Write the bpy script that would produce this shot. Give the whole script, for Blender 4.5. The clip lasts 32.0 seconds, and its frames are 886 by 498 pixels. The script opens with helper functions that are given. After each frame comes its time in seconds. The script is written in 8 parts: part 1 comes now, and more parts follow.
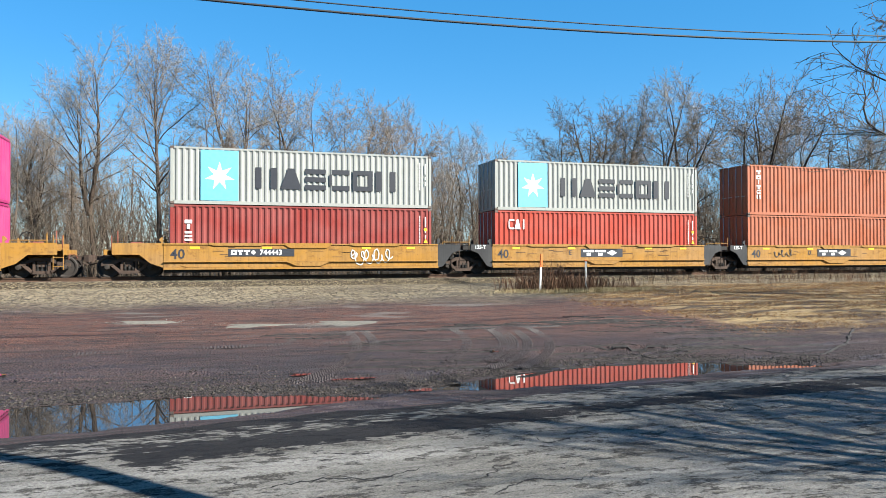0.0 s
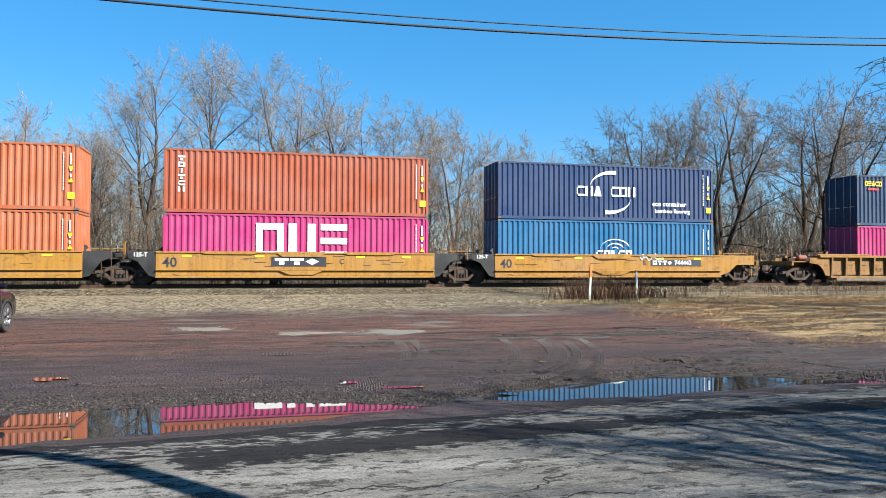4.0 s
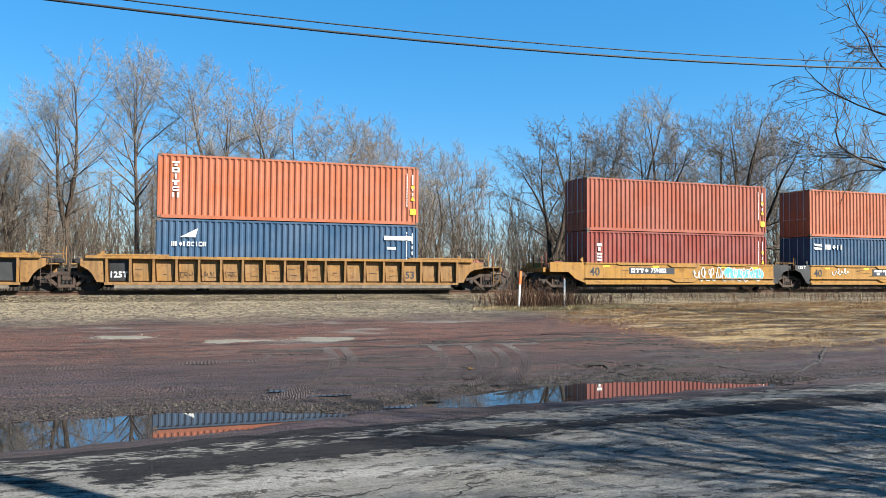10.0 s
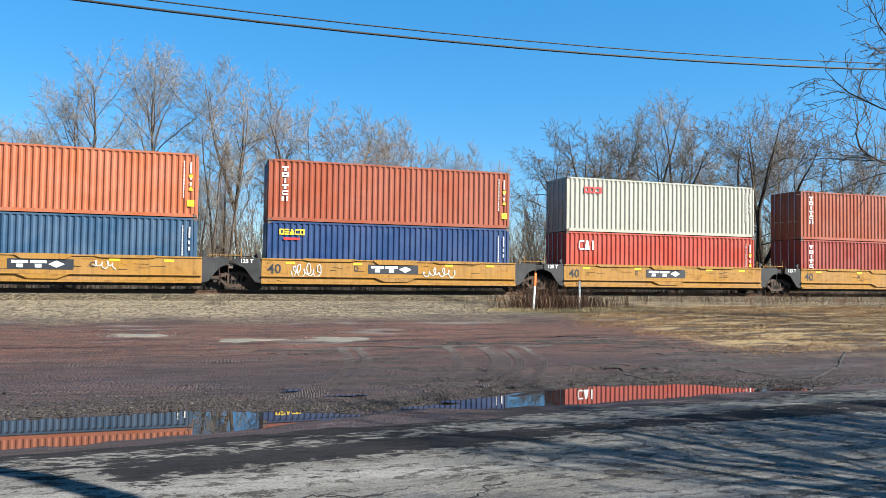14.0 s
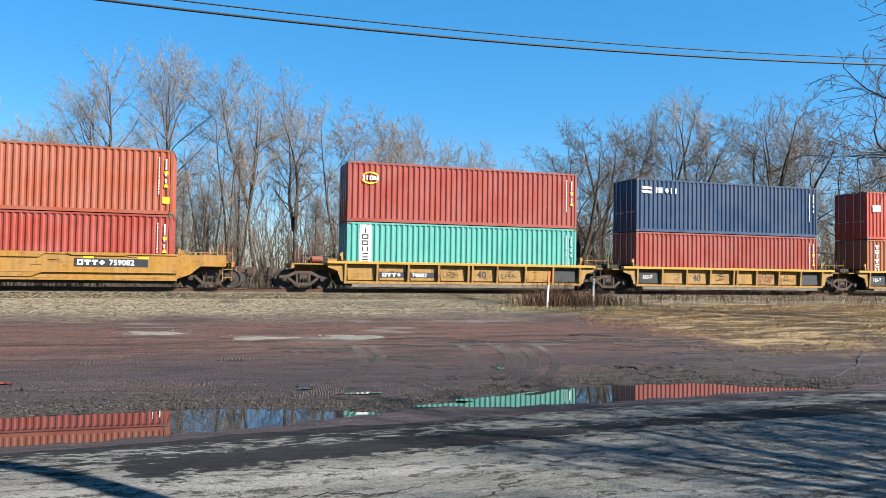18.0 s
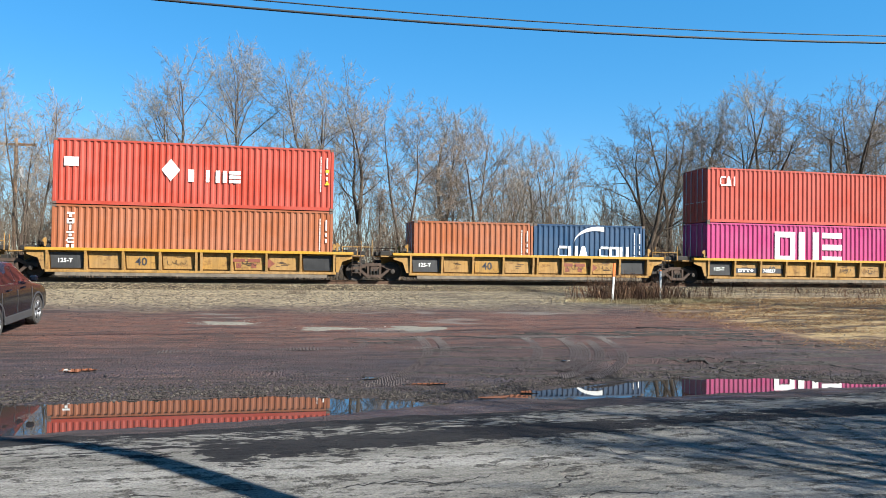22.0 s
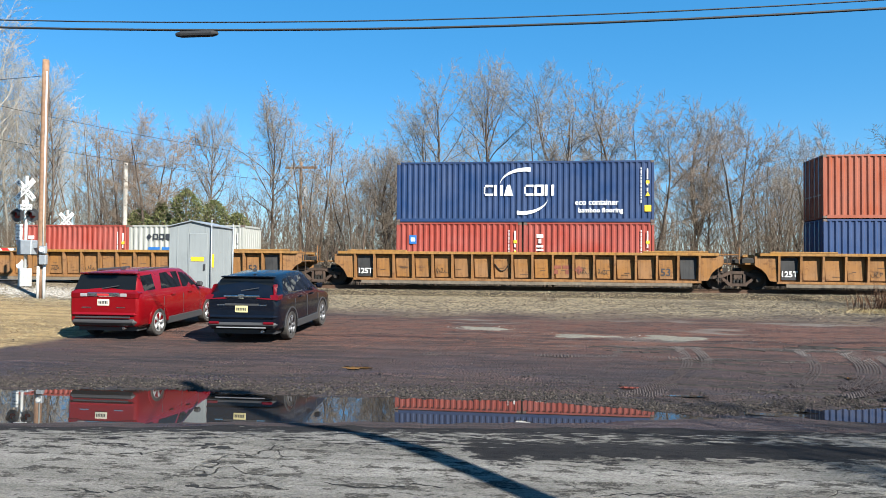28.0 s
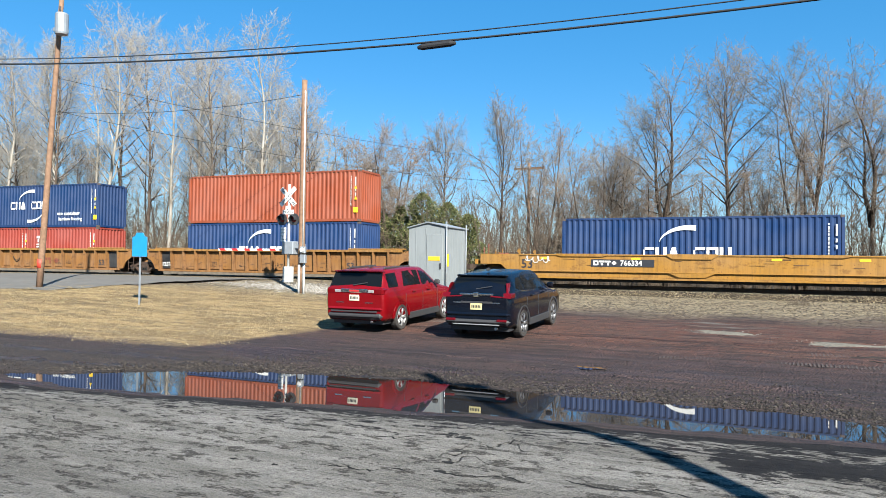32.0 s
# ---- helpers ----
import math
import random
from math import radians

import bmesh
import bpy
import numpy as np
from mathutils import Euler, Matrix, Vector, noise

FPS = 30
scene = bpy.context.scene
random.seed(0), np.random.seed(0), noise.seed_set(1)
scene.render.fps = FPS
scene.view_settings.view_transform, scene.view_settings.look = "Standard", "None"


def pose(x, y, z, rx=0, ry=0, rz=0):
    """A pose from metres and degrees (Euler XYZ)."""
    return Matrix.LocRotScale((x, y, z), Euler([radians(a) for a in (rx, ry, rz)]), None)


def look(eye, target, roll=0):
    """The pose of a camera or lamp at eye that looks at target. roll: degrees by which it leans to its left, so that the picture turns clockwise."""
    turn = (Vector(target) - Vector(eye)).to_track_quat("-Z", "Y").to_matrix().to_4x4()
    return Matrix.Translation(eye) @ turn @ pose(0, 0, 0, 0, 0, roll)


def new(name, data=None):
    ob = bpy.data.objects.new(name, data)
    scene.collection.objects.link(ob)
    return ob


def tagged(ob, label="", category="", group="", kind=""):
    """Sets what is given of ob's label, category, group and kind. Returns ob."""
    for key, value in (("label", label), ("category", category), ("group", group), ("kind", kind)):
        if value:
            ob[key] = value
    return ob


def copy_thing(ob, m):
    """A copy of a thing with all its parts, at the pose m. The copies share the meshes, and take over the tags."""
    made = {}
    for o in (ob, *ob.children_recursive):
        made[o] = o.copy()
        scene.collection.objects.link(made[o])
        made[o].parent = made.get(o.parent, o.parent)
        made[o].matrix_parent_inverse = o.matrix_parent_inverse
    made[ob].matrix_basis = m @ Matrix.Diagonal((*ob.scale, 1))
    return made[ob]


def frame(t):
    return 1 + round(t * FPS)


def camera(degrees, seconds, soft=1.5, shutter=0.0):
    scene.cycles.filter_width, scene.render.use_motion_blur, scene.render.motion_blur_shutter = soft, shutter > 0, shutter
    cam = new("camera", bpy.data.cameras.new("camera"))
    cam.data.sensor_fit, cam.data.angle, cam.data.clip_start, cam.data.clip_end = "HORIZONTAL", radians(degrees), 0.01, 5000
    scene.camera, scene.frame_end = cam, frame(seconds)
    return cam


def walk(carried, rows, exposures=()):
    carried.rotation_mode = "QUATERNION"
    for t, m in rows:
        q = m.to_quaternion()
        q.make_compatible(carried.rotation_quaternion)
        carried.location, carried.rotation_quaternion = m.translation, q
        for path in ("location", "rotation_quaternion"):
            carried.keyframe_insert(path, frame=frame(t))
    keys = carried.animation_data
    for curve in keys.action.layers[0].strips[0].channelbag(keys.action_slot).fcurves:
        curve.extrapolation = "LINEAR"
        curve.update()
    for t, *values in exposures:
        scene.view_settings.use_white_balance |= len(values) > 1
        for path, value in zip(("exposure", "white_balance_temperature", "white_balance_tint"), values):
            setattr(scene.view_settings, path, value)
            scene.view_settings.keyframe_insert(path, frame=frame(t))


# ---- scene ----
# ---- the camera and its walk ----
cam = camera(62.67, 32.0, soft=0.6)
EYE = 2.30
PATH = [
    (0, 0.000, 0.000, 0.000, -17.54, 0.62, -0.11),
    (0.5, -0.004, 0.002, -0.001, -17.01, 0.71, -0.13),
    (1, -0.011, 0.010, -0.004, -16.32, 0.77, -0.09),
    (1.5, -0.014, 0.014, -0.006, -15.76, 0.86, -0.09),
    (2, -0.011, 0.004, -0.006, -15.07, 1.01, -0.07),
    (2.5, -0.018, 0.018, -0.005, -14.49, 1.10, 0.01),
    (4.5, -0.032, 0.014, -0.008, -13.78, 1.44, 0.17),
    (5, -0.042, 0.004, -0.004, -13.94, 1.49, 0.32),
    (5.5, -0.031, 0.013, -0.004, -14.21, 1.49, 0.48),
    (6, -0.030, 0.003, -0.005, -13.86, 1.56, 0.53),
    (6.5, -0.028, -0.009, 0.002, -13.39, 1.62, 0.62),
    (7, -0.013, -0.020, 0.005, -14.02, 1.68, 0.48),
    (7.5, -0.004, -0.044, 0.009, -16.25, 1.73, 0.48),
    (8, 0.011, -0.067, 0.019, -17.96, 1.72, 0.57),
    (8.5, 0.033, -0.078, 0.025, -18.74, 1.78, 0.47),
    (9, 0.030, -0.073, 0.028, -18.63, 1.81, 0.47),
    (9.5, 0.037, -0.078, 0.027, -19.06, 1.83, 0.42),
    (10, 0.029, -0.084, 0.022, -19.04, 1.88, 0.36),
    (10.5, 0.028, -0.077, 0.027, -18.96, 1.88, 0.34),
    (11, 0.023, -0.070, 0.027, -18.72, 1.96, 0.38),
    (11.5, 0.004, -0.056, 0.024, -18.42, 2.00, 0.46),
    (12, 0.001, -0.038, 0.024, -18.36, 2.00, 0.54),
    (12.5, -0.012, -0.031, 0.019, -17.98, 1.98, 0.65),
    (13, -0.007, -0.027, 0.021, -17.73, 1.95, 0.57),
    (13.5, -0.010, -0.027, 0.010, -17.90, 1.96, 0.73),
    (14, 0.000, -0.026, 0.008, -17.96, 1.98, 0.81),
    (14.5, -0.005, -0.028, 0.005, -17.64, 1.98, 0.90),
    (16.5, -0.006, -0.025, 0.004, -17.20, 1.92, 0.88),
    (17, -0.009, -0.023, -0.002, -17.45, 1.95, 0.87),
    (17.5, -0.011, -0.003, -0.010, -17.57, 1.94, 0.86),
    (18, -0.014, 0.012, -0.005, -16.96, 1.86, 0.84),
    (18.5, -0.028, 0.024, -0.010, -16.51, 1.81, 0.94),
    (19, -0.031, 0.022, -0.011, -16.50, 1.78, 0.94),
    (19.5, -0.037, 0.022, -0.017, -16.41, 1.70, 0.97),
    (20, -0.028, 0.017, -0.014, -16.19, 1.61, 0.90),
    (20.5, -0.033, 0.008, -0.013, -15.95, 1.49, 0.96),
    (21, -0.040, -0.005, -0.009, -15.04, 1.33, 0.88),
    (21.5, -0.047, -0.012, -0.011, -13.60, 1.24, 0.87),
    (22, -0.052, -0.007, -0.012, -12.06, 1.17, 0.79),
    (22.5, -0.045, -0.006, -0.012, -10.74, 1.11, 0.68),
    (23, -0.053, -0.009, -0.020, -9.42, 1.14, 0.65),
    (23.5, -0.060, -0.007, -0.020, -8.31, 1.16, 0.62),
    (24, -0.068, -0.019, -0.024, -7.01, 1.13, 0.52),
    (24.5, -0.078, -0.013, -0.031, -5.92, 1.20, 0.52),
    (26.5, -0.133, -0.083, -0.020, 0.66, 1.27, 0.36),
    (27, -0.150, -0.084, -0.025, 2.69, 1.36, 0.40),
    (27.5, -0.171, -0.092, -0.025, 4.89, 1.49, 0.48),
    (28, -0.195, -0.104, -0.018, 7.17, 1.55, 0.49),
    (28.5, -0.203, -0.116, -0.020, 9.66, 1.58, 0.47),
    (29, -0.210, -0.134, -0.019, 11.73, 1.57, 0.47),
    (29.5, -0.229, -0.134, -0.024, 13.84, 1.48, 0.43),
    (30, -0.249, -0.150, -0.021, 15.99, 1.49, 0.51),
    (30.5, -0.259, -0.180, -0.023, 18.49, 1.45, 0.62),
    (31, -0.268, -0.174, -0.028, 20.53, 1.39, 0.65),
    (31.5, -0.298, -0.176, -0.029, 22.37, 1.34, 0.79),
    (32, -0.313, -0.183, -0.030, 24.82, 1.34, 0.79),
]


def view_pose(x, y, z, yaw, pitch, roll):
    a, b = radians(yaw), radians(pitch)
    eye = Vector((x, y, z + EYE))
    return look(eye, eye + Vector((-math.sin(a) * math.cos(b), math.cos(a) * math.cos(b), math.sin(b))), roll)


walk(cam, [(r[0], view_pose(*r[1:])) for r in PATH], [(0, 1.81), (24, 1.81), (27, 1.75), (30, 1.69), (32, 1.69)])

# ---- daylight ----
SUN_EL, SUN_AZ = 36.0, 134.0          # degrees; azimuth clockwise from +y
world = bpy.data.worlds.new("sky")
scene.world = world
world.use_nodes = True
wn, wl = world.node_tree.nodes, world.node_tree.links
sky = wn.new("ShaderNodeTexSky")
sky.sky_type, sky.sun_disc = "NISHITA", False
sky.sun_elevation, sky.sun_rotation = radians(SUN_EL), radians(SUN_AZ)
sky.altitude, sky.air_density, sky.dust_density, sky.ozone_density = 50, 1.0, 0.0, 3.0
rich = wn.new("ShaderNodeHueSaturation")
rich.inputs["Saturation"].default_value, rich.inputs["Hue"].default_value = 1.38, 0.501
wl.new(sky.outputs[0], rich.inputs["Color"])
even = wn.new("ShaderNodeMix")
even.data_type = "RGBA"
even.inputs[0].default_value, even.inputs[7].default_value = 0.45, (0.50, 2.55, 5.2, 1)
wl.new(rich.outputs[0], even.inputs[6])
wl.new(even.outputs[2], wn["Background"].inputs[0])
wn["Background"].inputs[1].default_value = 0.053
sun = new("sun", bpy.data.lights.new("sun", "SUN"))
sun.data.energy, sun.data.angle, sun.data.color = 5.0, radians(0.53), (0.98, 0.955, 0.88)
sa, se = radians(SUN_AZ), radians(SUN_EL)
sun.matrix_world = look((math.sin(sa) * math.cos(se) * 60, math.cos(sa) * math.cos(se) * 60, math.sin(se) * 60), (0, 0, 0))

# ---- materials ----
def lin(r, g, b):
    """Base colour from 0-255 values."""
    return tuple(0.37 * (c / 255 / 12.92 if c < 10.3 else ((c / 255 + 0.055) / 1.055) ** 2.4) for c in (r, g, b)) + (1.0,)


class Nodes:
    """A small builder round one node material."""

    def __init__(self, name):
        self.m = bpy.data.materials.new(name)
        self.m.use_nodes = True
        self.n, self.l = self.m.node_tree.nodes, self.m.node_tree.links
        self.b = self.n["Principled BSDF"]
        self.tc = self.n.new("ShaderNodeTexCoord")

    def link(self, a, b):
        self.l.new(a, b)

    def put(self, sock, v):
        if isinstance(v, bpy.types.NodeSocket):
            self.link(v, sock)
        else:
            sock.default_value = v

    def coord(self, scale=(1, 1, 1), shift=None, which="Object"):
        mp = self.n.new("ShaderNodeMapping")
        mp.inputs["Scale"].default_value = scale
        self.link(self.tc.outputs[which], mp.inputs["Vector"])
        if shift is not None:
            self.link(shift, mp.inputs["Location"])
        return mp.outputs[0]

    def random(self, k=50.0):
        oi = self.n.new("ShaderNodeObjectInfo")
        return self.math("MULTIPLY", oi.outputs["Random"], k)

    def noise(self, vec, scale, detail=4.0, rough=0.55, dist=0.0):
        t = self.n.new("ShaderNodeTexNoise")
        t.inputs["Scale"].default_value, t.inputs["Detail"].default_value = scale, detail
        t.inputs["Roughness"].default_value, t.inputs["Distortion"].default_value = rough, dist
        self.link(vec, t.inputs["Vector"])
        return t.outputs["Fac"]

    def voronoi(self, vec, scale, out="Distance", feature="F1"):
        t = self.n.new("ShaderNodeTexVoronoi")
        t.feature = feature
        t.inputs["Scale"].default_value = scale
        self.link(vec, t.inputs["Vector"])
        return t.outputs[out]

    def ramp(self, fac, *stops):
        r = self.n.new("ShaderNodeValToRGB")
        e = r.color_ramp.elements
        while len(e) < len(stops):
            e.new(0.5)
        for el, (p, c) in zip(e, stops):
            el.position = p
            el.color = c if not isinstance(c, (int, float)) else (c, c, c, 1)
        self.link(fac, r.inputs[0])
        return r.outputs[0]

    def mix(self, fac, a, b, kind="MIX"):
        x = self.n.new("ShaderNodeMix")
        x.data_type, x.blend_type = "RGBA", kind
        self.put(x.inputs[0], fac)
        self.put(x.inputs[6], a)
        self.put(x.inputs[7], b)
        return x.outputs[2]

    def math(self, op, a, b=0.0, c=0.0):
        x = self.n.new("ShaderNodeMath")
        x.operation = op
        for i, v in enumerate((a, b, c)):
            self.put(x.inputs[i], v)
        return x.outputs[0]

    def bump(self, height, strength=0.3, distance=0.02):
        x = self.n.new("ShaderNodeBump")
        x.inputs["Strength"].default_value, x.inputs["Distance"].default_value = strength, distance
        self.link(height, x.inputs["Height"])
        self.link(x.outputs[0], self.b.inputs["Normal"])

    def done(self, color, rough=0.7, metal=0.0, spec=0.5):
        self.put(self.b.inputs["Base Color"], color)
        self.put(self.b.inputs["Roughness"], rough)
        self.put(self.b.inputs["Metallic"], metal)
        self.put(self.b.inputs["Specular IOR Level"], spec)
        return self.m


def painted(name, c, worn=0.25, rough=0.45, rust=(0.16, 0.06, 0.025, 1), rustiness=0.58):
    """Weathered sheet-metal paint: broad fading, vertical streaks of dirt, specks of rust."""
    k = Nodes(name)
    s = k.random()
    v = k.coord((1, 1, 1), s)
    fade = k.noise(v, 0.7, 3)
    streak = k.noise(k.coord((5, 5, 0.35), s), 2.2, 5, 0.65)
    speck = k.noise(v, 9.0, 6, 0.7)
    dark = tuple(x * 0.55 for x in c[:3]) + (1,)
    pale = tuple(x * 0.8 + 0.07 for x in c[:3]) + (1,)
    col = k.mix(k.ramp(fade, (0.35, 0.0), (0.75, worn)), c, pale)
    col = k.mix(k.ramp(streak, (0.5, 0.0), (0.8, worn * 1.5)), col, dark)
    col = k.mix(k.ramp(speck, (rustiness + 0.08, 0.0), (rustiness + 0.16, 0.8)), col, rust)
    stain = k.noise(k.coord((1.2, 1.2, 0.9), s), 1.6, 6, 0.7)
    col = k.mix(k.ramp(stain, (0.52, 0.0), (0.72, worn * 0.9)), col, tuple(x * 0.4 + 0.02 for x in c[:3]) + (1,))
    k.bump(k.noise(v, 30, 3), 0.08, 0.01)
    return k.done(col, k.ramp(fade, (0.3, rough), (0.8, min(1, rough + 0.3))), spec=0.35)


def simple(name, c, rough=0.6, metal=0.0, var=0.25, scale=3.0, bump=0.1, spec=0.4):
    k = Nodes(name)
    v = k.coord((1, 1, 1), k.random())
    dark = tuple(x * (1 - var) for x in c[:3]) + (1,)
    f = k.noise(v, scale, 6, 0.65)
    g = k.noise(v, scale * 9, 3, 0.6)
    col = k.mix(k.ramp(f, (0.35, 0.0), (0.7, 1.0)), c, dark)
    col = k.mix(k.ramp(g, (0.45, 0.0), (0.75, var)), col, dark)
    if bump:
        k.bump(g, bump, 0.02)
    return k.done(col, rough, metal, spec)


def grimy(name, c, dirt=0.6, rough=0.7, rust=(0.075, 0.034, 0.018, 1)):
    """Old railcar paint: faded panels, long runs of brown grime, scraped and rusted spots."""
    k = Nodes(name)
    s = k.random()
    v = k.coord((1, 1, 1), s)
    fade = k.noise(k.coord((0.5, 0.5, 1.0), s), 0.8, 4, 0.6)
    runs = k.noise(k.coord((3.4, 3.4, 0.22), s), 1.7, 7, 0.7)
    thin = k.noise(k.coord((13, 13, 0.5), s), 1.5, 4, 0.6)
    spots = k.noise(k.coord((1.0, 1.0, 1.6), s), 2.4, 8, 0.72)
    chips = k.noise(v, 11, 5, 0.7)
    col = k.mix(k.ramp(fade, (0.35, 0.0), (0.7, 0.6)), c, tuple(x * 0.7 + 0.05 for x in c[:3]) + (1,))
    col = k.mix(k.ramp(runs, (0.44, 0.0), (0.66, dirt)), col, tuple(x * 0.32 + 0.012 for x in c[:3]) + (1,))
    col = k.mix(k.ramp(thin, (0.55, 0.0), (0.7, dirt * 0.7)), col, tuple(x * 0.4 + 0.01 for x in c[:3]) + (1,))
    col = k.mix(k.ramp(spots, (0.55, 0.0), (0.63, dirt)), col, rust)
    col = k.mix(k.ramp(chips, (0.62, 0.0), (0.68, 0.8)), col, rust)
    k.bump(k.math("ADD", chips, k.math("MULTIPLY", spots, 0.5)), 0.15, 0.015)
    return k.done(col, k.ramp(spots, (0.4, rough), (0.65, 0.95)), spec=0.25)


PAINT = {
    "white": painted("paint_grey_white", lin(206, 208, 200), 0.3),
    "cream": painted("paint_cream_white", lin(222, 218, 200), 0.3),
    "maroon": painted("paint_maroon", lin(176, 66, 56), 0.3),
    "red": painted("paint_red", lin(222, 80, 54), 0.3),
    "brick": painted("paint_brick_red", lin(190, 76, 58), 0.35),
    "orange": painted("paint_brown_orange", lin(222, 122, 76), 0.4),
    "rust": painted("paint_rust_orange", lin(198, 98, 62), 0.4),
    "vivid": painted("paint_vivid_orange", lin(190, 92, 54), 0.3),
    "pink": painted("paint_magenta", lin(222, 60, 138), 0.3),
    "navy": painted("paint_navy", lin(22, 70, 116), 0.25),
    "blue": painted("paint_blue", lin(24, 68, 124), 0.2),
    "royal": painted("paint_royal_blue", lin(24, 72, 132), 0.2),
    "sky": painted("paint_sky_blue", lin(10, 122, 180), 0.2),
    "azure": painted("paint_azure_blue", lin(24, 82, 126), 0.25),
    "steel": painted("paint_steel_blue", lin(50, 96, 134), 0.35),
    "teal": painted("paint_turquoise", lin(106, 204, 188), 0.25),
    "tan": painted("paint_tan_orange", lin(196, 112, 66), 0.3),
    "dark": painted("paint_dark_red", lin(174, 72, 54), 0.35),
}
M_YELLOW = grimy("railcar_yellow_paint", lin(216, 156, 60), 0.42, 0.6)
M_OCHRE = grimy("railcar_ochre_paint", lin(194, 142, 76), 0.62)
M_SAND = grimy("railcar_sand_yellow_paint", lin(214, 162, 82), 0.55)
M_BROWN = grimy("railcar_brown_ochre_paint", lin(190, 132, 68), 0.6)
M_OLDRAIL = grimy("worn_ochre_rail_paint", lin(206, 148, 66), 0.55)
M_BRIGHT = painted("bright_yellow_rail_paint", lin(236, 176, 40), 0.35, 0.5)
M_BLACKP = painted("black_railcar_paint", lin(44, 44, 46), 0.5, 0.6)
M_GRIME = simple("greasy_black_steel", (0.02, 0.018, 0.016, 1), 0.75, 0.3)
M_TRUCK = simple("rusty_brown_cast_steel", (0.064, 0.040, 0.028, 1), 0.85, 0.1, 0.6)
M_WHEEL = simple("dull_wheel_steel", (0.036, 0.029, 0.024, 1), 0.7, 0.3, 0.4)
M_RAILSIDE = simple("rusty_rail_steel", (0.09, 0.05, 0.03, 1), 0.85, 0.2, 0.4)
M_WHITE = simple("white_marking_paint", (0.62, 0.62, 0.60, 1), 0.5, 0, 0.15, 6, 0)
M_INK = simple("dark_marking_paint", (0.022, 0.024, 0.03, 1), 0.5, 0, 0.2, 6, 0)
M_YMARK = simple("yellow_marking_paint", (0.66, 0.42, 0.02, 1), 0.5, 0, 0.15, 6, 0)
M_RMARK = simple("red_marking_paint", (0.45, 0.022, 0.022, 1), 0.5, 0, 0.15, 6, 0)
M_CYAN = simple("light_blue_marking_paint", (0.11, 0.38, 0.52, 1), 0.5, 0, 0.15, 6, 0)
M_BMARK = simple("blue_marking_paint", (0.015, 0.10, 0.30, 1), 0.5, 0, 0.15, 6, 0)
M_OXIDE = simple("faded_oxide_red_marking_paint", (0.16, 0.045, 0.025, 1), 0.7, 0, 0.35, 6, 0)
M_TIE = simple("weathered_tie_wood", (0.07, 0.058, 0.046, 1), 0.9, 0, 0.5)
M_POLE = simple("weathered_pole_wood", (0.22, 0.13, 0.08, 1), 0.9, 0, 0.45, 6, 0.3)
M_GALV = simple("galvanised_grey_steel", (0.27, 0.29, 0.31, 1), 0.45, 0.35, 0.2)
M_RUBBER = simple("black_rubber", (0.018, 0.018, 0.018, 1), 0.85, 0, 0.3)
M_PLASTIC = simple("dark_grey_plastic", (0.03, 0.03, 0.032, 1), 0.6, 0, 0.2)
M_WIRE = simple("black_cable_jacket", (0.015, 0.015, 0.016, 1), 0.7, 0, 0.2)
# ---- mesh tools ----
def part(name, bm, material, parent=None, label="", m=None):
    """Links a bmesh (or a mesh) as one object under a thing or part."""
    if isinstance(bm, bmesh.types.BMesh):
        me = bpy.data.meshes.new(name)
        bm.normal_update()
        bm.to_mesh(me)
        bm.free()
    else:
        me = bm
    if material is not None and not me.materials:
        me.materials.append(material)
    ob = new(name, me)
    if parent is not None:
        ob.parent = parent
    if m is not None:
        ob.matrix_basis = m
    if label:
        ob["label"] = label
    return ob


def recolour(ob, material):
    """A material on the object alone, its mesh being shared."""
    ob.material_slots[0].link = "OBJECT"
    ob.material_slots[0].material = material
    return ob


def box(bm, x0, x1, y0, y1, z0, z1, bevel=0.0):
    r = bmesh.ops.create_cube(bm, size=1, matrix=Matrix.LocRotScale(((x0 + x1) / 2, (y0 + y1) / 2, (z0 + z1) / 2), None, (abs(x1 - x0), abs(y1 - y0), abs(z1 - z0))))
    if bevel:
        es = list({e for v in r["verts"] for e in v.link_edges})
        bmesh.ops.bevel(bm, geom=es, offset=bevel, segments=1, affect="EDGES", profile=0.5)


def prism(bm, pts, y0, y1, axes="xz"):
    """A polygon in a plane drawn out from y0 to y1 along the third axis."""
    def at(p, d):
        return {"xz": (p[0], d, p[1]), "yz": (d, p[0], p[1]), "xy": (p[0], p[1], d)}[axes]
    a = [bm.verts.new(at(p, y0)) for p in pts]
    b = [bm.verts.new(at(p, y1)) for p in pts]
    fs = [bm.faces.new(a), bm.faces.new(b[::-1])]
    for i in range(len(pts)):
        j = (i + 1) % len(pts)
        fs.append(bm.faces.new((a[j], a[i], b[i], b[j])))
    bmesh.ops.recalc_face_normals(bm, faces=fs)


def tube(bm, p0, p1, r0, r1=None, n=8, caps=True):
    p0, p1 = Vector(p0), Vector(p1)
    r1 = r0 if r1 is None else r1
    q = (p1 - p0).to_track_quat("Z", "Y")
    ring = [[bm.verts.new(p + q @ Vector((r * math.cos(2 * math.pi * i / n), r * math.sin(2 * math.pi * i / n), 0))) for i in range(n)] for p, r in ((p0, r0), (p1, r1))]
    for i in range(n):
        j = (i + 1) % n
        bm.faces.new((ring[0][i], ring[0][j], ring[1][j], ring[1][i])).smooth = n > 5
    if caps:
        bm.faces.new(ring[0][::-1])
        bm.faces.new(ring[1])


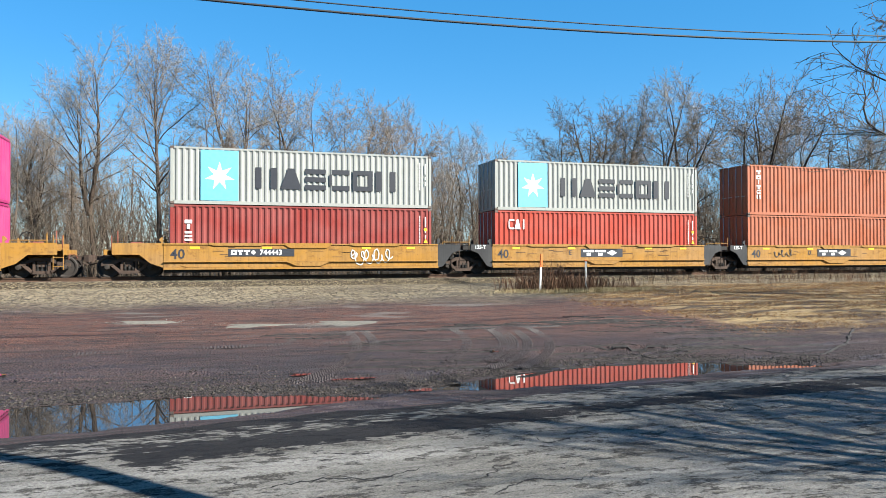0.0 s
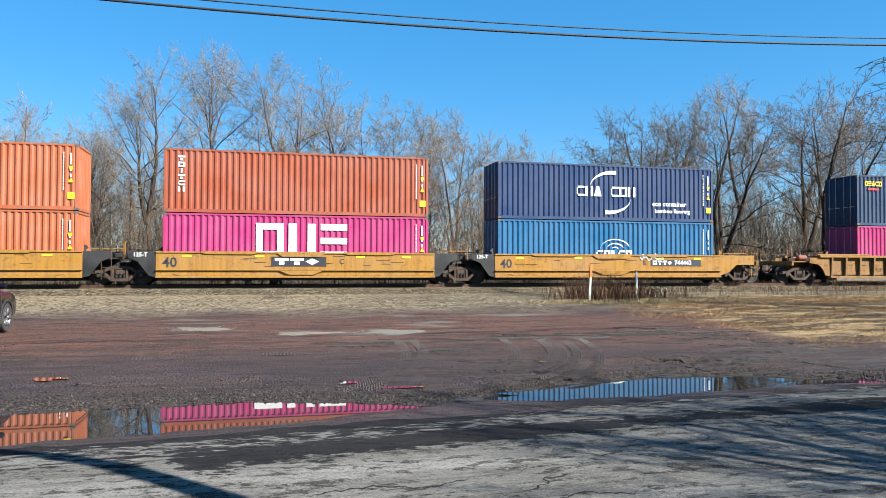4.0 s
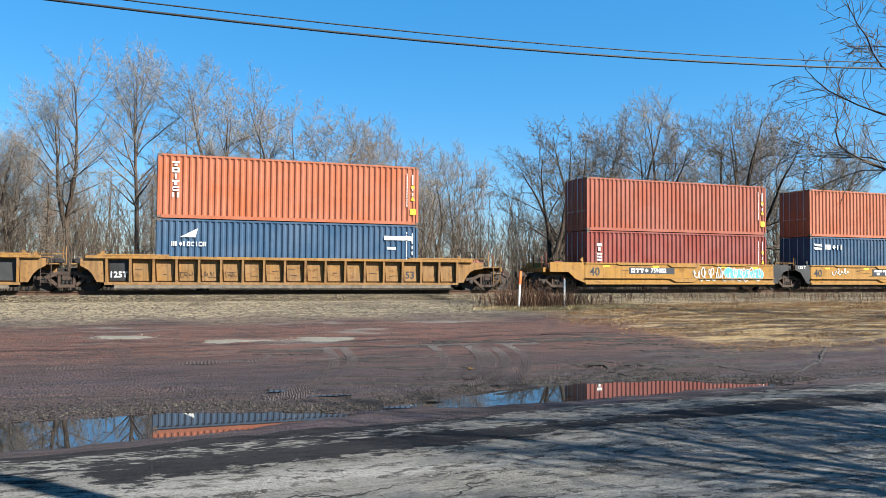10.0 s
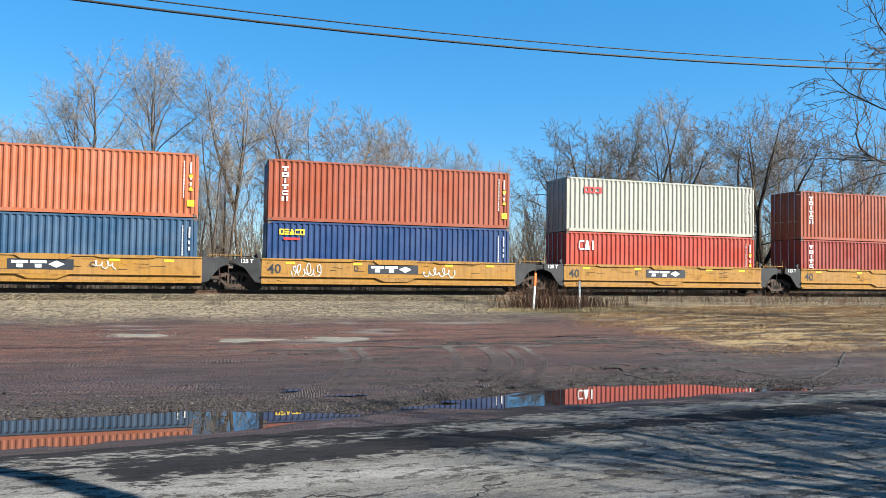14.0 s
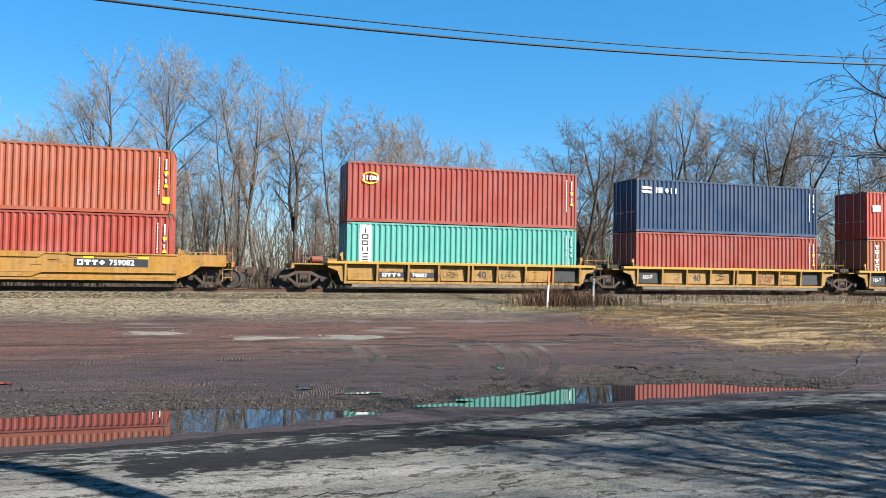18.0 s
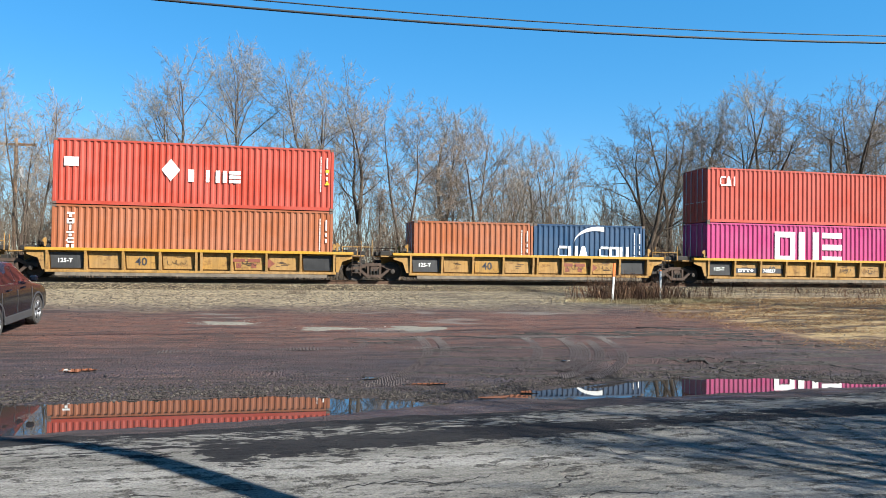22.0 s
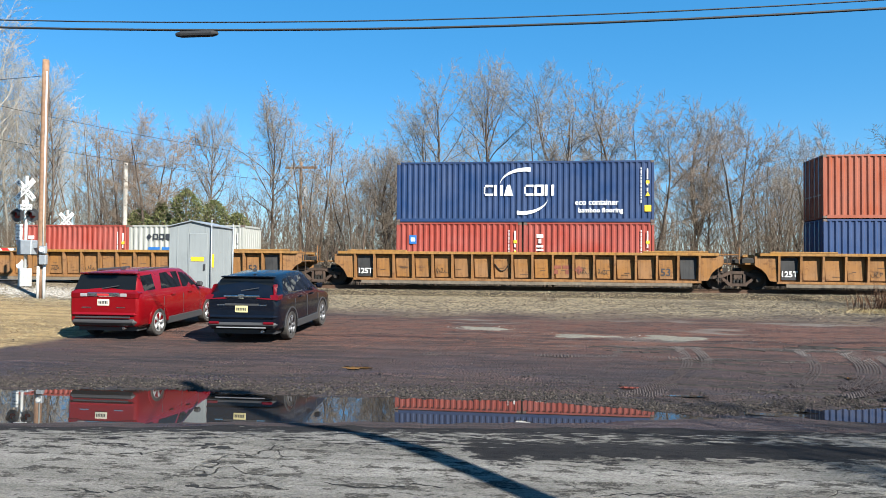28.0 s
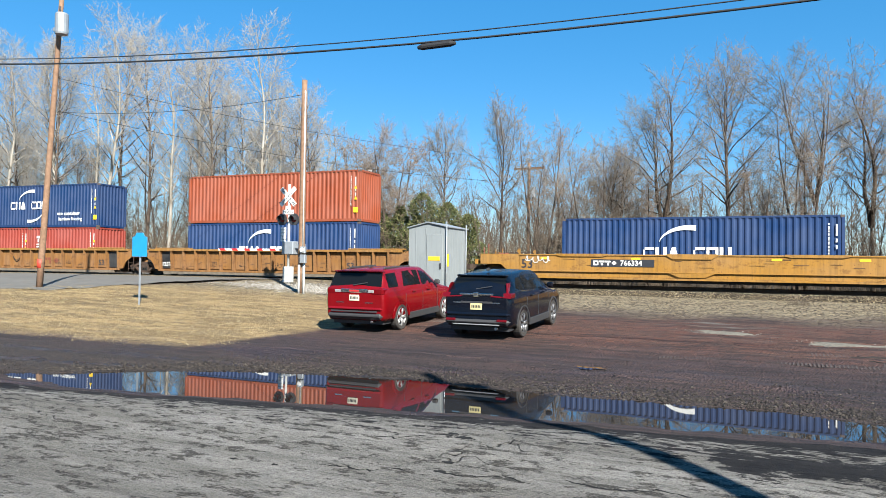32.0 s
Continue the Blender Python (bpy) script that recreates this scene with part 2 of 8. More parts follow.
def lathe(bm, prof, n=20, axis="y", centre=(0, 0, 0)):
    """Turns (r, h) pairs round an axis through centre; closed by its ends where r is 0."""
    rings = []
    for r, h in prof:
        ring = []
        for i in range(n if r > 1e-6 else 1):
            a = 2 * math.pi * i / n
            c, s = r * math.cos(a), r * math.sin(a)
            p = {"y": (c, h, s), "z": (c, s, h), "x": (h, c, s)}[axis]
            ring.append(bm.verts.new(Vector(p) + Vector(centre)))
        rings.append(ring)
    fs = []
    for a, b in zip(rings, rings[1:]):
        for i in range(n):
            j = (i + 1) % n
            vs = [a[i % len(a)], a[j % len(a)], b[j % len(b)], b[i % len(b)]]
            vs = [v for k, v in enumerate(vs) if v not in vs[:k]]
            if len(vs) > 2:
                fs.append(bm.faces.new(vs))
    bmesh.ops.recalc_face_normals(bm, faces=fs)


def bmesh_of(fn, *a, **k):
    bm = bmesh.new()
    fn(bm, *a, **k)
    return bm


def boxes(*rows, bevel=0.0):
    bm = bmesh.new()
    for r in rows:
        box(bm, *r, bevel=bevel)
    return bm


LETTERS = {}


def lettering(text, size, thick=0.004):
    """A mesh of the words in the built-in font, flat in x and z, facing -y, from its lower left corner."""
    key = (text, size)
    if key not in LETTERS:
        cu = bpy.data.curves.new("words", "FONT")
        cu.body, cu.size, cu.extrude, cu.resolution_u, cu.offset = text, size, thick / 2, 2, size * 0.016
        ob = bpy.data.objects.new("words", cu)
        scene.collection.objects.link(ob)
        me = bpy.data.meshes.new_from_object(ob.evaluated_get(bpy.context.evaluated_depsgraph_get()))
        bpy.data.objects.remove(ob)
        me.transform(Matrix.Rotation(math.pi / 2, 4, "X"))
        me.materials.clear()
        LETTERS[key] = me
    return LETTERS[key].copy()


def soup(name, verts, faces, material, parent=None, smooth=False):
    me = bpy.data.meshes.new(name)
    me.from_pydata(verts, [], faces)
    if smooth:
        me.shade_smooth()
    return part(name, me, material, parent)

# ---- the ground ----
TRACK_Y, RAIL_Z = 35.89, 1.42


def bend(x):
    """How far the track swings towards the road on its way to the crossing; x is a number or an array."""
    q = np.clip(-12.0 - np.asarray(x, float), 0, 60)
    return -0.00108 * q * q - np.clip(-72.0 - np.asarray(x, float), 0, None) * 0.13


def bent(ob):
    """Lays a straight mesh along the track's bend."""
    n = len(ob.data.vertices)
    co = np.empty(n * 3)
    ob.data.vertices.foreach_get("co", co)
    co = co.reshape(n, 3)
    co[:, 1] += bend(co[:, 0])
    ob.data.vertices.foreach_set("co", co.ravel())
    return ob


def road_edge(x):
    """y of the road's far edge, which runs at an angle to the track and curves a little."""
    return 10.05 + 0.125 * x - 0.0018 * x * x


PUDDLE_L = ([-14.6, -13.6, -12, -10, -7, -4.6, -2.6, -0.1, 1.2, 2.7], [9.5, 9.9, 11.3, 12.25, 12.75, 12.5, 12.6, 12.75, 12.35, 11.75], [9.4, 9.2, 8.95, 9.2, 9.75, 10.15, 10.5, 10.85, 11.2, 11.7])
PUDDLE_R = ([3.6, 4.7, 5.8, 7, 8.6, 10.2, 10.8, 11.2, 11.9, 12.5], [12.2, 12.8, 13.25, 13.55, 13.75, 13.6, 12.95, 12.65, 12.45, 12.15], [12.0, 11.75, 11.75, 11.8, 12.0, 12.2, 12.25, 12.15, 12.0, 12.1])
PROFILE = ([-80, -6, 0, 3, 5, 6, 7, 7.6, 8.3, 9.1, 10.1, 11.5, 12.8, 14, 16, 18, 21, 25, 28.5, 31, 33, 41, 44, 60, 120, 3000],
           [1.2, 0.75, 0.42, 0.20, 0.11, 0.11, 0.155, 0.20, 0.23, 0.19, 0.085, 0.03, 0.05, 0.16, 0.34, 0.52, 0.66, 0.78, 0.86, 0.98, 1.02, 1.02, 0.7, 0.75, 1.0, 1.0])


def ground_height(x, y):
    """Height of the ground; x and y are arrays. Water stands at z = 0."""
    z = np.interp(y + 0.10 * np.clip(-x, -15, 15) * np.exp(-((y - 10) / 5.0) ** 2), *PROFILE)
    left = np.clip((-x - 13) / 14, 0, 1) * np.clip((y - 11) / 14, 0, 1) * np.clip((46 - y) / 8, 0, 1)
    z = z + 0.42 * left * left * (3 - 2 * left)
    right = np.clip((x - 13) / 8, 0, 1) * np.clip((y - 12) / 6, 0, 1) * np.clip((30 - y) / 6, 0, 1)
    z = z + 0.10 * right
    rough = 0.018 * np.sin(x * 2.1 + np.sin(y * 1.7) * 1.3) * np.sin(y * 2.6 + 0.7 * np.sin(x)) + 0.012 * np.sin(x * 5.3 + y * 3.1) * np.sin(y * 6.1 - x)
    z = z + rough * np.clip((y - road_edge(x)) / 2, 0, 1) * np.clip((30 - y) / 3, 0, 1)
    for xs, far, near in (PUDDLE_L, PUDDLE_R):
        f, n = np.interp(x, xs, far), np.interp(x, xs, near)
        inside = (x > xs[0]) & (x < xs[-1])
        mid, half = (f + n) / 2, np.maximum((f - n) / 2, 0.05)
        wob = 0.10 * np.sin(x * 3.1) + 0.06 * np.sin(x * 7.7 + 1) + 0.04 * np.sin(x * 17)
        r = np.abs(y - mid + wob * 0.5) / half
        dip = np.where(inside, np.clip(1 - r, -1.5, 1), -1.5)
        z = np.where(dip > 0, -0.05 * np.minimum(1, dip * 2.2) - 0.004, z)
        z = np.where((dip <= 0) & (dip > -1.4), np.maximum(0.008, np.minimum(z, 0.008 + (-dip) * half * 0.10)), z)
    far_enough = np.abs(y - 10.8) > 3.2
    return np.where(far_enough, z, np.where(z < -0.003, z, np.maximum(z, 0.008)))


def gz(x, y):
    return float(ground_height(np.array([float(x)]), np.array([float(y)]))[0])


def steps(*runs):
    out = []
    for a, b, d in runs:
        out += list(np.arange(a, b - 1e-6, d))
    return np.array(out + [runs[-1][1]])


def sheet(name, xs, ys, height, material, keep=None):
    gx, gy = np.meshgrid(xs, ys)
    zz = height(gx, gy)
    nx = len(xs)
    verts = np.stack([gx.ravel(), gy.ravel(), zz.ravel()], -1)
    i, j = np.meshgrid(np.arange(nx - 1), np.arange(len(ys) - 1))
    a = (j * nx + i).ravel()
    faces = np.stack([a, a + 1, a + nx + 1, a + nx], -1)
    if keep is not None:
        faces = faces[keep(verts[faces].mean(1))]
    me = bpy.data.meshes.new(name)
    me.from_pydata(verts.tolist(), [], faces.tolist())
    me.shade_smooth()
    return part(name, me, material)


def ground_material():
    """Wet red-brown dirt, pale gravel by the track, straw-coloured grass on both sides."""
    k = Nodes("dirt_gravel_and_dry_grass")
    P = k.coord()
    sep = k.n.new("ShaderNodeSeparateXYZ")
    k.link(P, sep.inputs[0])
    X, Y = sep.outputs[0], sep.outputs[1]
    big, mid, fine = k.noise(P, 0.35, 4), k.noise(P, 1.6, 5, 0.6), k.noise(P, 11, 6, 0.75)
    smear = k.noise(k.coord((0.16, 1.5, 1)), 1.5, 6, 0.62)
    rut = k.noise(k.coord((0.10, 2.6, 1)), 3.2, 5, 0.7)
    grit = k.voronoi(P, 22)
    peb = k.voronoi(P, 12, "Color")
    dirt = k.mix(k.ramp(smear, (0.42, 0.0), (0.56, 1.0)), lin(66, 55, 54), lin(142, 114, 98))
    red = k.math("MULTIPLY", k.ramp(mid, (0.30, 0.2), (0.6, 1.0)), k.ramp(k.math("MULTIPLY", Y, 0.04), (0.58, 0.0), (0.70, 1.0), (0.86, 1.0), (0.97, 0.0)))
    dirt = k.mix(k.math("MULTIPLY", red, 0.72), dirt, lin(174, 110, 82))
    dirt = k.mix(k.ramp(fine, (0.48, 0.0), (0.62, 0.5)), dirt, lin(52, 45, 43))
    dirt = k.mix(k.ramp(fine, (0.32, 0.28), (0.44, 0.0)), dirt, lin(160, 140, 126))
    dirt = k.mix(k.ramp(k.voronoi(P, 34, "Color"), (0.56, 0.0), (0.74, 0.3)), dirt, lin(40, 35, 34))
    dirt = k.mix(k.ramp(k.voronoi(P, 46, "Color"), (0.66, 0.0), (0.76, 0.36)), dirt, lin(184, 158, 138))
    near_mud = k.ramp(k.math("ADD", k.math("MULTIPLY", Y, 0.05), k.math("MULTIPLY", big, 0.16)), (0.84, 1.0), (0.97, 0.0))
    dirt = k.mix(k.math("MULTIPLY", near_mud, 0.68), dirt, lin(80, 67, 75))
    dirt = k.mix(k.ramp(rut, (0.51, 0.0), (0.57, 0.7)), dirt, lin(40, 35, 34))
    # Pale highlights of the ruts, put into the dirt's colour.
    dirt = k.mix(k.ramp(rut, (0.32, 0.5), (0.42, 0.0)), dirt, lin(150, 126, 118))
    gravelly = k.ramp(k.math("ADD", k.math("MULTIPLY", Y, 0.05), k.math("MULTIPLY", mid, 0.12)), (0.665, 1.0), (0.735, 0.0))
    verge = k.math("SUBTRACT", Y, k.math("ADD", 10.05, k.math("SUBTRACT", k.math("MULTIPLY", X, 0.125), k.math("MULTIPLY", k.math("MULTIPLY", X, X), 0.0018))))
    gravelly = k.math("MULTIPLY", gravelly, k.ramp(k.math("MULTIPLY", verge, 0.2), (0.26, 0.0), (0.38, 1.0)))
    dirt = k.mix(k.math("MULTIPLY", gravelly, 0.85), dirt, k.mix(k.ramp(k.voronoi(P, 30, "Color"), (0.3, 0.0), (0.9, 1.0)), lin(46, 41, 38), lin(124, 113, 100)))
    dirt = k.mix(1.0, dirt, (0.80, 0.69, 0.69, 1), "MULTIPLY")
    stone = k.ramp(peb, (0.24, lin(78, 70, 60)), (0.5, lin(186, 168, 134)), (0.76, lin(248, 232, 192)))
    stone = k.mix(k.ramp(k.voronoi(P, 9), (0.32, 0.0), (0.6, 0.8)), stone, lin(62, 55, 47))
    stone = k.mix(k.ramp(k.voronoi(P, 7, "Color"), (0.4, 0.0), (0.7, 0.5)), stone, lin(244, 232, 208))
    stone = k.mix(k.ramp(smear, (0.52, 0.0), (0.66, 0.45)), stone, lin(120, 100, 84))
    stone = k.mix(1.0, stone, (1.04, 0.96, 0.83, 1), "MULTIPLY")
    wob = k.math("MULTIPLY", k.math("SUBTRACT", big, 0.5), 7.0)
    gravel = k.ramp(k.math("MULTIPLY", k.math("ADD", Y, wob), 0.02), (0.46, 0.0), (0.53, 1.0))
    col = k.mix(gravel, dirt, stone)
    patch = k.math("MULTIPLY", k.ramp(k.noise(k.coord((0.25, 0.9, 1)), 1.0, 3), (0.58, 0.0), (0.66, 1.0)), k.ramp(k.math("MULTIPLY", Y, 0.04), (0.70, 0.0), (0.76, 1.0), (0.94, 1.0), (1.0, 0.0)))
    col = k.mix(k.math("MULTIPLY", patch, 0.6), col, lin(166, 160, 150))
    straw = k.ramp(k.noise(k.coord((1.0, 2.5, 1)), 6, 6, 0.7), (0.3, lin(150, 124, 82)), (0.5, lin(218, 184, 128)), (0.75, lin(244, 220, 168)))
    matted = k.math("MULTIPLY", k.ramp(k.noise(k.coord((0.35, 1.6, 1)), 1.4, 5, 0.65), (0.44, 0.0), (0.53, 0.95)), k.ramp(k.math("ADD", k.math("MULTIPLY", X, 0.05), 0.5), (0.3, 0.5), (0.6, 1.0)))
    straw = k.mix(matted, straw, lin(76, 54, 36))
    edge = k.math("MULTIPLY", k.math("SUBTRACT", mid, 0.5), 3.0)
    gl = k.math("ADD", k.math("MULTIPLY", X, -1.0), edge)
    left = k.math("MULTIPLY", k.ramp(k.math("MULTIPLY", gl, 0.04), (0.44, 0.0), (0.475, 1.0)), k.ramp(k.math("MULTIPLY", k.math("ADD", Y, edge), 0.03), (0.70, 1.0), (0.78, 0.0)))
    bank = k.math("SUBTRACT", k.math("ADD", Y, k.math("MULTIPLY", edge, 0.4)), k.math("MULTIPLY", k.math("MAXIMUM", k.math("ADD", X, 13.5), 0.0), 2.0))
    left = k.math("MULTIPLY", left, k.ramp(k.math("MULTIPLY", bank, 0.03), (0.40, 0.0), (0.425, 1.0)))
    right = k.math("MULTIPLY", k.ramp(k.math("MULTIPLY", k.math("ADD", X, edge), 0.04), (0.52, 0.0), (0.58, 1.0)), k.ramp(k.math("MULTIPLY", k.math("ADD", Y, edge), 0.03), (0.455, 0.0), (0.52, 1.0), (0.90, 1.0), (0.96, 0.0)))
    far = k.ramp(k.math("MULTIPLY", Y, 0.01), (0.405, 0.0), (0.43, 1.0))
    tracks = k.math("MULTIPLY", k.ramp(k.noise(k.coord((0.12, 1.7, 1)), 2.0, 6, 0.7), (0.47, 0.0), (0.57, 0.75)), k.ramp(k.math("MULTIPLY", k.math("ADD", X, edge), 0.05), (0.02, 0.25), (0.3, 1.0)))
    col = k.mix(k.math("MULTIPLY", tracks, gravel), col, lin(66, 57, 50))
    grass = k.math("MAXIMUM", left, right)
    col = k.mix(grass, col, straw)
    col = k.mix(far, col, k.mix(k.ramp(mid, (0.4, 0.0), (0.7, 1.0)), lin(104, 84, 58), lin(70, 58, 44)))
    hgt = k.math("ADD", k.math("MULTIPLY", fine, 0.6), k.math("MULTIPLY", grit, 0.7))
    k.bump(k.math("ADD", hgt, k.math("MULTIPLY", rut, 1.8)), 1.0, 0.07)
    wet = k.math("MULTIPLY", k.ramp(k.noise(k.coord((0.25, 1.1, 1)), 1.3, 4), (0.5, 0.0), (0.62, 1.0)), k.ramp(k.math("MULTIPLY", Y, 0.05), (0.55, 1.0), (0.95, 0.0)))
    rough = k.math("SUBTRACT", 0.95, k.math("MULTIPLY", wet, 0.62))
    return k.done(col, rough, 0, 0.4)


def asphalt_material():
    """Old grey asphalt: worn pale, stained along the wheel paths, cracked, with a shadow band painted in."""
    k = Nodes("worn_cracked_asphalt")
    P = k.coord()
    big, fine = k.noise(P, 0.5, 5, 0.6), k.noise(P, 55, 4, 0.7)
    along = k.noise(k.coord((0.10, 1.3, 1)), 1.5, 6, 0.65)
    scuff = k.noise(k.coord((0.9, 2.6, 1)), 2.2, 7, 0.75)
    col = k.mix(k.ramp(along, (0.35, 0.0), (0.62, 1.0)), lin(252, 248, 241), lin(190, 186, 179))
    col = k.mix(k.ramp(scuff, (0.50, 0.0), (0.60, 0.25)), col, lin(110, 107, 102))
    col = k.mix(k.ramp(big, (0.45, 0.0), (0.75, 0.5)), col, lin(196, 191, 182))
    col = k.mix(k.ramp(fine, (0.48, 0.0), (0.66, 0.5)), col, lin(66, 65, 64))
    col = k.mix(k.ramp(k.noise(P, 22, 5, 0.75), (0.36, 0.45), (0.46, 0.0)), col, lin(240, 236, 226))
    warp = k.n.new("ShaderNodeVectorMath")
    warp.operation = "MULTIPLY_ADD"
    nz = k.n.new("ShaderNodeTexNoise")
    nz.inputs["Scale"].default_value = 2.5
    k.link(P, nz.inputs["Vector"])
    k.link(nz.outputs["Color"], warp.inputs[0])
    warp.inputs[1].default_value = (0.9, 0.9, 0)
    k.link(k.coord((0.55, 1.0, 1)), warp.inputs[2])
    crack = k.voronoi(warp.outputs[0], 0.62, "Distance", "DISTANCE_TO_EDGE")
    line = k.math("MULTIPLY", k.ramp(crack, (0.002, 1.0), (0.008, 0.0)), k.ramp(k.noise(P, 0.5, 2), (0.56, 0.0), (0.62, 1.0)))
    col = k.mix(line, col, lin(38, 37, 36))
    pit = k.noise(k.coord((0.6, 1.5, 1)), 4.2, 6, 0.75)
    col = k.mix(k.ramp(pit, (0.53, 0.0), (0.57, 0.8)), col, lin(70, 67, 64))
    col = k.mix(k.ramp(k.voronoi(k.coord((0.8, 1.3, 1)), 58, "Color"), (0.58, 0.0), (0.74, 0.3)), col, lin(70, 67, 65))
    col = k.mix(k.ramp(k.voronoi(P, 70, "Color"), (0.66, 0.0), (0.76, 0.3)), col, lin(240, 232, 214))
    streaks = k.noise(k.coord((0.22, 3.0, 1)), 3.0, 6, 0.7)
    col = k.mix(k.ramp(streaks, (0.54, 0.0), (0.60, 0.3)), col, lin(112, 108, 104))
    sep = k.n.new("ShaderNodeSeparateXYZ")
    k.link(P, sep.inputs[0])
    X, Y = sep.outputs[0], sep.outputs[1]
    inner = k.math("SUBTRACT", k.math("ADD", 10.05, k.math("SUBTRACT", k.math("MULTIPLY", X, 0.125), k.math("MULTIPLY", k.math("MULTIPLY", X, X), 0.0018))), Y)
    lane = k.math("ADD", inner, k.math("MULTIPLY", k.math("SUBTRACT", along, 0.5), 0.9))
    margin = k.ramp(k.math("MULTIPLY", lane, 0.1), (0.0, 1.0), (0.04, 0.80), (0.06, 0.52), (0.13, 0.52), (0.19, 0.36), (0.23, 0.12), (0.34, 0.10), (0.50, 0.14))
    margin = k.math("MULTIPLY", margin, k.ramp(k.math("ADD", k.math("MULTIPLY", X, 0.05), 0.5), (0.58, 1.0), (0.72, 0.6)))
    # Dark band along the wheel path, with a cast shadow painted into it.
    band = k.ramp(k.math("MULTIPLY", lane, 0.1), (0.128, 0.3), (0.16, 0.84), (0.20, 0.84), (0.24, 0.0))
    band = k.math("MULTIPLY", band, k.ramp(k.math("ADD", k.math("MULTIPLY", X, 0.1), 0.5), (0.37, 0.0), (0.43, 1.0)))
    much = k.math("MULTIPLY", k.math("SUBTRACT", k.math("MAXIMUM", margin, band), 0.5), 0.42)
    worn = k.math("SUBTRACT", k.math("MULTIPLY", k.ramp(k.math("ADD", k.math("MULTIPLY", X, 0.1), 0.5), (0.22, 0.0), (0.45, 1.0), (0.80, 1.0), (1.0, 0.5)), 0.10), 0.045)
    flake = k.math("ADD", k.math("ADD", k.noise(k.coord((0.5, 1.25, 1)), 6.5, 6, 0.68), much), worn)
    col = k.mix(k.ramp(flake, (0.50, 0.0), (0.54, 0.92)), col, lin(44, 44, 51))
    col = k.mix(1.0, col, (0.93, 0.92, 0.91, 1), "MULTIPLY")
    rough = k.noise(k.coord((0.7, 1.4, 1)), 14, 5, 0.7)
    k.bump(k.math("SUBTRACT", k.math("ADD", fine, k.math("MULTIPLY", rough, 2.5)), k.math("MULTIPLY", line, 2.0)), 1.0, 0.05)
    return k.done(col, 0.9, 0, 0.12)


def ballast_material():
    k = Nodes("crushed_grey_brown_ballast")
    P = k.coord()
    c = k.voronoi(P, 15, "Color")
    d = k.voronoi(P, 15)
    col = k.ramp(c, (0.24, lin(74, 67, 58)), (0.5, lin(186, 168, 138)), (0.76, lin(252, 238, 204)))
    # Darker between the stones, the shade of the gaps put into the colour.
    col = k.mix(k.ramp(d, (0.26, 0.0), (0.5, 0.9)), col, lin(44, 39, 34))
    col = k.mix(k.ramp(k.noise(P, 0.6, 4), (0.45, 0.0), (0.7, 0.5)), col, lin(96, 82, 66))
    col = k.mix(1.0, col, (1.04, 0.96, 0.83, 1), "MULTIPLY")
    k.bump(k.math("SUBTRACT", 1.0, d), 0.9, 0.06)
    return k.done(col, 0.95, 0, 0.2)


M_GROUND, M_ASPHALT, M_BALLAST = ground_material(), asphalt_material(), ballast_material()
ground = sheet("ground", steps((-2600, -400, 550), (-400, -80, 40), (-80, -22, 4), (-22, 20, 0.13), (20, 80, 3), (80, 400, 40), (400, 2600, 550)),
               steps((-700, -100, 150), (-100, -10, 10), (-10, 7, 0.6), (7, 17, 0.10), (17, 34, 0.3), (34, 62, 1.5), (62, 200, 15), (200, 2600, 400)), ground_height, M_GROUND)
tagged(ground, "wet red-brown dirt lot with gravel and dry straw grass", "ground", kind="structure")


def road_sheet():
    """The asphalt follows its frayed far edge."""
    xs = steps((-150, -30, 6), (-30, 30, 0.14), (30, 150, 6))
    vs = steps((0, 1.0, 0.12), (1.0, 4.0, 0.2), (4.0, 8.4, 0.45))
    fray = 0.10 * np.sin(xs * 1.3) + 0.06 * np.sin(xs * 4.1 + 1) + 0.035 * np.sin(xs * 11.3)
    gx, gv = np.meshgrid(xs, vs)
    gy = road_edge(gx.clip(-30, 30)) + 0.12 + fray[None, :] * np.exp(-gv * 2) - gv
    zz = ground_height(gx, np.minimum(gy, road_edge(gx))) + 0.016
    zz[0] -= 0.03
    nx = len(xs)
    i, j = np.meshgrid(np.arange(nx - 1), np.arange(len(vs) - 1))
    a = (j * nx + i).ravel()
    me = bpy.data.meshes.new("road")
    me.from_pydata(np.stack([gx.ravel(), gy.ravel(), zz.ravel()], -1).tolist(), [], np.stack([a, a + nx, a + nx + 1, a + 1], -1).tolist())
    me.shade_smooth()
    return part("road", me, M_ASPHALT)


tagged(road_sheet(), "worn grey asphalt road with cracks, dark tyre stains and a painted shadow", "road", kind="structure")

k = Nodes("still_muddy_water")
k.b.inputs["IOR"].default_value = 1.33
k.bump(k.math("ADD", k.noise(k.coord((1, 1, 1)), 1.2, 2), k.math("MULTIPLY", k.noise(k.coord((1, 2, 1)), 7, 3), 0.12)), 0.012, 0.02)
k.b.inputs["Coat Weight"].default_value, k.b.inputs["Coat Roughness"].default_value, k.b.inputs["Coat IOR"].default_value = 0.3, 0.01, 1.4
M_WATER = k.done((0.018, 0.016, 0.015, 1), 0.015, 0.0, 0.9)
for xs, far, near in (PUDDLE_L, PUDDLE_R):
    bm = bmesh.new()
    lo = [bm.verts.new((a, b - 0.35, 0)) for a, b in zip(xs, near)]
    hi = [bm.verts.new((a, b + 0.35, 0)) for a, b in zip(xs, far)]
    for i in range(len(xs) - 1):
        bm.faces.new((lo[i], lo[i + 1], hi[i + 1], hi[i]))
    tagged(part("water", bm, M_WATER), "still shallow rain puddle beside the asphalt road", "puddle", kind="structure")


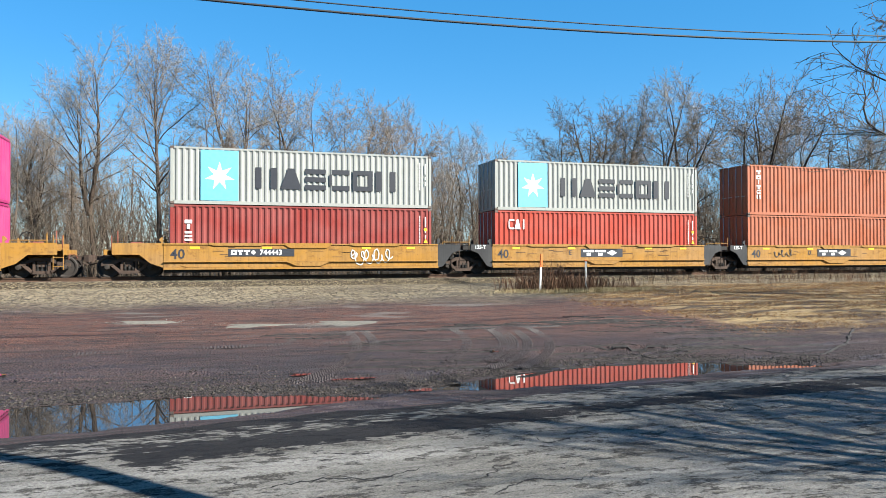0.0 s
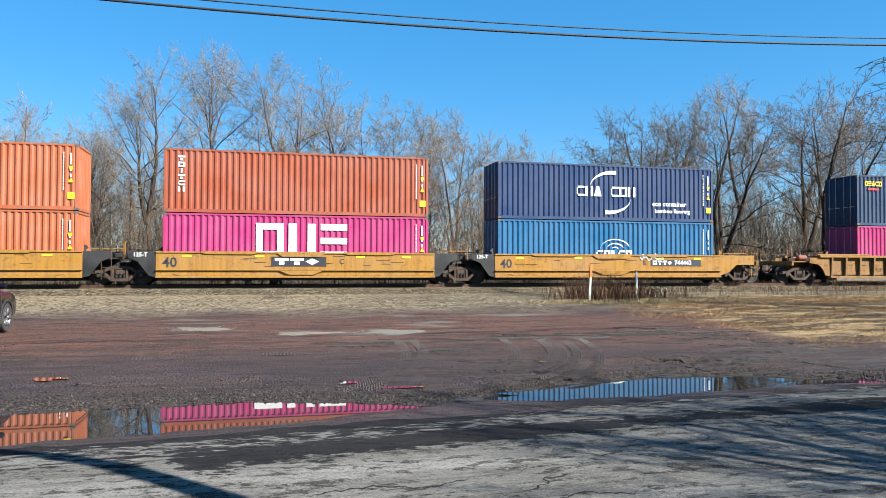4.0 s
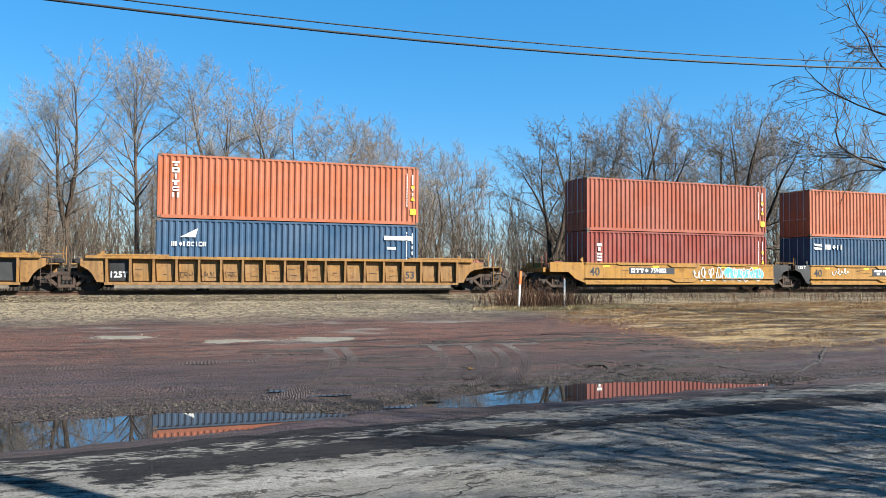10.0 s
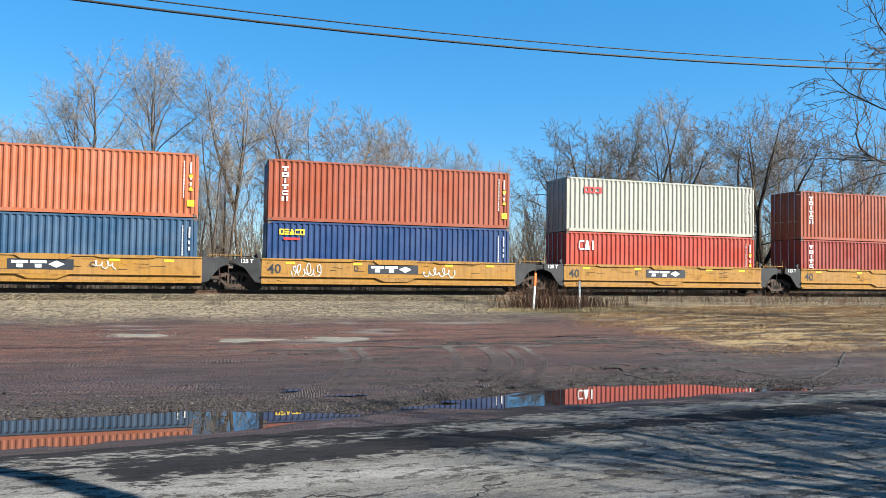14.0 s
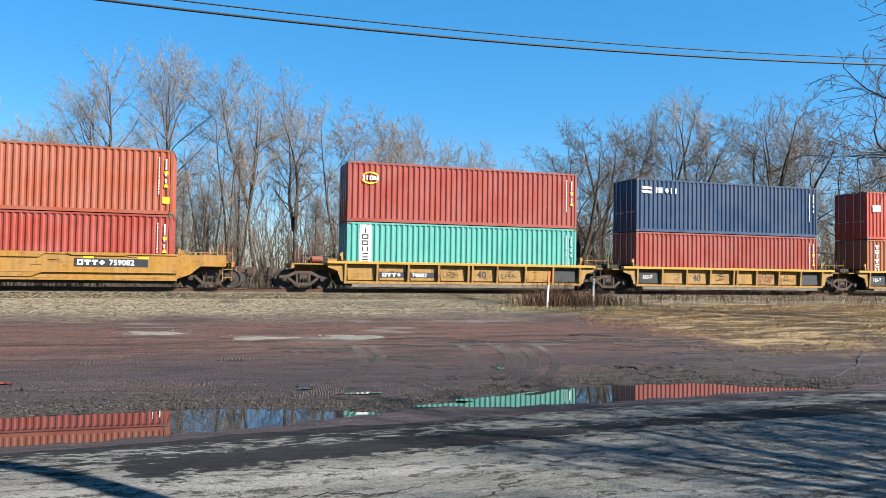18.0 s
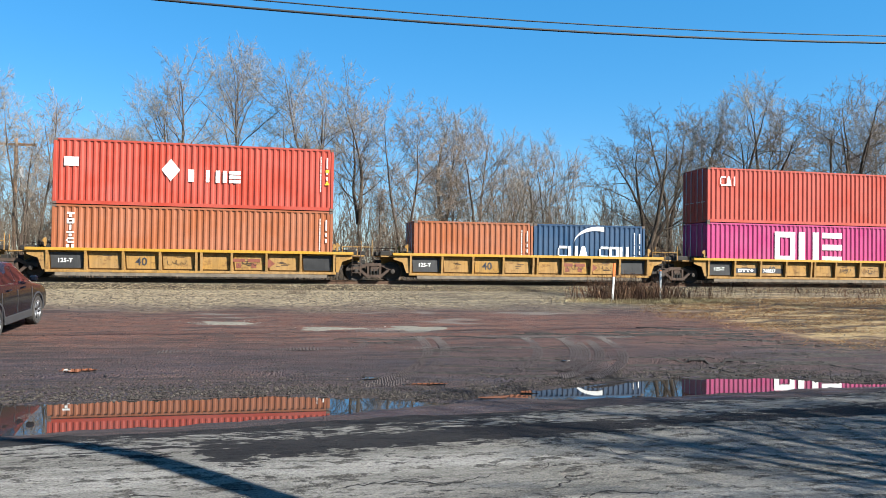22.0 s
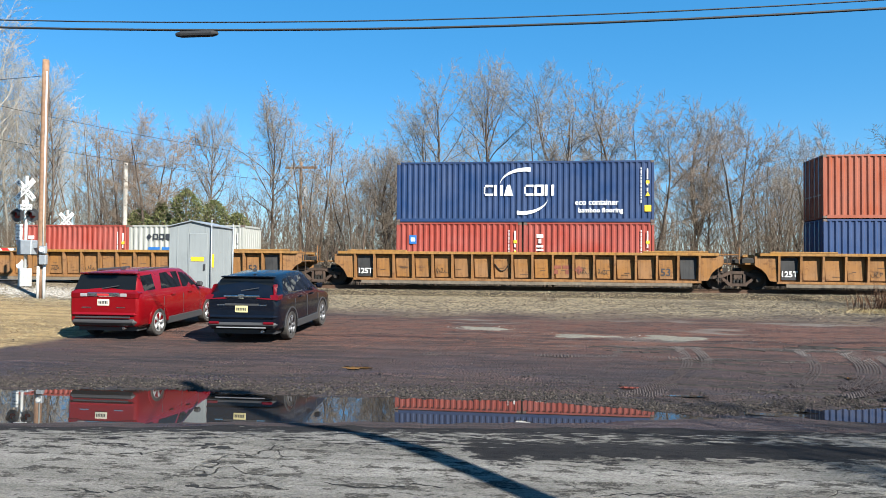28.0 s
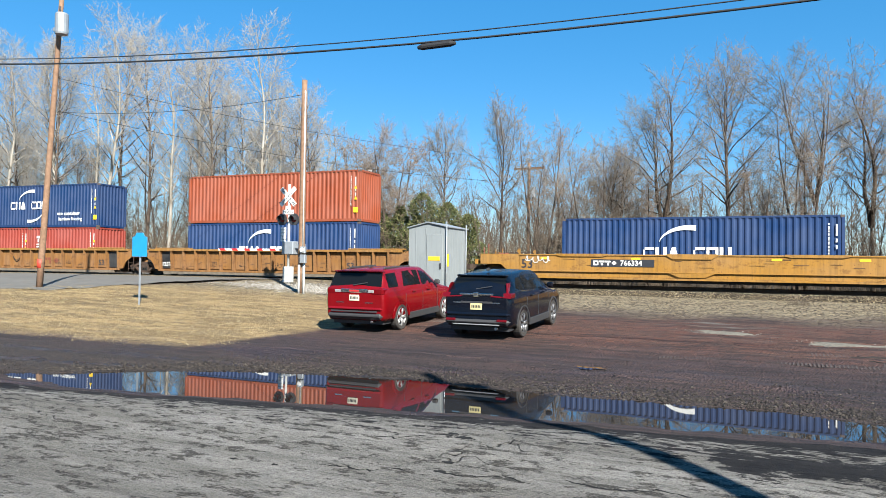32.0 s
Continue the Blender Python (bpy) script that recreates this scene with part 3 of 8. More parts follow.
for i, (x, y, rx, ry) in enumerate(((1.59, 13.71, 0.22, 0.14), (2.44, 13.2, 0.34, 0.13), (3.41, 11.95, 0.26, 0.12), (4.2, 12.5, 0.16, 0.14), (-3.84, 14.6, 0.3, 0.2), (5.87, 15.0, 0.13, 0.25))):
    r3 = random.Random(400 + i)
    bm = bmesh.new()
    ph = [r3.uniform(0, 6.28) for _ in range(3)]
    rim = [1 + 0.22 * math.sin(3 * a + ph[0]) + 0.18 * math.sin(5 * a + ph[1]) + 0.1 * math.sin(9 * a + ph[2]) for a in [2 * math.pi * q / 30 for q in range(30)]]
    bm.faces.new([bm.verts.new((x + rx * k * math.cos(2 * math.pi * q / 30), y + ry * k * math.sin(2 * math.pi * q / 30), gz(x, y) + 0.012)) for q, k in enumerate(rim)])
    tagged(part("water", bm, M_WATER), "small film of rain water in a wheel rut", "puddle", kind="structure")


def pebbles(name, seed, spots, material, label):
    """Low-poly stones; spots: count, place(rng), least and largest radius."""
    rng = np.random.default_rng(seed)
    verts, faces = [], []
    base = np.array([(1, 0, 0), (0, 1, 0), (-1, 0, 0), (0, -1, 0), (0, 0, 0.7), (0, 0, -0.5)], float)
    tri = np.array([(0, 1, 4), (1, 2, 4), (2, 3, 4), (3, 0, 4), (1, 0, 5), (2, 1, 5), (3, 2, 5), (0, 3, 5)])
    n = 0
    for count, place, height, r0, r1 in spots:
        xy = place(rng, count)
        z = height(xy[:, 0], xy[:, 1])
        r = r0 + (r1 - r0) * rng.random(len(xy)) ** 2.5
        a = rng.random(len(xy)) * 6.28
        for (x, y), zz, rr, aa in zip(xy, z, r, a):
            b = base * rng.uniform(0.6, 1.25, (6, 1)) * rr
            c, s = math.cos(aa), math.sin(aa)
            verts.append(np.stack([x + b[:, 0] * c - b[:, 1] * s, y + b[:, 0] * s + b[:, 1] * c, zz + b[:, 2] + rr * 0.12], -1))
            faces.append(tri + n)
            n += 6
    me = bpy.data.meshes.new(name)
    me.from_pydata(np.concatenate(verts).tolist(), [], np.concatenate(faces).tolist())
    return tagged(part(name, me, material), label, "stones", kind="stuff")


def stone_material(name, *stops):
    k = Nodes(name)
    g = k.n.new("ShaderNodeNewGeometry")
    col = k.ramp(g.outputs["Random Per Island"], *stops)
    col = k.mix(k.ramp(k.noise(k.coord(), 40, 3), (0.4, 0.0), (0.7, 0.4)), col, lin(60, 54, 48))
    return k.done(col, 0.9, 0, 0.25)


M_PEBBLE = stone_material("loose_lot_gravel", (0.1, lin(40, 36, 35)), (0.5, lin(76, 69, 64)), (0.9, lin(98, 90, 82)), (1.0, lin(122, 112, 102)))
M_BSTONE = stone_material("ballast_stones", (0.1, lin(84, 75, 62)), (0.5, lin(176, 160, 134)), (0.85, lin(204, 188, 156)), (1.0, lin(226, 212, 180)))


def lot_band(rng, n):
    x = rng.uniform(-16, 17, n)
    far = np.where(x < 3.2, np.interp(x, PUDDLE_L[0], PUDDLE_L[1]), np.interp(x, PUDDLE_R[0], PUDDLE_R[1]))
    return np.stack([x, far + 0.15 + np.abs(rng.normal(0, 0.85, n))], -1)


def puddle_rim(rng, n):
    x = rng.uniform(-14, 13, n)
    far = np.where(x < 3.2, np.interp(x, PUDDLE_L[0], PUDDLE_L[1]), np.interp(x, PUDDLE_R[0], PUDDLE_R[1]))
    return np.stack([x, far + 0.05 + np.abs(rng.normal(0, 0.4, n))], -1)


def road_side(rng, n):
    x = rng.uniform(-18, 18, n)
    return np.stack([x, road_edge(x) + np.abs(rng.normal(0.1, 0.25, n)) - 0.1], -1)


def lot_all(rng, n):
    return np.stack([rng.uniform(-13, 16, n), rng.uniform(13, 27, n)], -1)


def apron(rng, n):
    return np.stack([rng.uniform(-26, 40, n), 29.5 + rng.normal(0, 1.6, n)], -1)


pebbles("loose_gravel", 5, [(11000, lot_band, ground_height, 0.008, 0.030), (7000, puddle_rim, ground_height, 0.012, 0.045), (500, road_side, ground_height, 0.006, 0.018), (5000, lot_all, ground_height, 0.008, 0.03)], M_PEBBLE, "loose dark gravel strewn over the muddy lot")


def tread(name, cx, cy, r, a0, a1, width=0.24):
    """A tyre's print: bars of pressed-up mud along an arc."""
    rng = random.Random(name + str(cx))
    v, f = [], []
    n = int(abs(a1 - a0) * math.pi / 180 * r / 0.075)
    for i in range(n):
        a = radians(a0 + (a1 - a0) * i / n)
        for k in range(4):
            if rng.random() < 0.12:
                continue
            rr = r + (k - 1.5) * width / 4 + rng.uniform(-0.006, 0.006)
            da, w, h = 0.022 / r, width / 11, rng.uniform(0.006, 0.011)
            b = len(v)
            for s, t in ((-1, -1), (1, -1), (1, 1), (-1, 1)):
                x, y = cx + (rr + s * w) * math.cos(a + t * da), cy + (rr + s * w) * math.sin(a + t * da)
                v.append((x, y, gz_fast(x, y) - 0.01))
            for s, t in ((-1, -1), (1, -1), (1, 1), (-1, 1)):
                x, y = cx + (rr + s * w * 0.6) * math.cos(a + t * da * 0.6), cy + (rr + s * w * 0.6) * math.sin(a + t * da * 0.6)
                v.append((x, y, gz_fast(x, y) + h))
            f += [(b, b + 1, b + 5, b + 4), (b + 1, b + 2, b + 6, b + 5), (b + 2, b + 3, b + 7, b + 6), (b + 3, b, b + 4, b + 7), (b + 4, b + 5, b + 6, b + 7)]
    return tagged(soup("tyre_print", v, f, M_MUD), "tyre print pressed into the wet mud of the lot", "tyre track", "tyre prints in the lot", "stuff")


def gz_fast(x, y):
    return float(np.interp(y, *PROFILE))


M_MUD = simple("pressed_wet_mud", lin(88, 74, 70), 0.6, 0, 0.4, 8, 0.2)

# ---- the track ----
def ballast_height(x, y):
    top = RAIL_Z - 0.19
    d = np.abs(y - TRACK_Y)
    z = np.where(d < 1.9, top, top - (d - 1.9) * 0.24)
    return z + 0.03 * np.sin(x * 4.3 + y * 9) * np.sin(y * 7.1 - x * 2.2) * (d > 1.4) + 0.02 * np.sin(x * 11.3) * np.sin(y * 13.7) * (d > 1.4)


ballast = sheet("ballast", steps((-400, -70, 10), (-70, 75, 0.22), (75, 400, 10)), steps((TRACK_Y - 4.6, TRACK_Y + 4.6, 0.16)), ballast_height, M_BALLAST)
tagged(bent(ballast), "crushed grey-brown stone ballast under the track", "ballast", kind="structure")


bent(pebbles("ballast_stones", 6, [(21000, lambda r, n: np.stack([r.uniform(-34, 45, n), TRACK_Y - 1.0 - np.abs(r.normal(0, 1.9, n))], -1), ballast_height, 0.022, 0.056), (9000, apron, ground_height, 0.02, 0.055)], M_BSTONE, "loose crushed ballast stones along the track"))


def rail(y):
    prof = [(-0.075, -0.175), (0.075, -0.175), (0.075, -0.16), (0.012, -0.145), (0.012, -0.045), (0.037, -0.038), (0.037, -0.004), (0.03, 0), (-0.03, 0), (-0.037, -0.004), (-0.037, -0.038), (-0.012, -0.045), (-0.012, -0.145), (-0.075, -0.16)]
    xs = [-400, -200] + [-110 + 4 * i for i in range(26)] + [0, 400]
    v = [(x, a + y, b + RAIL_Z) for x in xs for a, b in prof]
    n = len(prof)
    f = [(i * n + j, i * n + (j + 1) % n, (i + 1) * n + (j + 1) % n, (i + 1) * n + j) for i in range(len(xs) - 1) for j in range(n)]
    return bent(soup("rail", v, f, M_RAILSIDE))


for s in (-0.755, 0.755):
    tagged(rail(TRACK_Y + s), "rusty steel rail with a worn bright top", "rail", "rails of the track", "structure")
tie_bm = bmesh.new()
for i in range(-170, 171):
    box(tie_bm, i * 0.55 - 0.11, i * 0.55 + 0.11, TRACK_Y - 1.3, TRACK_Y + 1.3, RAIL_Z - 0.36, RAIL_Z - 0.172)
tagged(bent(part("railway_ties", tie_bm, M_TIE)), "weathered wooden railway ties in the ballast", "railway ties", kind="stuff")


for cx, cy, r, a0, a1 in ((-1.9, 17.0, 5.05, -50, 8), (-1.5, 17.0, 5.05, -50, 8), (-2.2, 17.0, 3.9, -40, 5), (1.4, 17.2, 4.4, -45, 5), (2.3, 17.2, 4.4, -45, 5), (2.9, 17.2, 4.4, -58, 5), (2.55, 17.2, 4.4, -45, 5), (3.3, 17.1, 4.5, -55, 5)):
    tread("tyre_print", cx, cy, r, a0, a1)
for y0, x0, x1 in ((16.4, -3, 6), (17.6, 0, 9)):
    tread("tyre_print", (x0 + x1) / 2, y0 - 60, 60, 90 - (x1 - x0) * 0.45, 90 + (x1 - x0) * 0.45)


# ---- cracks in the asphalt and pale sand on the lot ----
M_CRACK = simple("dark_crack_dirt", lin(30, 29, 29), 0.95, 0, 0.3, 8, 0)


def crack(points, seed, width=0.022):
    """A ragged dark seam along the points."""
    rng = random.Random(seed)
    line = []
    for (x0, y0), (x1, y1) in zip(points, points[1:]):
        n = max(3, int(math.hypot(x1 - x0, y1 - y0) / 0.05))
        line += [(x0 + (x1 - x0) * i / n + rng.gauss(0, 0.012), y0 + (y1 - y0) * i / n + rng.gauss(0, 0.018)) for i in range(n)]
    v, f = [], []
    for i, (x, y) in enumerate(line):
        w = width * rng.uniform(0.25, 1.0) * min(1, i / 3 + 0.2, (len(line) - i) / 3)
        zz = gz(x, min(y, road_edge(x))) + 0.0185
        v += [(x, y - w, zz), (x, y + w, zz)]
        if i:
            f.append((2 * i - 2, 2 * i - 1, 2 * i + 1, 2 * i))
    return tagged(soup("crack", v, f, M_CRACK), "ragged dark crack in the worn asphalt", "crack", "cracks in the road", "structure")


for i, pts in enumerate((((-4.74, 6.32), (-4.42, 6.36), (-4.13, 6.36), (-3.99, 6.5), (-3.74, 6.52)), ((-3.54, 6.64), (-3.17, 6.58), (-2.82, 6.75), (-2.48, 6.64)), ((-4.78, 7.44), (-4.43, 7.49), (-4.11, 7.74)),
                         ((-2.24, 6.88), (-1.96, 6.82), (-1.67, 6.84), (-1.35, 6.97), (-0.96, 6.9)), ((5.97, 7.6), (5.96, 6.86), (6.25, 6.93), (6.19, 6.4)), ((3.55, 7.98), (3.59, 7.52), (3.97, 7.63), (4.3, 7.3)), ((0.4, 6.9), (1.0, 7.05), (1.5, 6.9), (2.1, 7.1)), ((2.4, 6.2), (2.9, 6.5), (3.5, 6.35)))):
    crack(pts, i)


def spot(name, x, y, rx, ry, h, material, label, category, seed, lift=0.0):
    """A flat mound with an uneven rim, lying on the ground."""
    rng = random.Random(seed)
    n, v, f = 60, [], []
    ph = [rng.uniform(0, 6.28) for _ in range(3)]
    for q in (1.0, 0.75, 0.4):
        for i in range(n):
            a = 2 * math.pi * i / n
            k2 = 1 + 0.16 * math.sin(3 * a + ph[0]) + 0.12 * math.sin(5 * a + ph[1]) + 0.08 * math.sin(9 * a + ph[2]) + rng.gauss(0, 0.07) * q
            px, py = x + rx * q * k2 * math.cos(a), y + ry * q * k2 * math.sin(a)
            v.append((px, py, gz(px, py) + lift + (h * (1 - q * q) if q < 1 else -0.012)))
    for k3 in (0, n):
        for i in range(n):
            j = (i + 1) % n
            f.append((k3 + i, k3 + j, k3 + n + j, k3 + n + i))
    f.append(tuple(range(2 * n, 3 * n)))
    return tagged(soup(name, v, f, material), label, category, kind="structure")


M_SAND_PALE = simple("pale_wet_sand", lin(176, 168, 152), 0.9, 0, 0.6, 14, 0.6)
for i, (x, y, rx, ry) in enumerate(((-1.55, 20.2, 0.75, 0.3), (1.1, 19.05, 0.95, 0.3), (3.35, 19.0, 0.85, 0.5))):
    spot("sand_patch", x, y, rx, ry, 0.03, M_SAND_PALE, "patch of pale grey sand on the dirt lot", "sand patch", 70 + i)
for i, (x, y, w) in enumerate(((-4.46, 8.13, 0.10), (-3.69, 7.81, 0.14), (-3.89, 7.92, 0.08), (-3.46, 6.63, 0.09), (-3.5, 6.92, 0.08), (-5.16, 6.12, 0.05), (-5.7, 6.1, 0.05), (-6.2, 7.58, 0.05))):
    spot("tar_stain", x, y, w, w * 0.5, 0.004, M_CRACK, "small dark tar stain on the asphalt", "stain", 80 + i, 0.017)

# Dark brown stands in for the shade inside the wheel ruts.
M_RUT = simple("shaded_rut_mud", lin(46, 40, 38), 0.85, 0, 0.4, 6, 0.3)


def rut(points, seed, width=0.04):
    """A soft ridge of mud pushed up along the points."""
    rng = random.Random(seed)
    v, f = [], []
    line = []
    for (x0, y0), (x1, y1) in zip(points, points[1:]):
        n = max(4, int(math.hypot(x1 - x0, y1 - y0) / 0.12))
        line += [(x0 + (x1 - x0) * i / n, y0 + (y1 - y0) * i / n) for i in range(n)]
    for i, (x, y) in enumerate(line):
        a = math.atan2(points[-1][1] - points[0][1], points[-1][0] - points[0][0]) + math.pi / 2
        w = width * rng.uniform(0.4, 1.4) * min(1, i / 4 + 0.1, (len(line) - i) / 4)
        dx, dy = math.cos(a) * w, math.sin(a) * w
        x, y = x + rng.gauss(0, 0.02), y + rng.gauss(0, 0.02)
        zz = gz(x, y)
        v += [(x - dx, y - dy, zz - 0.012), (x, y, zz + 0.018 + 0.3 * w), (x + dx, y + dy, zz - 0.012)]
        if i:
            b = 3 * i
            f += [(b - 3, b - 2, b + 1, b), (b - 2, b - 1, b + 2, b + 1)]
    return tagged(soup("mud_ridge", v, f, M_RUT), "mud ridge darkened to show the shade of a wheel rut", "rut", "ruts in the lot", "structure")


for i, pts in enumerate((((9.6, 19.0), (10.7, 18.5), (11.9, 18.6)), ((11.2, 17.7), (12.3, 17.35), (13.1, 17.5)), ((10.1, 17.2), (11.4, 16.75), (12.2, 16.9)), ((12.3, 16.5), (13.4, 15.95), (14.6, 16.0)), ((8.2, 18.0), (9.2, 17.75), (10.0, 17.9)), ((11.0, 15.5), (12.2, 15.1), (13.5, 15.2)), ((9.03, 14.47), (9.3, 13.9), (9.9, 13.95)), ((11.6, 14.3), (12.46, 13.55), (13.2, 13.1)), ((13.24, 13.3), (14.93, 14.19), (17.0, 15.9)))):
    rut(pts, 90 + i)
rng = random.Random(321)
for i in range(44):
    x, y = rng.uniform(1.0, 12.0), rng.uniform(13.0, 18.2)
    n, drift, bow = rng.uniform(1.2, 4.2), rng.uniform(-0.24, 0.02), rng.uniform(-0.1, 0.16)
    rut([(x + n * q, y + n * (drift * q + bow * q * (1 - q))) for q in (0, 0.25, 0.5, 0.75, 1)], 200 + i, rng.uniform(0.016, 0.036))
# ---- the train ----
SPEED, GAIN = 12.4371, -0.02693          # m/s and m/s2 along -x


def train_shift(t):
    return -SPEED * t - 0.5 * GAIN * t * t


MOVERS, WHEELSETS = [], []                # (thing, place at the start); (wheelset, its rest pose, train coordinate)
SHARED = {}


def once(key, make):
    """One mesh for all alike pieces."""
    if key not in SHARED:
        bm = make()
        me = bpy.data.meshes.new(key if isinstance(key, str) else key[0])
        bm.normal_update()
        bm.to_mesh(me)
        bm.free()
        SHARED[key] = me
    return SHARED[key]


def piece(name, key, make, material, parent, m=None, label=""):
    me = once(key, make)
    if not me.materials:
        me.materials.append(material)
    ob = part(name, me, None, parent, label, m)
    if me.materials[0] != material:
        recolour(ob, material)
    return ob


# -- containers --
def corrugated(length, height, pitch=0.278, depth=0.05, inset=0.0):
    """A corrugated wall in x and z, its crests at y = 0, its valleys at y = depth."""
    bm = bmesh.new()
    n = max(2, round(length / pitch))
    p = length / n
    xs = []
    for i in range(n):
        a = -length / 2 + i * p
        xs += [(a, depth), (a + 0.26 * p, depth), (a + 0.5 * p, 0.0), (a + 0.76 * p, 0.0)]
    xs.append((length / 2, depth))
    lo = [bm.verts.new((x, y, 0)) for x, y in xs]
    hi = [bm.verts.new((x, y, height)) for x, y in xs]
    for i in range(len(xs) - 1):
        bm.faces.new((lo[i], lo[i + 1], hi[i + 1], hi[i]))
    return bm


M_CASTING = simple("worn_casting_steel", (0.12, 0.09, 0.075, 1), 0.7, 0.3, 0.4)
M_BARGALV = simple("galvanised_lock_bar", (0.4, 0.4, 0.4, 1), 0.5, 0.7, 0.3)
W = 2.438


def container(name, length, height, paint, label, ends=("door", "wall")):
    """A dry-freight box, its base centre at the origin, its long side along x."""
    c = new(name)
    tagged(c, label, "shipping container", "containers on the train")
    L2, H = length / 2, height
    post, rail_h, foot = 0.13, 0.09, 0.15
    for sx in (-1, 1):
        for sy in (-1, 1):
            piece("corner_post", ("post", H), lambda: boxes((-0.065, 0.065, -0.06, 0.06, 0.10, H - 0.10), bevel=0.012), paint, c, pose(sx * (L2 - 0.067), sy * (W / 2 - 0.062), 0))
            for z in (0, H - 0.118):
                piece("corner_casting", "casting", lambda: boxes((-0.089, 0.089, -0.081, 0.081, 0, 0.118), bevel=0.012), M_CASTING, c, pose(sx * (L2 - 0.087), sy * (W / 2 - 0.079), z))
    for sy in (-1, 1):
        piece("top_rail", ("toprail", length), lambda: boxes((-L2 + 0.178, L2 - 0.178, -0.03, 0.03, -0.08, 0)), paint, c, pose(0, sy * (W / 2 - 0.032), H - 0.004))
        piece("bottom_rail", ("botrail", length), lambda: boxes((-L2 + 0.178, L2 - 0.178, -0.035, 0.035, 0.0, foot)), paint, c, pose(0, sy * (W / 2 - 0.037), 0.012))
        piece("side_panel", ("side", length, H), lambda: corrugated(length - 2 * post, H - foot - rail_h), paint, c, pose(0, sy * (W / 2 - 0.006), foot + 0.008, 0, 0, 0 if sy < 0 else 180))
    piece("roof", ("roof", length), lambda: corrugated(length - 0.26, W - 0.13, 0.42, 0.02), paint, c, pose(0, -W / 2 + 0.065, H - 0.012, -90, 0, 0))
    piece("floor", ("floor", length), lambda: boxes((-L2 + 0.18, L2 - 0.18, -W / 2 + 0.08, W / 2 - 0.08, 0.015, 0.14)), M_GRIME, c)
    for sx, kind in zip((-1, 1), ends):
        turn = -90 if sx < 0 else 90
        base = pose(sx * (L2 - 0.03), 0, 0, 0, 0, turn)
        piece("end_beam", "endbeam", lambda: boxes((-W / 2 + 0.17, W / 2 - 0.17, -0.03, 0.06, 0.0, 0.13), bevel=0.006), paint, c, base)
        piece("end_header", ("header", H), lambda: boxes((-W / 2 + 0.17, W / 2 - 0.17, -0.03, 0.06, H - 0.11, H - 0.005), bevel=0.006), paint, c, base)
        if kind == "wall":
            piece("end_wall", ("endwall", H), lambda: corrugated(W - 0.25, H - 0.24, 0.27, 0.045), paint, c, base @ pose(0, -0.012, 0.13))
        else:
            for side in (-1, 1):
                d = piece("door", ("door", H), lambda: boxes((-0.555, 0.555, -0.012, 0.03, 0.14, H - 0.12), *[(-0.5, 0.5, -0.03, -0.012, z, z + 0.3) for z in np.arange(0.3, H - 0.5, 0.46)]), paint, c, base @ pose(side * 0.56, 0, 0))
                for bx in (-0.28, 0.22):
                    piece("lock_bar", ("lockbar", H), lambda: bmesh_of(lambda b: (tube(b, (0, -0.06, 0.06), (0, -0.06, H - 0.05), 0.02, n=6), box(b, -0.05, 0.05, -0.09, -0.03, 1.05, 1.12), box(b, -0.02, 0.3, -0.085, -0.075, 1.06, 1.1))), M_BARGALV, d, pose(bx, 0, 0))
    return c


FACE = -W / 2 - 0.008     # y of the painted marks on the near side


def glyph(kind, x, z, w, h, s):
    """Plain marks that stand for the signs of a trademark: the outlines of bars and wedges."""
    def bar(x0, x1, z0, z1):
        return [(x0, z0), (x1, z0), (x1, z1), (x0, z1)]
    if kind == "o":
        return [bar(x, x + s, z, z + h), bar(x + w - s, x + w, z, z + h), bar(x + s, x + w - s, z, z + s), bar(x + s, x + w - s, z + h - s, z + h)]
    if kind == "n":
        return [bar(x, x + s * 1.25, z, z + h), bar(x + w - s * 1.25, x + w, z, z + h)]
    if kind == "m":
        return [bar(x, x + w, z + f * (h - s), z + f * (h - s) + s) for f in (0, 0.5, 1)]
    if kind == "c":
        return [bar(x + s * 0.6, x + w, z, z + s), bar(x + s * 0.6, x + w, z + h - s, z + h), bar(x, x + s * 0.6, z + s, z + h - s)]
    if kind == "a":
        return [[(x, z), (x + w, z), (x + w * 0.66, z + h), (x + w * 0.34, z + h)]]
    if kind == "t":
        return [bar(x, x + w, z + h * 0.62, z + h), bar(x + w * 0.3, x + w * 0.7, z, z + h * 0.5)]
    if kind == "d":
        return [[(x + w / 2, z), (x + w, z + h / 2), (x + w / 2, z + h), (x, z + h / 2)]]
    if kind == "j":
        return [bar(x + w / 2 - s / 2, x + w / 2 + s / 2, z, z + h)]
    return [bar(x, x + (w if kind == "b" else w * 0.5), z, z + h)]


def emblem(parent, kinds, x, z, w, h, material, stroke=0.2, gap=0.18, down=False, y=FACE, name="emblem", label=""):
    """A row (or, down, a column) of plain marks, w wide and h high each."""
    small = bmesh.new()
    for i, kd in enumerate(kinds):
        if kd == " ":
            continue
        a, b = (x, z - i * h * (1 + gap)) if down else (x + i * w * (1 + gap), z)
        for pts in glyph(kd, a, b, w, h, stroke * w if down else stroke * min(w, h)):
            if w < 0.4:
                prism(small, pts, -0.004, 0)
            else:
                part(name, bmesh_of(prism, pts, -0.004, 0), material, parent, label, pose(0, y, 0))
                label = ""
    if w < 0.4:
        part(name, small, material, parent, label, pose(0, y, 0))["kind"] = "stuff"


def words(parent, text, x, z, size, material, y=FACE, label=""):
    return part("lettering", lettering(text, size), material, parent, label, pose(x, y, z))


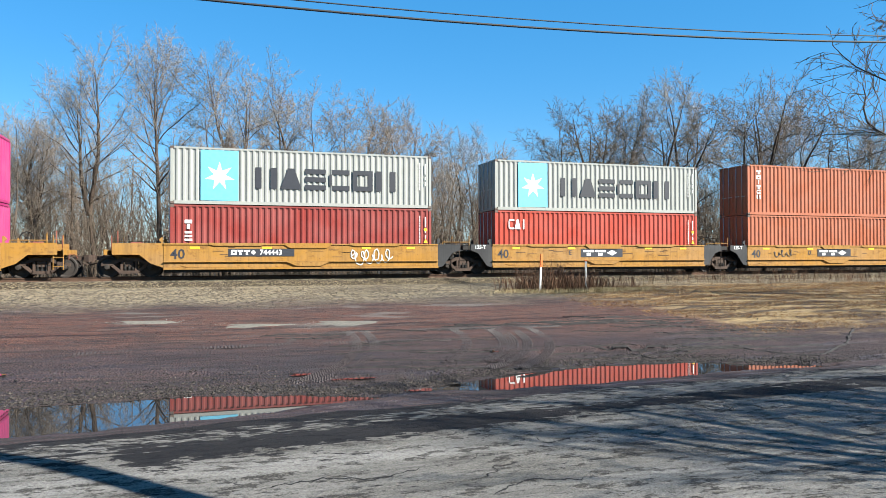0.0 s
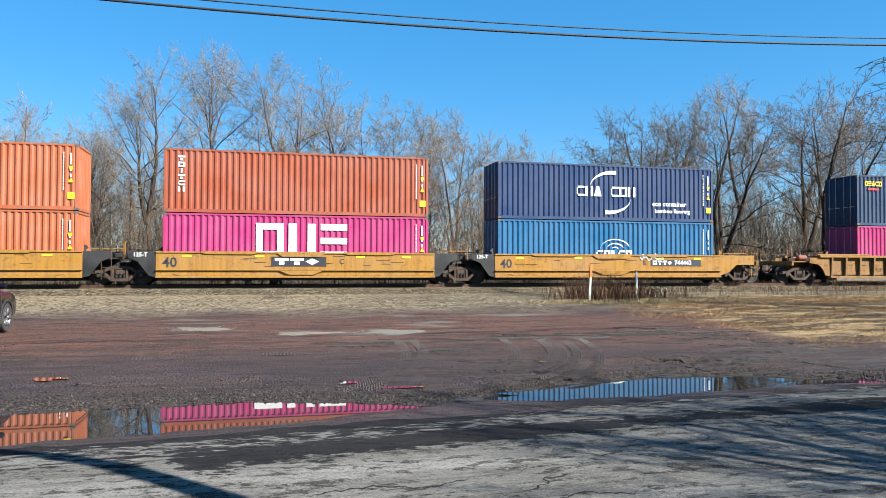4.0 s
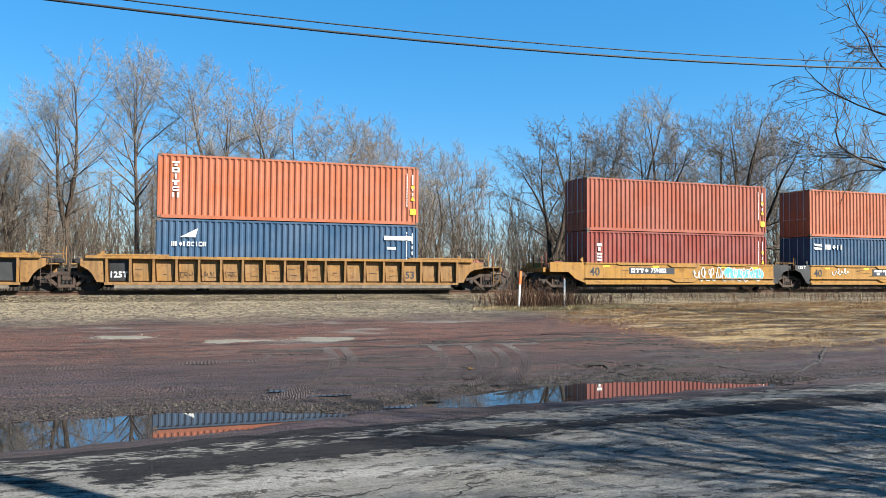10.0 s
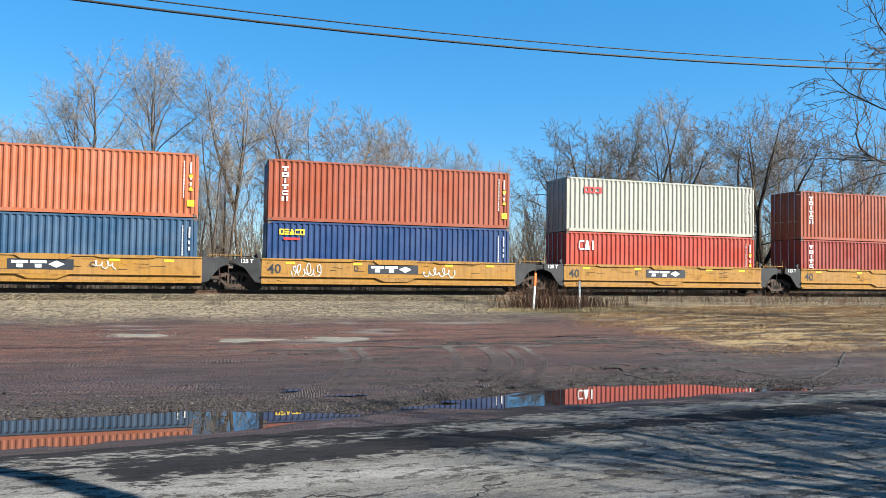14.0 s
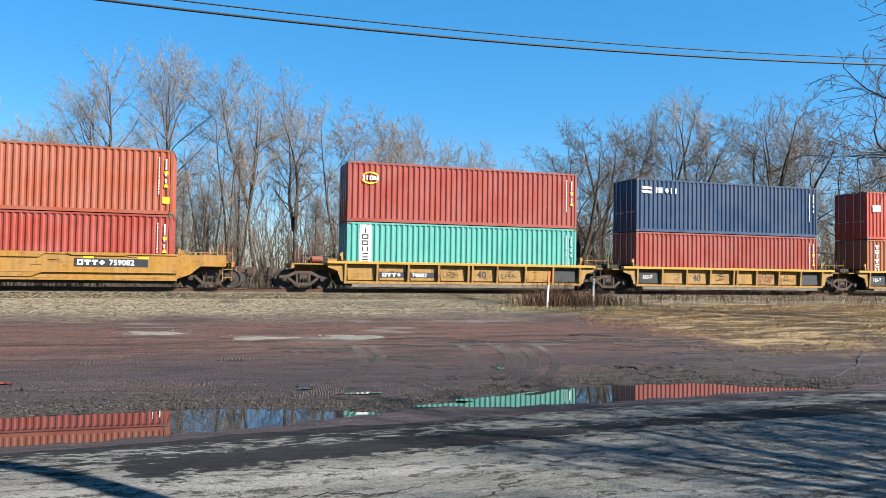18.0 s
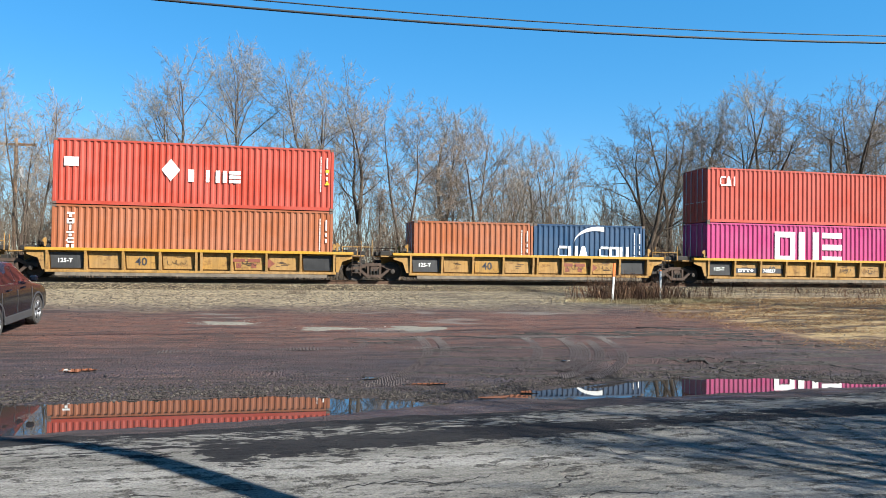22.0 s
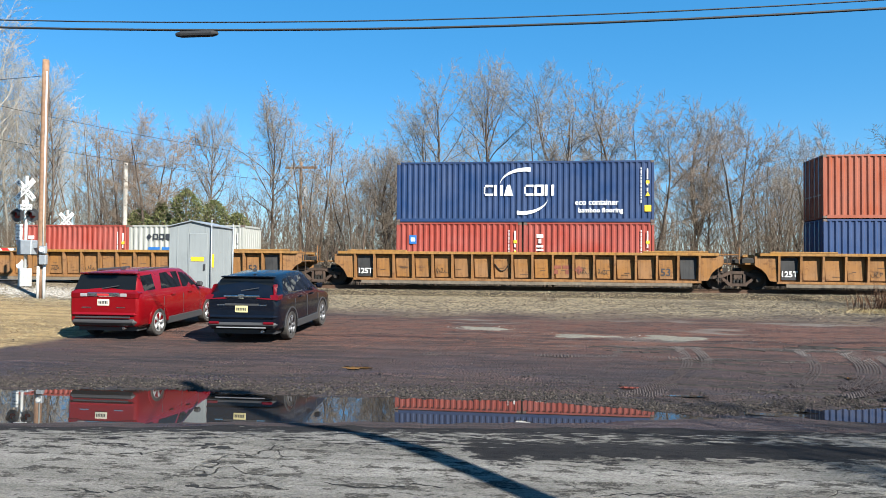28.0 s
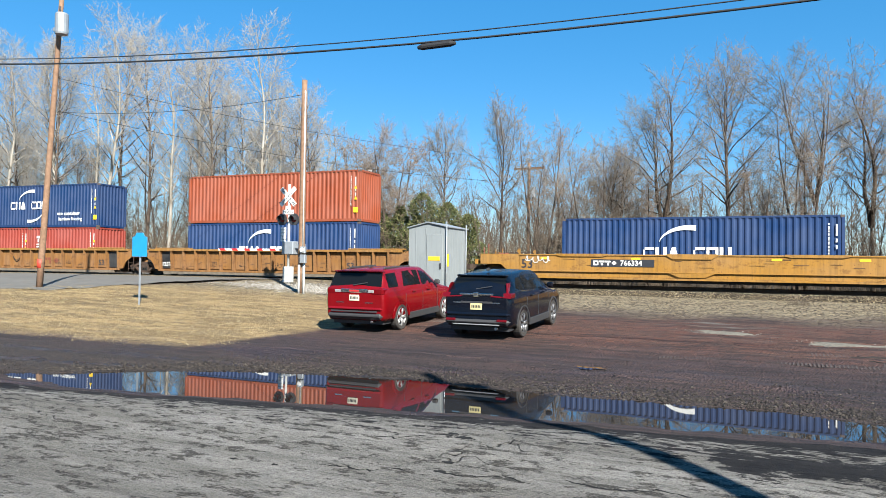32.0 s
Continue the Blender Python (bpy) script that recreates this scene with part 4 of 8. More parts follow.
def swoosh(parent, x, z, r, a0, a1, thick, material, y=FACE):
    bm = bmesh.new()
    n = 14
    pts = []
    for i in range(n + 1):
        a = radians(a0 + (a1 - a0) * i / n)
        pts.append((x + r * math.cos(a), z + 0.62 * r * math.sin(a)))
    edge = [thick * (i / n) ** 0.7 / 2 for i in range(n + 1)]
    prism(bm, [(px, pz - e - 0.005) for (px, pz), e in zip(pts, edge)] + [(px, pz + e) for (px, pz), e in reversed(list(zip(pts, edge)))], -0.004, 0)
    return part("emblem", bm, material, parent, "", pose(0, y, 0))


def data_panel(c, L, H, colour=None):
    """The column of weights and warnings near the end of a container's side."""
    colour = colour or M_WHITE
    rng = random.Random(int(H * 100) + int(L * 10))
    bm = bmesh.new()
    x = L / 2 - 0.62
    z = H - 0.35
    while z > H * 0.35:
        h = rng.uniform(0.07, 0.16)
        box(bm, x, x + 0.04, -0.004, 0, z - h, z)
        z -= h + 0.045
    z = H - 0.4
    for h in (0.5, 0.16, 0.16):
        box(bm, x + 0.28, x + 0.28 + 0.06, -0.004, 0, z - h, z)
        z -= h + 0.12
    tagged(part("data_panel", bm, colour, c, "small white data marks", pose(0, FACE, 0)), kind="stuff")


def warn_marks(c, L, H, big=True):
    x = L / 2 - 0.36
    part("warning_label", boxes((x - 0.02, x + 0.14, -0.006, -0.002, H * 0.62, H * 0.62 + 0.14)), M_YMARK, c, "", pose(0, FACE, 0))
    part("warning_label", bmesh_of(prism, [(x - 0.05, H * 0.42), (x + 0.17, H * 0.42), (x + 0.06, H * 0.42 + 0.2)], -0.006, -0.002), M_YMARK, c, "yellow warning triangle", pose(0, FACE, 0))
    if big:
        part("warning_label", boxes((x - 0.08, x + 0.22, -0.006, -0.002, H * 0.17, H * 0.17 + 0.3)), M_YMARK, c, "", pose(0, FACE, 0))


HC, ST, L40, L20 = 2.896, 2.591, 12.192, 6.058
SEAT = RAIL_Z + 0.36


def mark(c, kind, L, H):
    """The owner's plain emblem on the near side; x runs from the middle of the box."""
    l = -L / 2
    if kind == "star":
        part("emblem", boxes((l + 1.3, l + 2.95, -0.004, 0, 0.18, H - 0.12)), M_CYAN, c, "light blue square", pose(0, FACE, 0))
        bm = bmesh.new()
        pts = []
        for i in range(14):
            a, r = math.pi / 2 + i * math.pi / 7, (0.66 if i % 2 == 0 else 0.27)
            pts.append((l + 2.12 + r * math.cos(a), H / 2 + r * math.sin(a)))
        prism(bm, pts, -0.009, -0.005)
        part("emblem", bm, M_WHITE, c, "white seven-pointed star", pose(0, FACE, 0))
        emblem(c, "namcon", l + 3.7, H / 2 - 0.52, 0.98, 0.98, M_INK, 0.23, 0.16, label="row of large dark plain marks")
    elif kind == "swoosh":
        emblem(c, "cna con", -0.75 - 1.1, H / 2 - 0.2, 0.43, 0.52, M_WHITE, 0.24, 0.12, label="row of white plain marks")
        swoosh(c, 0.15, H / 2 + 0.28, 1.25, 175, 80, 0.2, M_WHITE)
        swoosh(c, -0.05, H / 2 - 0.25, 1.25, 355, 260, 0.2, M_WHITE)
        words(c, "eco container", 2.45, H * 0.28, 0.36, M_WHITE)
        words(c, "bamboo flooring", 2.6, H * 0.28 - 0.36, 0.31, M_WHITE)
        warn_marks(c, L, H)
    elif kind == "swoosh_low":
        emblem(c, "cna con", -2.2 if L > 8 else -1.75, 0.92, 0.5, 0.58, M_WHITE, 0.24, 0.12, label="row of white plain marks")
        swoosh(c, -0.2 if L > 8 else 0.4, 1.6, 1.3, 175, 75, 0.24, M_WHITE)
    elif kind == "square":
        emblem(c, "onm", -2.05, 0.9, 1.25, 1.6, M_WHITE, 0.24, 0.18, label="three broad white plain marks")
    elif kind == "column":
        emblem(c, "tojtcn", l + 0.62, H - 0.55, 0.3, 0.22, M_WHITE, 0.24, 0.28, True, label="column of white plain marks")
    elif kind == "column_low":
        emblem(c, "tmd", l + 0.62, H * 0.62, 0.32, 0.42, M_WHITE, 0.28, 0.25, True, label="column of white plain marks")
    elif kind == "caps":
        emblem(c, "caj", l + 0.75, H - 0.95, 0.32, 0.5, M_WHITE, 0.24, 0.06, label="white plain marks")
    elif kind == "yellow":
        emblem(c, "omaco", l + 0.55, H - 0.62, 0.22, 0.27, M_YMARK, 0.27, 0.08, label="yellow plain marks")
        part("emblem", boxes((l + 0.75, l + 1.5, -0.004, 0, H - 0.86, H - 0.75)), M_RMARK if H > 2.7 else M_YMARK, c, "", pose(0, FACE, 0))
    elif kind == "flower":
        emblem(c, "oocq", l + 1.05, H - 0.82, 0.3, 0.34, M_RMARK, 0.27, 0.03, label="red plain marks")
    elif kind == "plate":
        part("emblem", boxes((l + 0.9, l + 2.45, -0.004, 0, H * 0.55, H * 0.55 + 0.58)), M_BMARK, c, "blue plate", pose(0, FACE, 0))
        emblem(c, "non", l + 1.05, H * 0.55 + 0.1, 0.36, 0.38, M_WHITE, 0.27, 0.2, y=FACE - 0.005, label="white plain marks")
    elif kind == "flag":
        bm = bmesh.new()
        for i in range(2):
            prism(bm, [(l + 0.3, H - 0.42 - i * 0.22), (l + 0.92, H - 0.45 - i * 0.22), (l + 0.95, H - 0.58 - i * 0.22), (l + 0.38, H - 0.56 - i * 0.22)], -0.004, 0)
        part("emblem", bm, M_WHITE, c, "white striped flag", pose(0, FACE, 0))
        emblem(c, "nqdjj", l + 1.2, H - 0.76, 0.26, 0.3, M_WHITE, 0.28, 0.1, label="white plain marks")
    elif kind == "wing":
        bm = bmesh.new()
        prism(bm, [(l + 1.0, H * 0.72), (l + 1.75, H * 0.86), (l + 1.65, H * 0.72)], -0.004, 0)
        part("emblem", bm, M_WHITE, c, "white wing", pose(0, FACE, 0))
        emblem(c, "nqdqocjcn", l + 0.62, H * 0.58, 0.14, 0.2, M_WHITE, 0.3, 0.2)
        part("emblem", boxes((l + L - 1.75, l + L - 0.35, -0.004, 0, H * 0.74, H * 0.74 + 0.2), (l + L - 1.6, l + L - 1.15, -0.004, 0, H * 0.58, H * 0.58 + 0.12)), M_WHITE, c, "white bars", pose(0, FACE, 0))
    elif kind == "globe":
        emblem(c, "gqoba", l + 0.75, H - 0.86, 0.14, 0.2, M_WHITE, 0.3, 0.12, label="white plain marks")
        swoosh(c, l + 1.1, H - 0.76, 0.42, 200, 20, 0.09, M_YMARK)
        swoosh(c, l + 1.1, H - 0.76, 0.42, 20, -160, 0.09, M_YMARK)
    elif kind == "board":
        part("emblem", boxes((l + 0.62, l + 1.2, -0.004, 0, 0.75, H - 0.12)), M_WHITE, c, "tall white board", pose(0, FACE, 0))
        emblem(c, "jooncm", l + 0.74, H - 0.52, 0.32, 0.24, M_INK, 0.2, 0.24, True, FACE - 0.005, label="column of dark plain marks")
    elif kind == "line":
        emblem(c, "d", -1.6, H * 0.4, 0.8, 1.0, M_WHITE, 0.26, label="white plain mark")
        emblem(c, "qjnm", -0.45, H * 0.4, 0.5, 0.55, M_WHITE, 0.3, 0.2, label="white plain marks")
        part("emblem", boxes((l + 0.45, l + 1.05, -0.004, 0, H * 0.58, H * 0.58 + 0.4)), M_WHITE, c, "white label", pose(0, FACE, 0))
    elif kind == "dome":
        for rx in (0.85, 0.5, 0.2):
            swoosh(c, 0.3, 1.42, rx, 180, 20, 0.07, M_WHITE)
        emblem(c, "coqco", -0.75, 1.02, 0.36, 0.36, M_WHITE, 0.28, 0.15, label="white plain marks")
        emblem(c, "onjppjno", -0.7, 0.72, 0.2, 0.2, M_WHITE, 0.3, 0.2)
    elif kind == "blue_caps":
        emblem(c, "coqco", l + 0.95, 0.85, 0.72, 0.62, M_BMARK, 0.27, 0.15, label="blue plain marks")
        emblem(c, "doob", l + 0.95, 1.85, 0.28, 0.3, M_INK, 0.25, 0.2, label="dark plain marks")
    elif kind == "badge":
        part("emblem", boxes((l + 0.65, l + 1.0, -0.004, 0, H * 0.6, H * 0.6 + 0.42)), M_BMARK, c, "blue badge", pose(0, FACE, 0))
        part("emblem", boxes((l + 0.72, l + 0.93, -0.009, -0.005, H * 0.6 + 0.12, H * 0.6 + 0.3)), M_WHITE, c, "", pose(0, FACE, 0))


# train coordinate of the left end, tier, height, length, paint, emblem, colour words
LOADS = [
    (-20.9, 0, HC, L40, "pink", "square", "magenta"), (-20.9, 1, HC, L40, "pink", "", "magenta"),
    (-1.84, 0, HC, L40, "maroon", "column_low", "maroon"), (-1.84, 1, ST, L40, "white", "star", "grey-white"),
    (13.75, 0, HC, L40, "red", "caps", "bright red"), (13.75, 1, ST, L40, "white", "star", "grey-white"),
    (29.38, 0, HC, L40, "orange", "", "brown-orange"), (29.38, 1, HC, L40, "orange", "column", "brown-orange"),
    (45.08, 0, HC, L40, "pink", "square", "magenta"), (45.08, 1, HC, L40, "rust", "column", "rust-orange"),
    (60.85, 0, HC, L40, "sky", "dome", "sky-blue"), (60.85, 1, HC, L40, "blue", "swoosh", "dark blue"),
    (82.37, 0, HC, L40, "pink", "square", "magenta"), (82.37, 1, HC, L40, "navy", "yellow", "navy"),
    (102.01, 0, HC, L40, "maroon", "plate", "maroon"), (102.01, 1, HC, L40, "cream", "flower", "cream-white"),
    (121.54, 0, HC, L40, "steel", "wing", "steel-blue"), (121.54, 1, HC, L40, "orange", "column", "brown-orange"),
    (143.30, 0, HC, L40, "dark", "column_low", "dark red"), (143.30, 1, HC, L40, "rust", "", "rust-orange"),
    (158.82, 0, HC, L40, "steel", "flag", "steel-blue"), (158.82, 1, HC, L40, "orange", "", "brown-orange"),
    (174.12, 0, HC, L40, "royal", "yellow", "royal-blue"), (174.12, 1, HC, L40, "vivid", "column", "orange"),
    (189.60, 0, HC, L40, "red", "caps", "bright red"), (189.60, 1, HC, L40, "cream", "flower", "cream-white"),
    (205.18, 0, HC, L40, "brick", "column", "brick-red"), (205.18, 1, HC, L40, "rust", "column", "rust-orange"),
    (225.23, 0, HC, L40, "teal", "board", "turquoise"), (225.23, 1, HC, L40, "brick", "globe", "brick-red"),
    (241.01, 0, HC, L40, "brick", "", "brick-red"), (241.01, 1, HC, L40, "navy", "flag", "navy"),
    (256.93, 0, HC, L40, "tan", "column", "tan-orange"), (256.93, 1, HC, L40, "red", "line", "bright red"),
    (273.01, 0, ST, L20, "tan", "", "tan-orange"), (279.10, 0, ST, L20, "azure", "swoosh_low", "dark blue"),
    (288.73, 0, HC, L40, "pink", "square", "magenta"), (288.73, 1, HC, L40, "red", "caps", "bright red"),
    (310.92, 0, ST, L20, "brick", "column_low", "brick-red"), (317.00, 0, ST, L20, "white", "blue_caps", "grey-white"),
    (330.82, 0, ST, L20, "brick", "badge", "brick-red"), (336.96, 0, ST, L20, "brick", "column_low", "brick-red"), (330.82, 1, HC, L40, "blue", "swoosh", "dark blue"),
    (350.45, 0, HC, L40, "royal", "swoosh_low", "royal-blue"), (350.45, 1, HC, L40, "vivid", "", "orange"),
    (374.20, 0, HC, L40, "royal", "swoosh_low", "royal-blue"),
]
below = {}
for s, tier, H, L, paint, kind, colour in LOADS:
    z = SEAT if tier == 0 else SEAT + below.get(round(s), HC) + 0.03
    if 330 < s < 340:
        z += 0.14                         # the second set rides higher
    if tier == 0:
        below[round(s)] = H
    size = "forty-foot" if L > 8 else "twenty-foot"
    where = "stacked on another container" if tier else "standing in a well car"
    c = container("shipping_container", L, H, PAINT[paint], f"weathered {colour} corrugated {size} shipping container {where}")
    data_panel(c, L, H)
    if paint in ("maroon", "dark", "rust", "orange", "vivid", "red", "pink", "brick"):
        warn_marks(c, L, H, tier == 1 and paint not in ("red", "brick"))
    if kind:
        mark(c, kind, L, H)
    c.location = (s + L / 2, TRACK_Y, z)
    MOVERS.append((c, s + L / 2, TRACK_Y, z))


# -- well cars --
M_DUST = simple("dust_caked_steel", (0.15, 0.122, 0.092, 1), 0.95, 0, 0.55, 4, 0.3)
M_SPRAY_T = simple("turquoise_spray_paint", (0.08, 0.32, 0.36, 1), 0.5, 0, 0.2)
M_SPRAY_W = simple("white_spray_paint", (0.45, 0.45, 0.43, 1), 0.5, 0, 0.2)

def truck(parent, x):
    """A four-wheel truck; its middle at x on the rail."""
    t = piece("truck", "bolster", lambda: boxes((-0.19, 0.19, -1.05, 1.05, 0.46, 0.72), (-0.35, 0.35, -0.3, 0.3, 0.72, 0.8), bevel=0.02), M_TRUCK, parent, pose(x, 0, 0))
    for sy in (-1, 1):
        piece("side_frame", "sideframe", side_frame, M_TRUCK, t, pose(0, sy * 1.0, 0))
        for i in (-1, 0, 1):
            piece("coil_spring", "spring", springs, M_GRIME, t, pose(i * 0.16, sy * 1.0, 0))
        for ax in (-0.88, 0.88):
            piece("bearing", "bearing", lambda: bmesh_of(lathe, [(0, -0.17), (0.1, -0.16), (0.12, -0.12), (0.12, 0.1), (0, 0.1)], 10), M_WHEEL, t, pose(ax, sy * 1.0, 0.46))
    for ax in (-0.88, 0.88):
        w = piece("wheelset", "wheelset", wheelset, M_WHEEL, t, pose(ax, 0, 0.46))
        WHEELSETS.append((w, (ax, 0, 0.46), parent, x + ax))
    return t


def side_frame():
    bm = bmesh.new()
    quads = [[(-1.12, 0.5), (-0.72, 0.53), (-0.72, 0.68), (-1.12, 0.64)], [(-0.72, 0.53), (-0.32, 0.72), (-0.36, 0.86), (-0.72, 0.68)], [(-0.32, 0.72), (0.32, 0.72), (0.36, 0.86), (-0.36, 0.86)],
             [(0.32, 0.72), (0.72, 0.53), (0.72, 0.68), (0.36, 0.86)], [(0.72, 0.53), (1.12, 0.5), (1.12, 0.64), (0.72, 0.68)],
             [(-0.74, 0.56), (-0.62, 0.5), (-0.36, 0.2), (-0.42, 0.33)], [(-0.62, 0.56), (-0.32, 0.30), (-0.36, 0.17), (-0.74, 0.5)], [(-0.42, 0.17), (0.42, 0.17), (0.36, 0.3), (-0.36, 0.3)], [(0.62, 0.56), (0.74, 0.5), (0.36, 0.17), (0.32, 0.30)],
             [(-0.34, 0.3), (-0.24, 0.3), (-0.24, 0.74), (-0.34, 0.74)], [(0.24, 0.3), (0.34, 0.3), (0.34, 0.74), (0.24, 0.74)]]
    for q in quads[:5] + quads[6:]:
        prism(bm, q, -0.075, 0.075)
    return bm


def springs():
    bm = bmesh.new()
    lathe(bm, [p for i in range(5) for p in ((0.045, 0.3 + i * 0.055), (0.068, 0.31 + i * 0.055), (0.068, 0.33 + i * 0.055), (0.045, 0.345 + i * 0.055))], 8, "z", (0, 0, 0))
    return bm


def wheelset():
    bm = bmesh.new()
    for s in (-1, 1):
        lathe(bm, [(0, s * 0.80), (0.12, s * 0.80), (0.14, s * 0.77), (0.36, s * 0.765), (0.40, s * 0.81), (0.455, s * 0.81), (0.462, s * 0.70), (0.485, s * 0.685), (0.485, s * 0.665), (0.4, s * 0.67), (0.35, s * 0.72), (0.13, s * 0.72), (0.1, s * 0.6)], 24)
        for i in range(4):
            a = i * math.pi / 2
            tube(bm, (0.25 * math.cos(a), s * 0.765, 0.25 * math.sin(a)), (0.25 * math.cos(a), s * 0.785, 0.25 * math.sin(a)), 0.03, n=6)
    tube(bm, (0, -1.05, 0), (0, 1.05, 0), 0.085, n=10)
    return bm


def hand_wheel():
    bm = bmesh.new()
    for i in range(16):
        a, b = 2 * math.pi * i / 16, 2 * math.pi * (i + 1) / 16
        tube(bm, (0.27 * math.cos(a), 0, 0.27 * math.sin(a)), (0.27 * math.cos(b), 0, 0.27 * math.sin(b)), 0.022, n=5, caps=False)
    for i in range(5):
        a = 2 * math.pi * i / 5
        tube(bm, (0, 0.02, 0), (0.27 * math.cos(a), 0, 0.27 * math.sin(a)), 0.016, n=5)
    tube(bm, (0, -0.04, 0), (0, 0.1, 0), 0.06, n=8)
    return bm


def ladder():
    bm = bmesh.new()
    for x in (-0.2, 0.2):
        tube(bm, (x, 0, -0.75), (x, 0, 0.75), 0.018, n=5)
    for i in range(4):
        tube(bm, (-0.2, 0, -0.6 + i * 0.38), (0.2, 0, -0.6 + i * 0.38), 0.014, n=5)
    return bm


def coupler():
    bm = bmesh.new()
    box(bm, 0, 0.95, -0.09, 0.09, 0.76, 0.94)
    prism(bm, [(0.9, -0.17), (1.2, -0.2), (1.3, -0.06), (1.18, 0.04), (1.25, 0.15), (1.05, 0.2), (0.9, 0.15)], 0.70, 1.0, "xy")
    tube(bm, (0.75, 0.28, 0.8), (1.0, 0.3, 0.55), 0.03, n=6)
    tube(bm, (1.0, 0.3, 0.55), (1.3, 0.25, 0.62), 0.03, n=6)
    return bm


def chain_of(bm, pts, r, n=6):
    for a, b in zip(pts, pts[1:]):
        tube(bm, a, b, r, n=n)


def air_hose():
    bm = bmesh.new()
    chain_of(bm, [(0.0, 0, 0.86), (0.08, 0, 0.8), (0.13, 0, 0.66), (0.18, 0.03, 0.52), (0.27, 0.05, 0.43), (0.38, 0.06, 0.45), (0.45, 0.06, 0.53)], 0.026)
    box(bm, -0.06, 0.04, -0.05, 0.05, 0.82, 0.92)
    return bm


def uncoupling_lever():
    bm = bmesh.new()
    chain_of(bm, [(0.06, -1.3, 0.78), (0.06, -1.25, 1.0), (0.06, -0.3, 1.04), (0.16, -0.2, 0.98), (0.2, -0.1, 0.86)], 0.02, 5)
    return bm


def end_gear(car, hx, sx, paint, far=2.45, coupled=True, top=1.5):
    """What stands over the truck at one end: deck, sill, ladder, grab irons, levers."""
    m = pose(hx * sx, 0, 0, 0, 0, 0 if sx > 0 else 180)
    piece("end_deck", ("deck", far), lambda: boxes((0.05, far - 0.15, -1.3, 1.3, 1.16, 1.22), bevel=0.01), paint, car, m)
    piece("center_sill", ("sill", far), lambda: boxes((0.2, far - 0.3, -0.35, 0.35, 0.75, 1.158), bevel=0.01), paint, car, m)
    if coupled:
        piece("end_beam", ("beam", far), lambda: boxes((far - 0.2, far - 0.05, -1.35, 1.35, 0.98, 1.224), bevel=0.01), paint, car, m)
    piece("bulkhead", "bulkhead", lambda: boxes((-0.12, 0.02, -1.3, 1.3, 0.33, 1.46)), M_GRIME, car, m)
    for i, q in enumerate(((0.5, 0.95, -0.85, -0.4, 1.222, 1.5), (1.15, 1.45, -0.7, -0.1, 1.222, 1.42), (0.6, 1.3, 0.2, 0.6, 1.222, 1.45))):
        piece("valve_box", ("valve", i), lambda: boxes(q, bevel=0.03), M_GRIME, car, m)
    for sy in (-1, 1):
        piece("guide_post", "guide", lambda: bmesh_of(prism, [(0.02, 1.4), (0.10, 1.4), (0.10, 1.56), (0.20, 1.66), (0.10, 1.78), (0.02, 1.78)], -0.03, 0.03), paint, car, m @ pose(0, sy * 1.28, 0))
    for i, q in enumerate((((0.3, -1.3, 1.62), (1.7, -1.3, 1.62)), ((0.3, -1.3, 1.2), (0.3, -1.3, 1.62)), ((1.0, -1.3, 1.2), (1.0, -1.3, 1.62)), ((1.7, -1.3, 1.2), (1.7, -1.3, 1.95)), ((1.35, 0.4, 1.2), (1.35, 0.4, 1.95)), ((0.9, 1.2, 1.2), (0.9, 1.2, 1.85)), ((1.7, 0.1, 1.2), (1.7, 0.1, 1.8)))):
        piece("handrail", ("rail", i), lambda: bmesh_of(tube, *q, 0.022, n=5), M_TRUCK if i > 4 else (paint if sx > 0 and paint != M_BLACKP else M_YELLOW if sx > 0 else M_TRUCK), car, m)
    if coupled:
        piece("coupler", "coupler", coupler, M_TRUCK, car, m @ pose(far - 0.35, 0, 0))
        piece("ladder", "ladder", ladder, paint, car, m @ pose(far - 0.35, -1.4, 1.1))
        piece("air_hose", "airhose", air_hose, M_RUBBER, car, m @ pose(far - 0.1, -0.3 * sx, 0))
        piece("uncoupling_lever", "lever", uncoupling_lever, M_OXIDE, car, m @ pose(far - 0.02, 0, 0))
        piece("brake_cylinder", "cylinder", lambda: bmesh_of(lathe, [(0, 0.0), (0.15, 0.0), (0.16, 0.04), (0.16, 0.5), (0.1, 0.56), (0.04, 0.6), (0.04, 0.85), (0, 0.85)], 14, "x"), M_OXIDE, car, m @ pose(0.9, -0.55 * sx, 1.42))
        piece("junction_box", "junction", lambda: boxes((0.32, 0.78, -0.05, 0.05, 1.24, 1.46), bevel=0.012), M_OLDRAIL, car, m @ pose(0, -1.38 * sx, 0))
        for i, (hx2, hz) in enumerate(((1.95, 2.05), (2.2, 1.85))):
            piece("brake_rod", ("rod", i), lambda: bmesh_of(tube, (0, 0, 1.1), (0, 0, hz), 0.028, n=6), M_OXIDE, car, m @ pose(hx2, -0.7 * sx, 0))
        if sx > 0:
            piece("brake_wheel", "brakewheel", hand_wheel, M_GRIME, car, m @ pose(0.85, -0.9, 1.72))
            piece("brake_stand", "brakestand", lambda: boxes((0.8, 0.9, -0.86, -0.78, 1.2, 1.6)), M_GRIME, car, m)
    else:
        piece("drawbar", "drawbar", lambda: boxes((0.2, 1.5, -0.2, 0.2, 0.8, 1.02), bevel=0.03), M_GRIME, car, m)
        piece("ladder", "ladder", ladder, M_TRUCK, car, m @ pose(0.95, -1.42, 1.0))
    return m


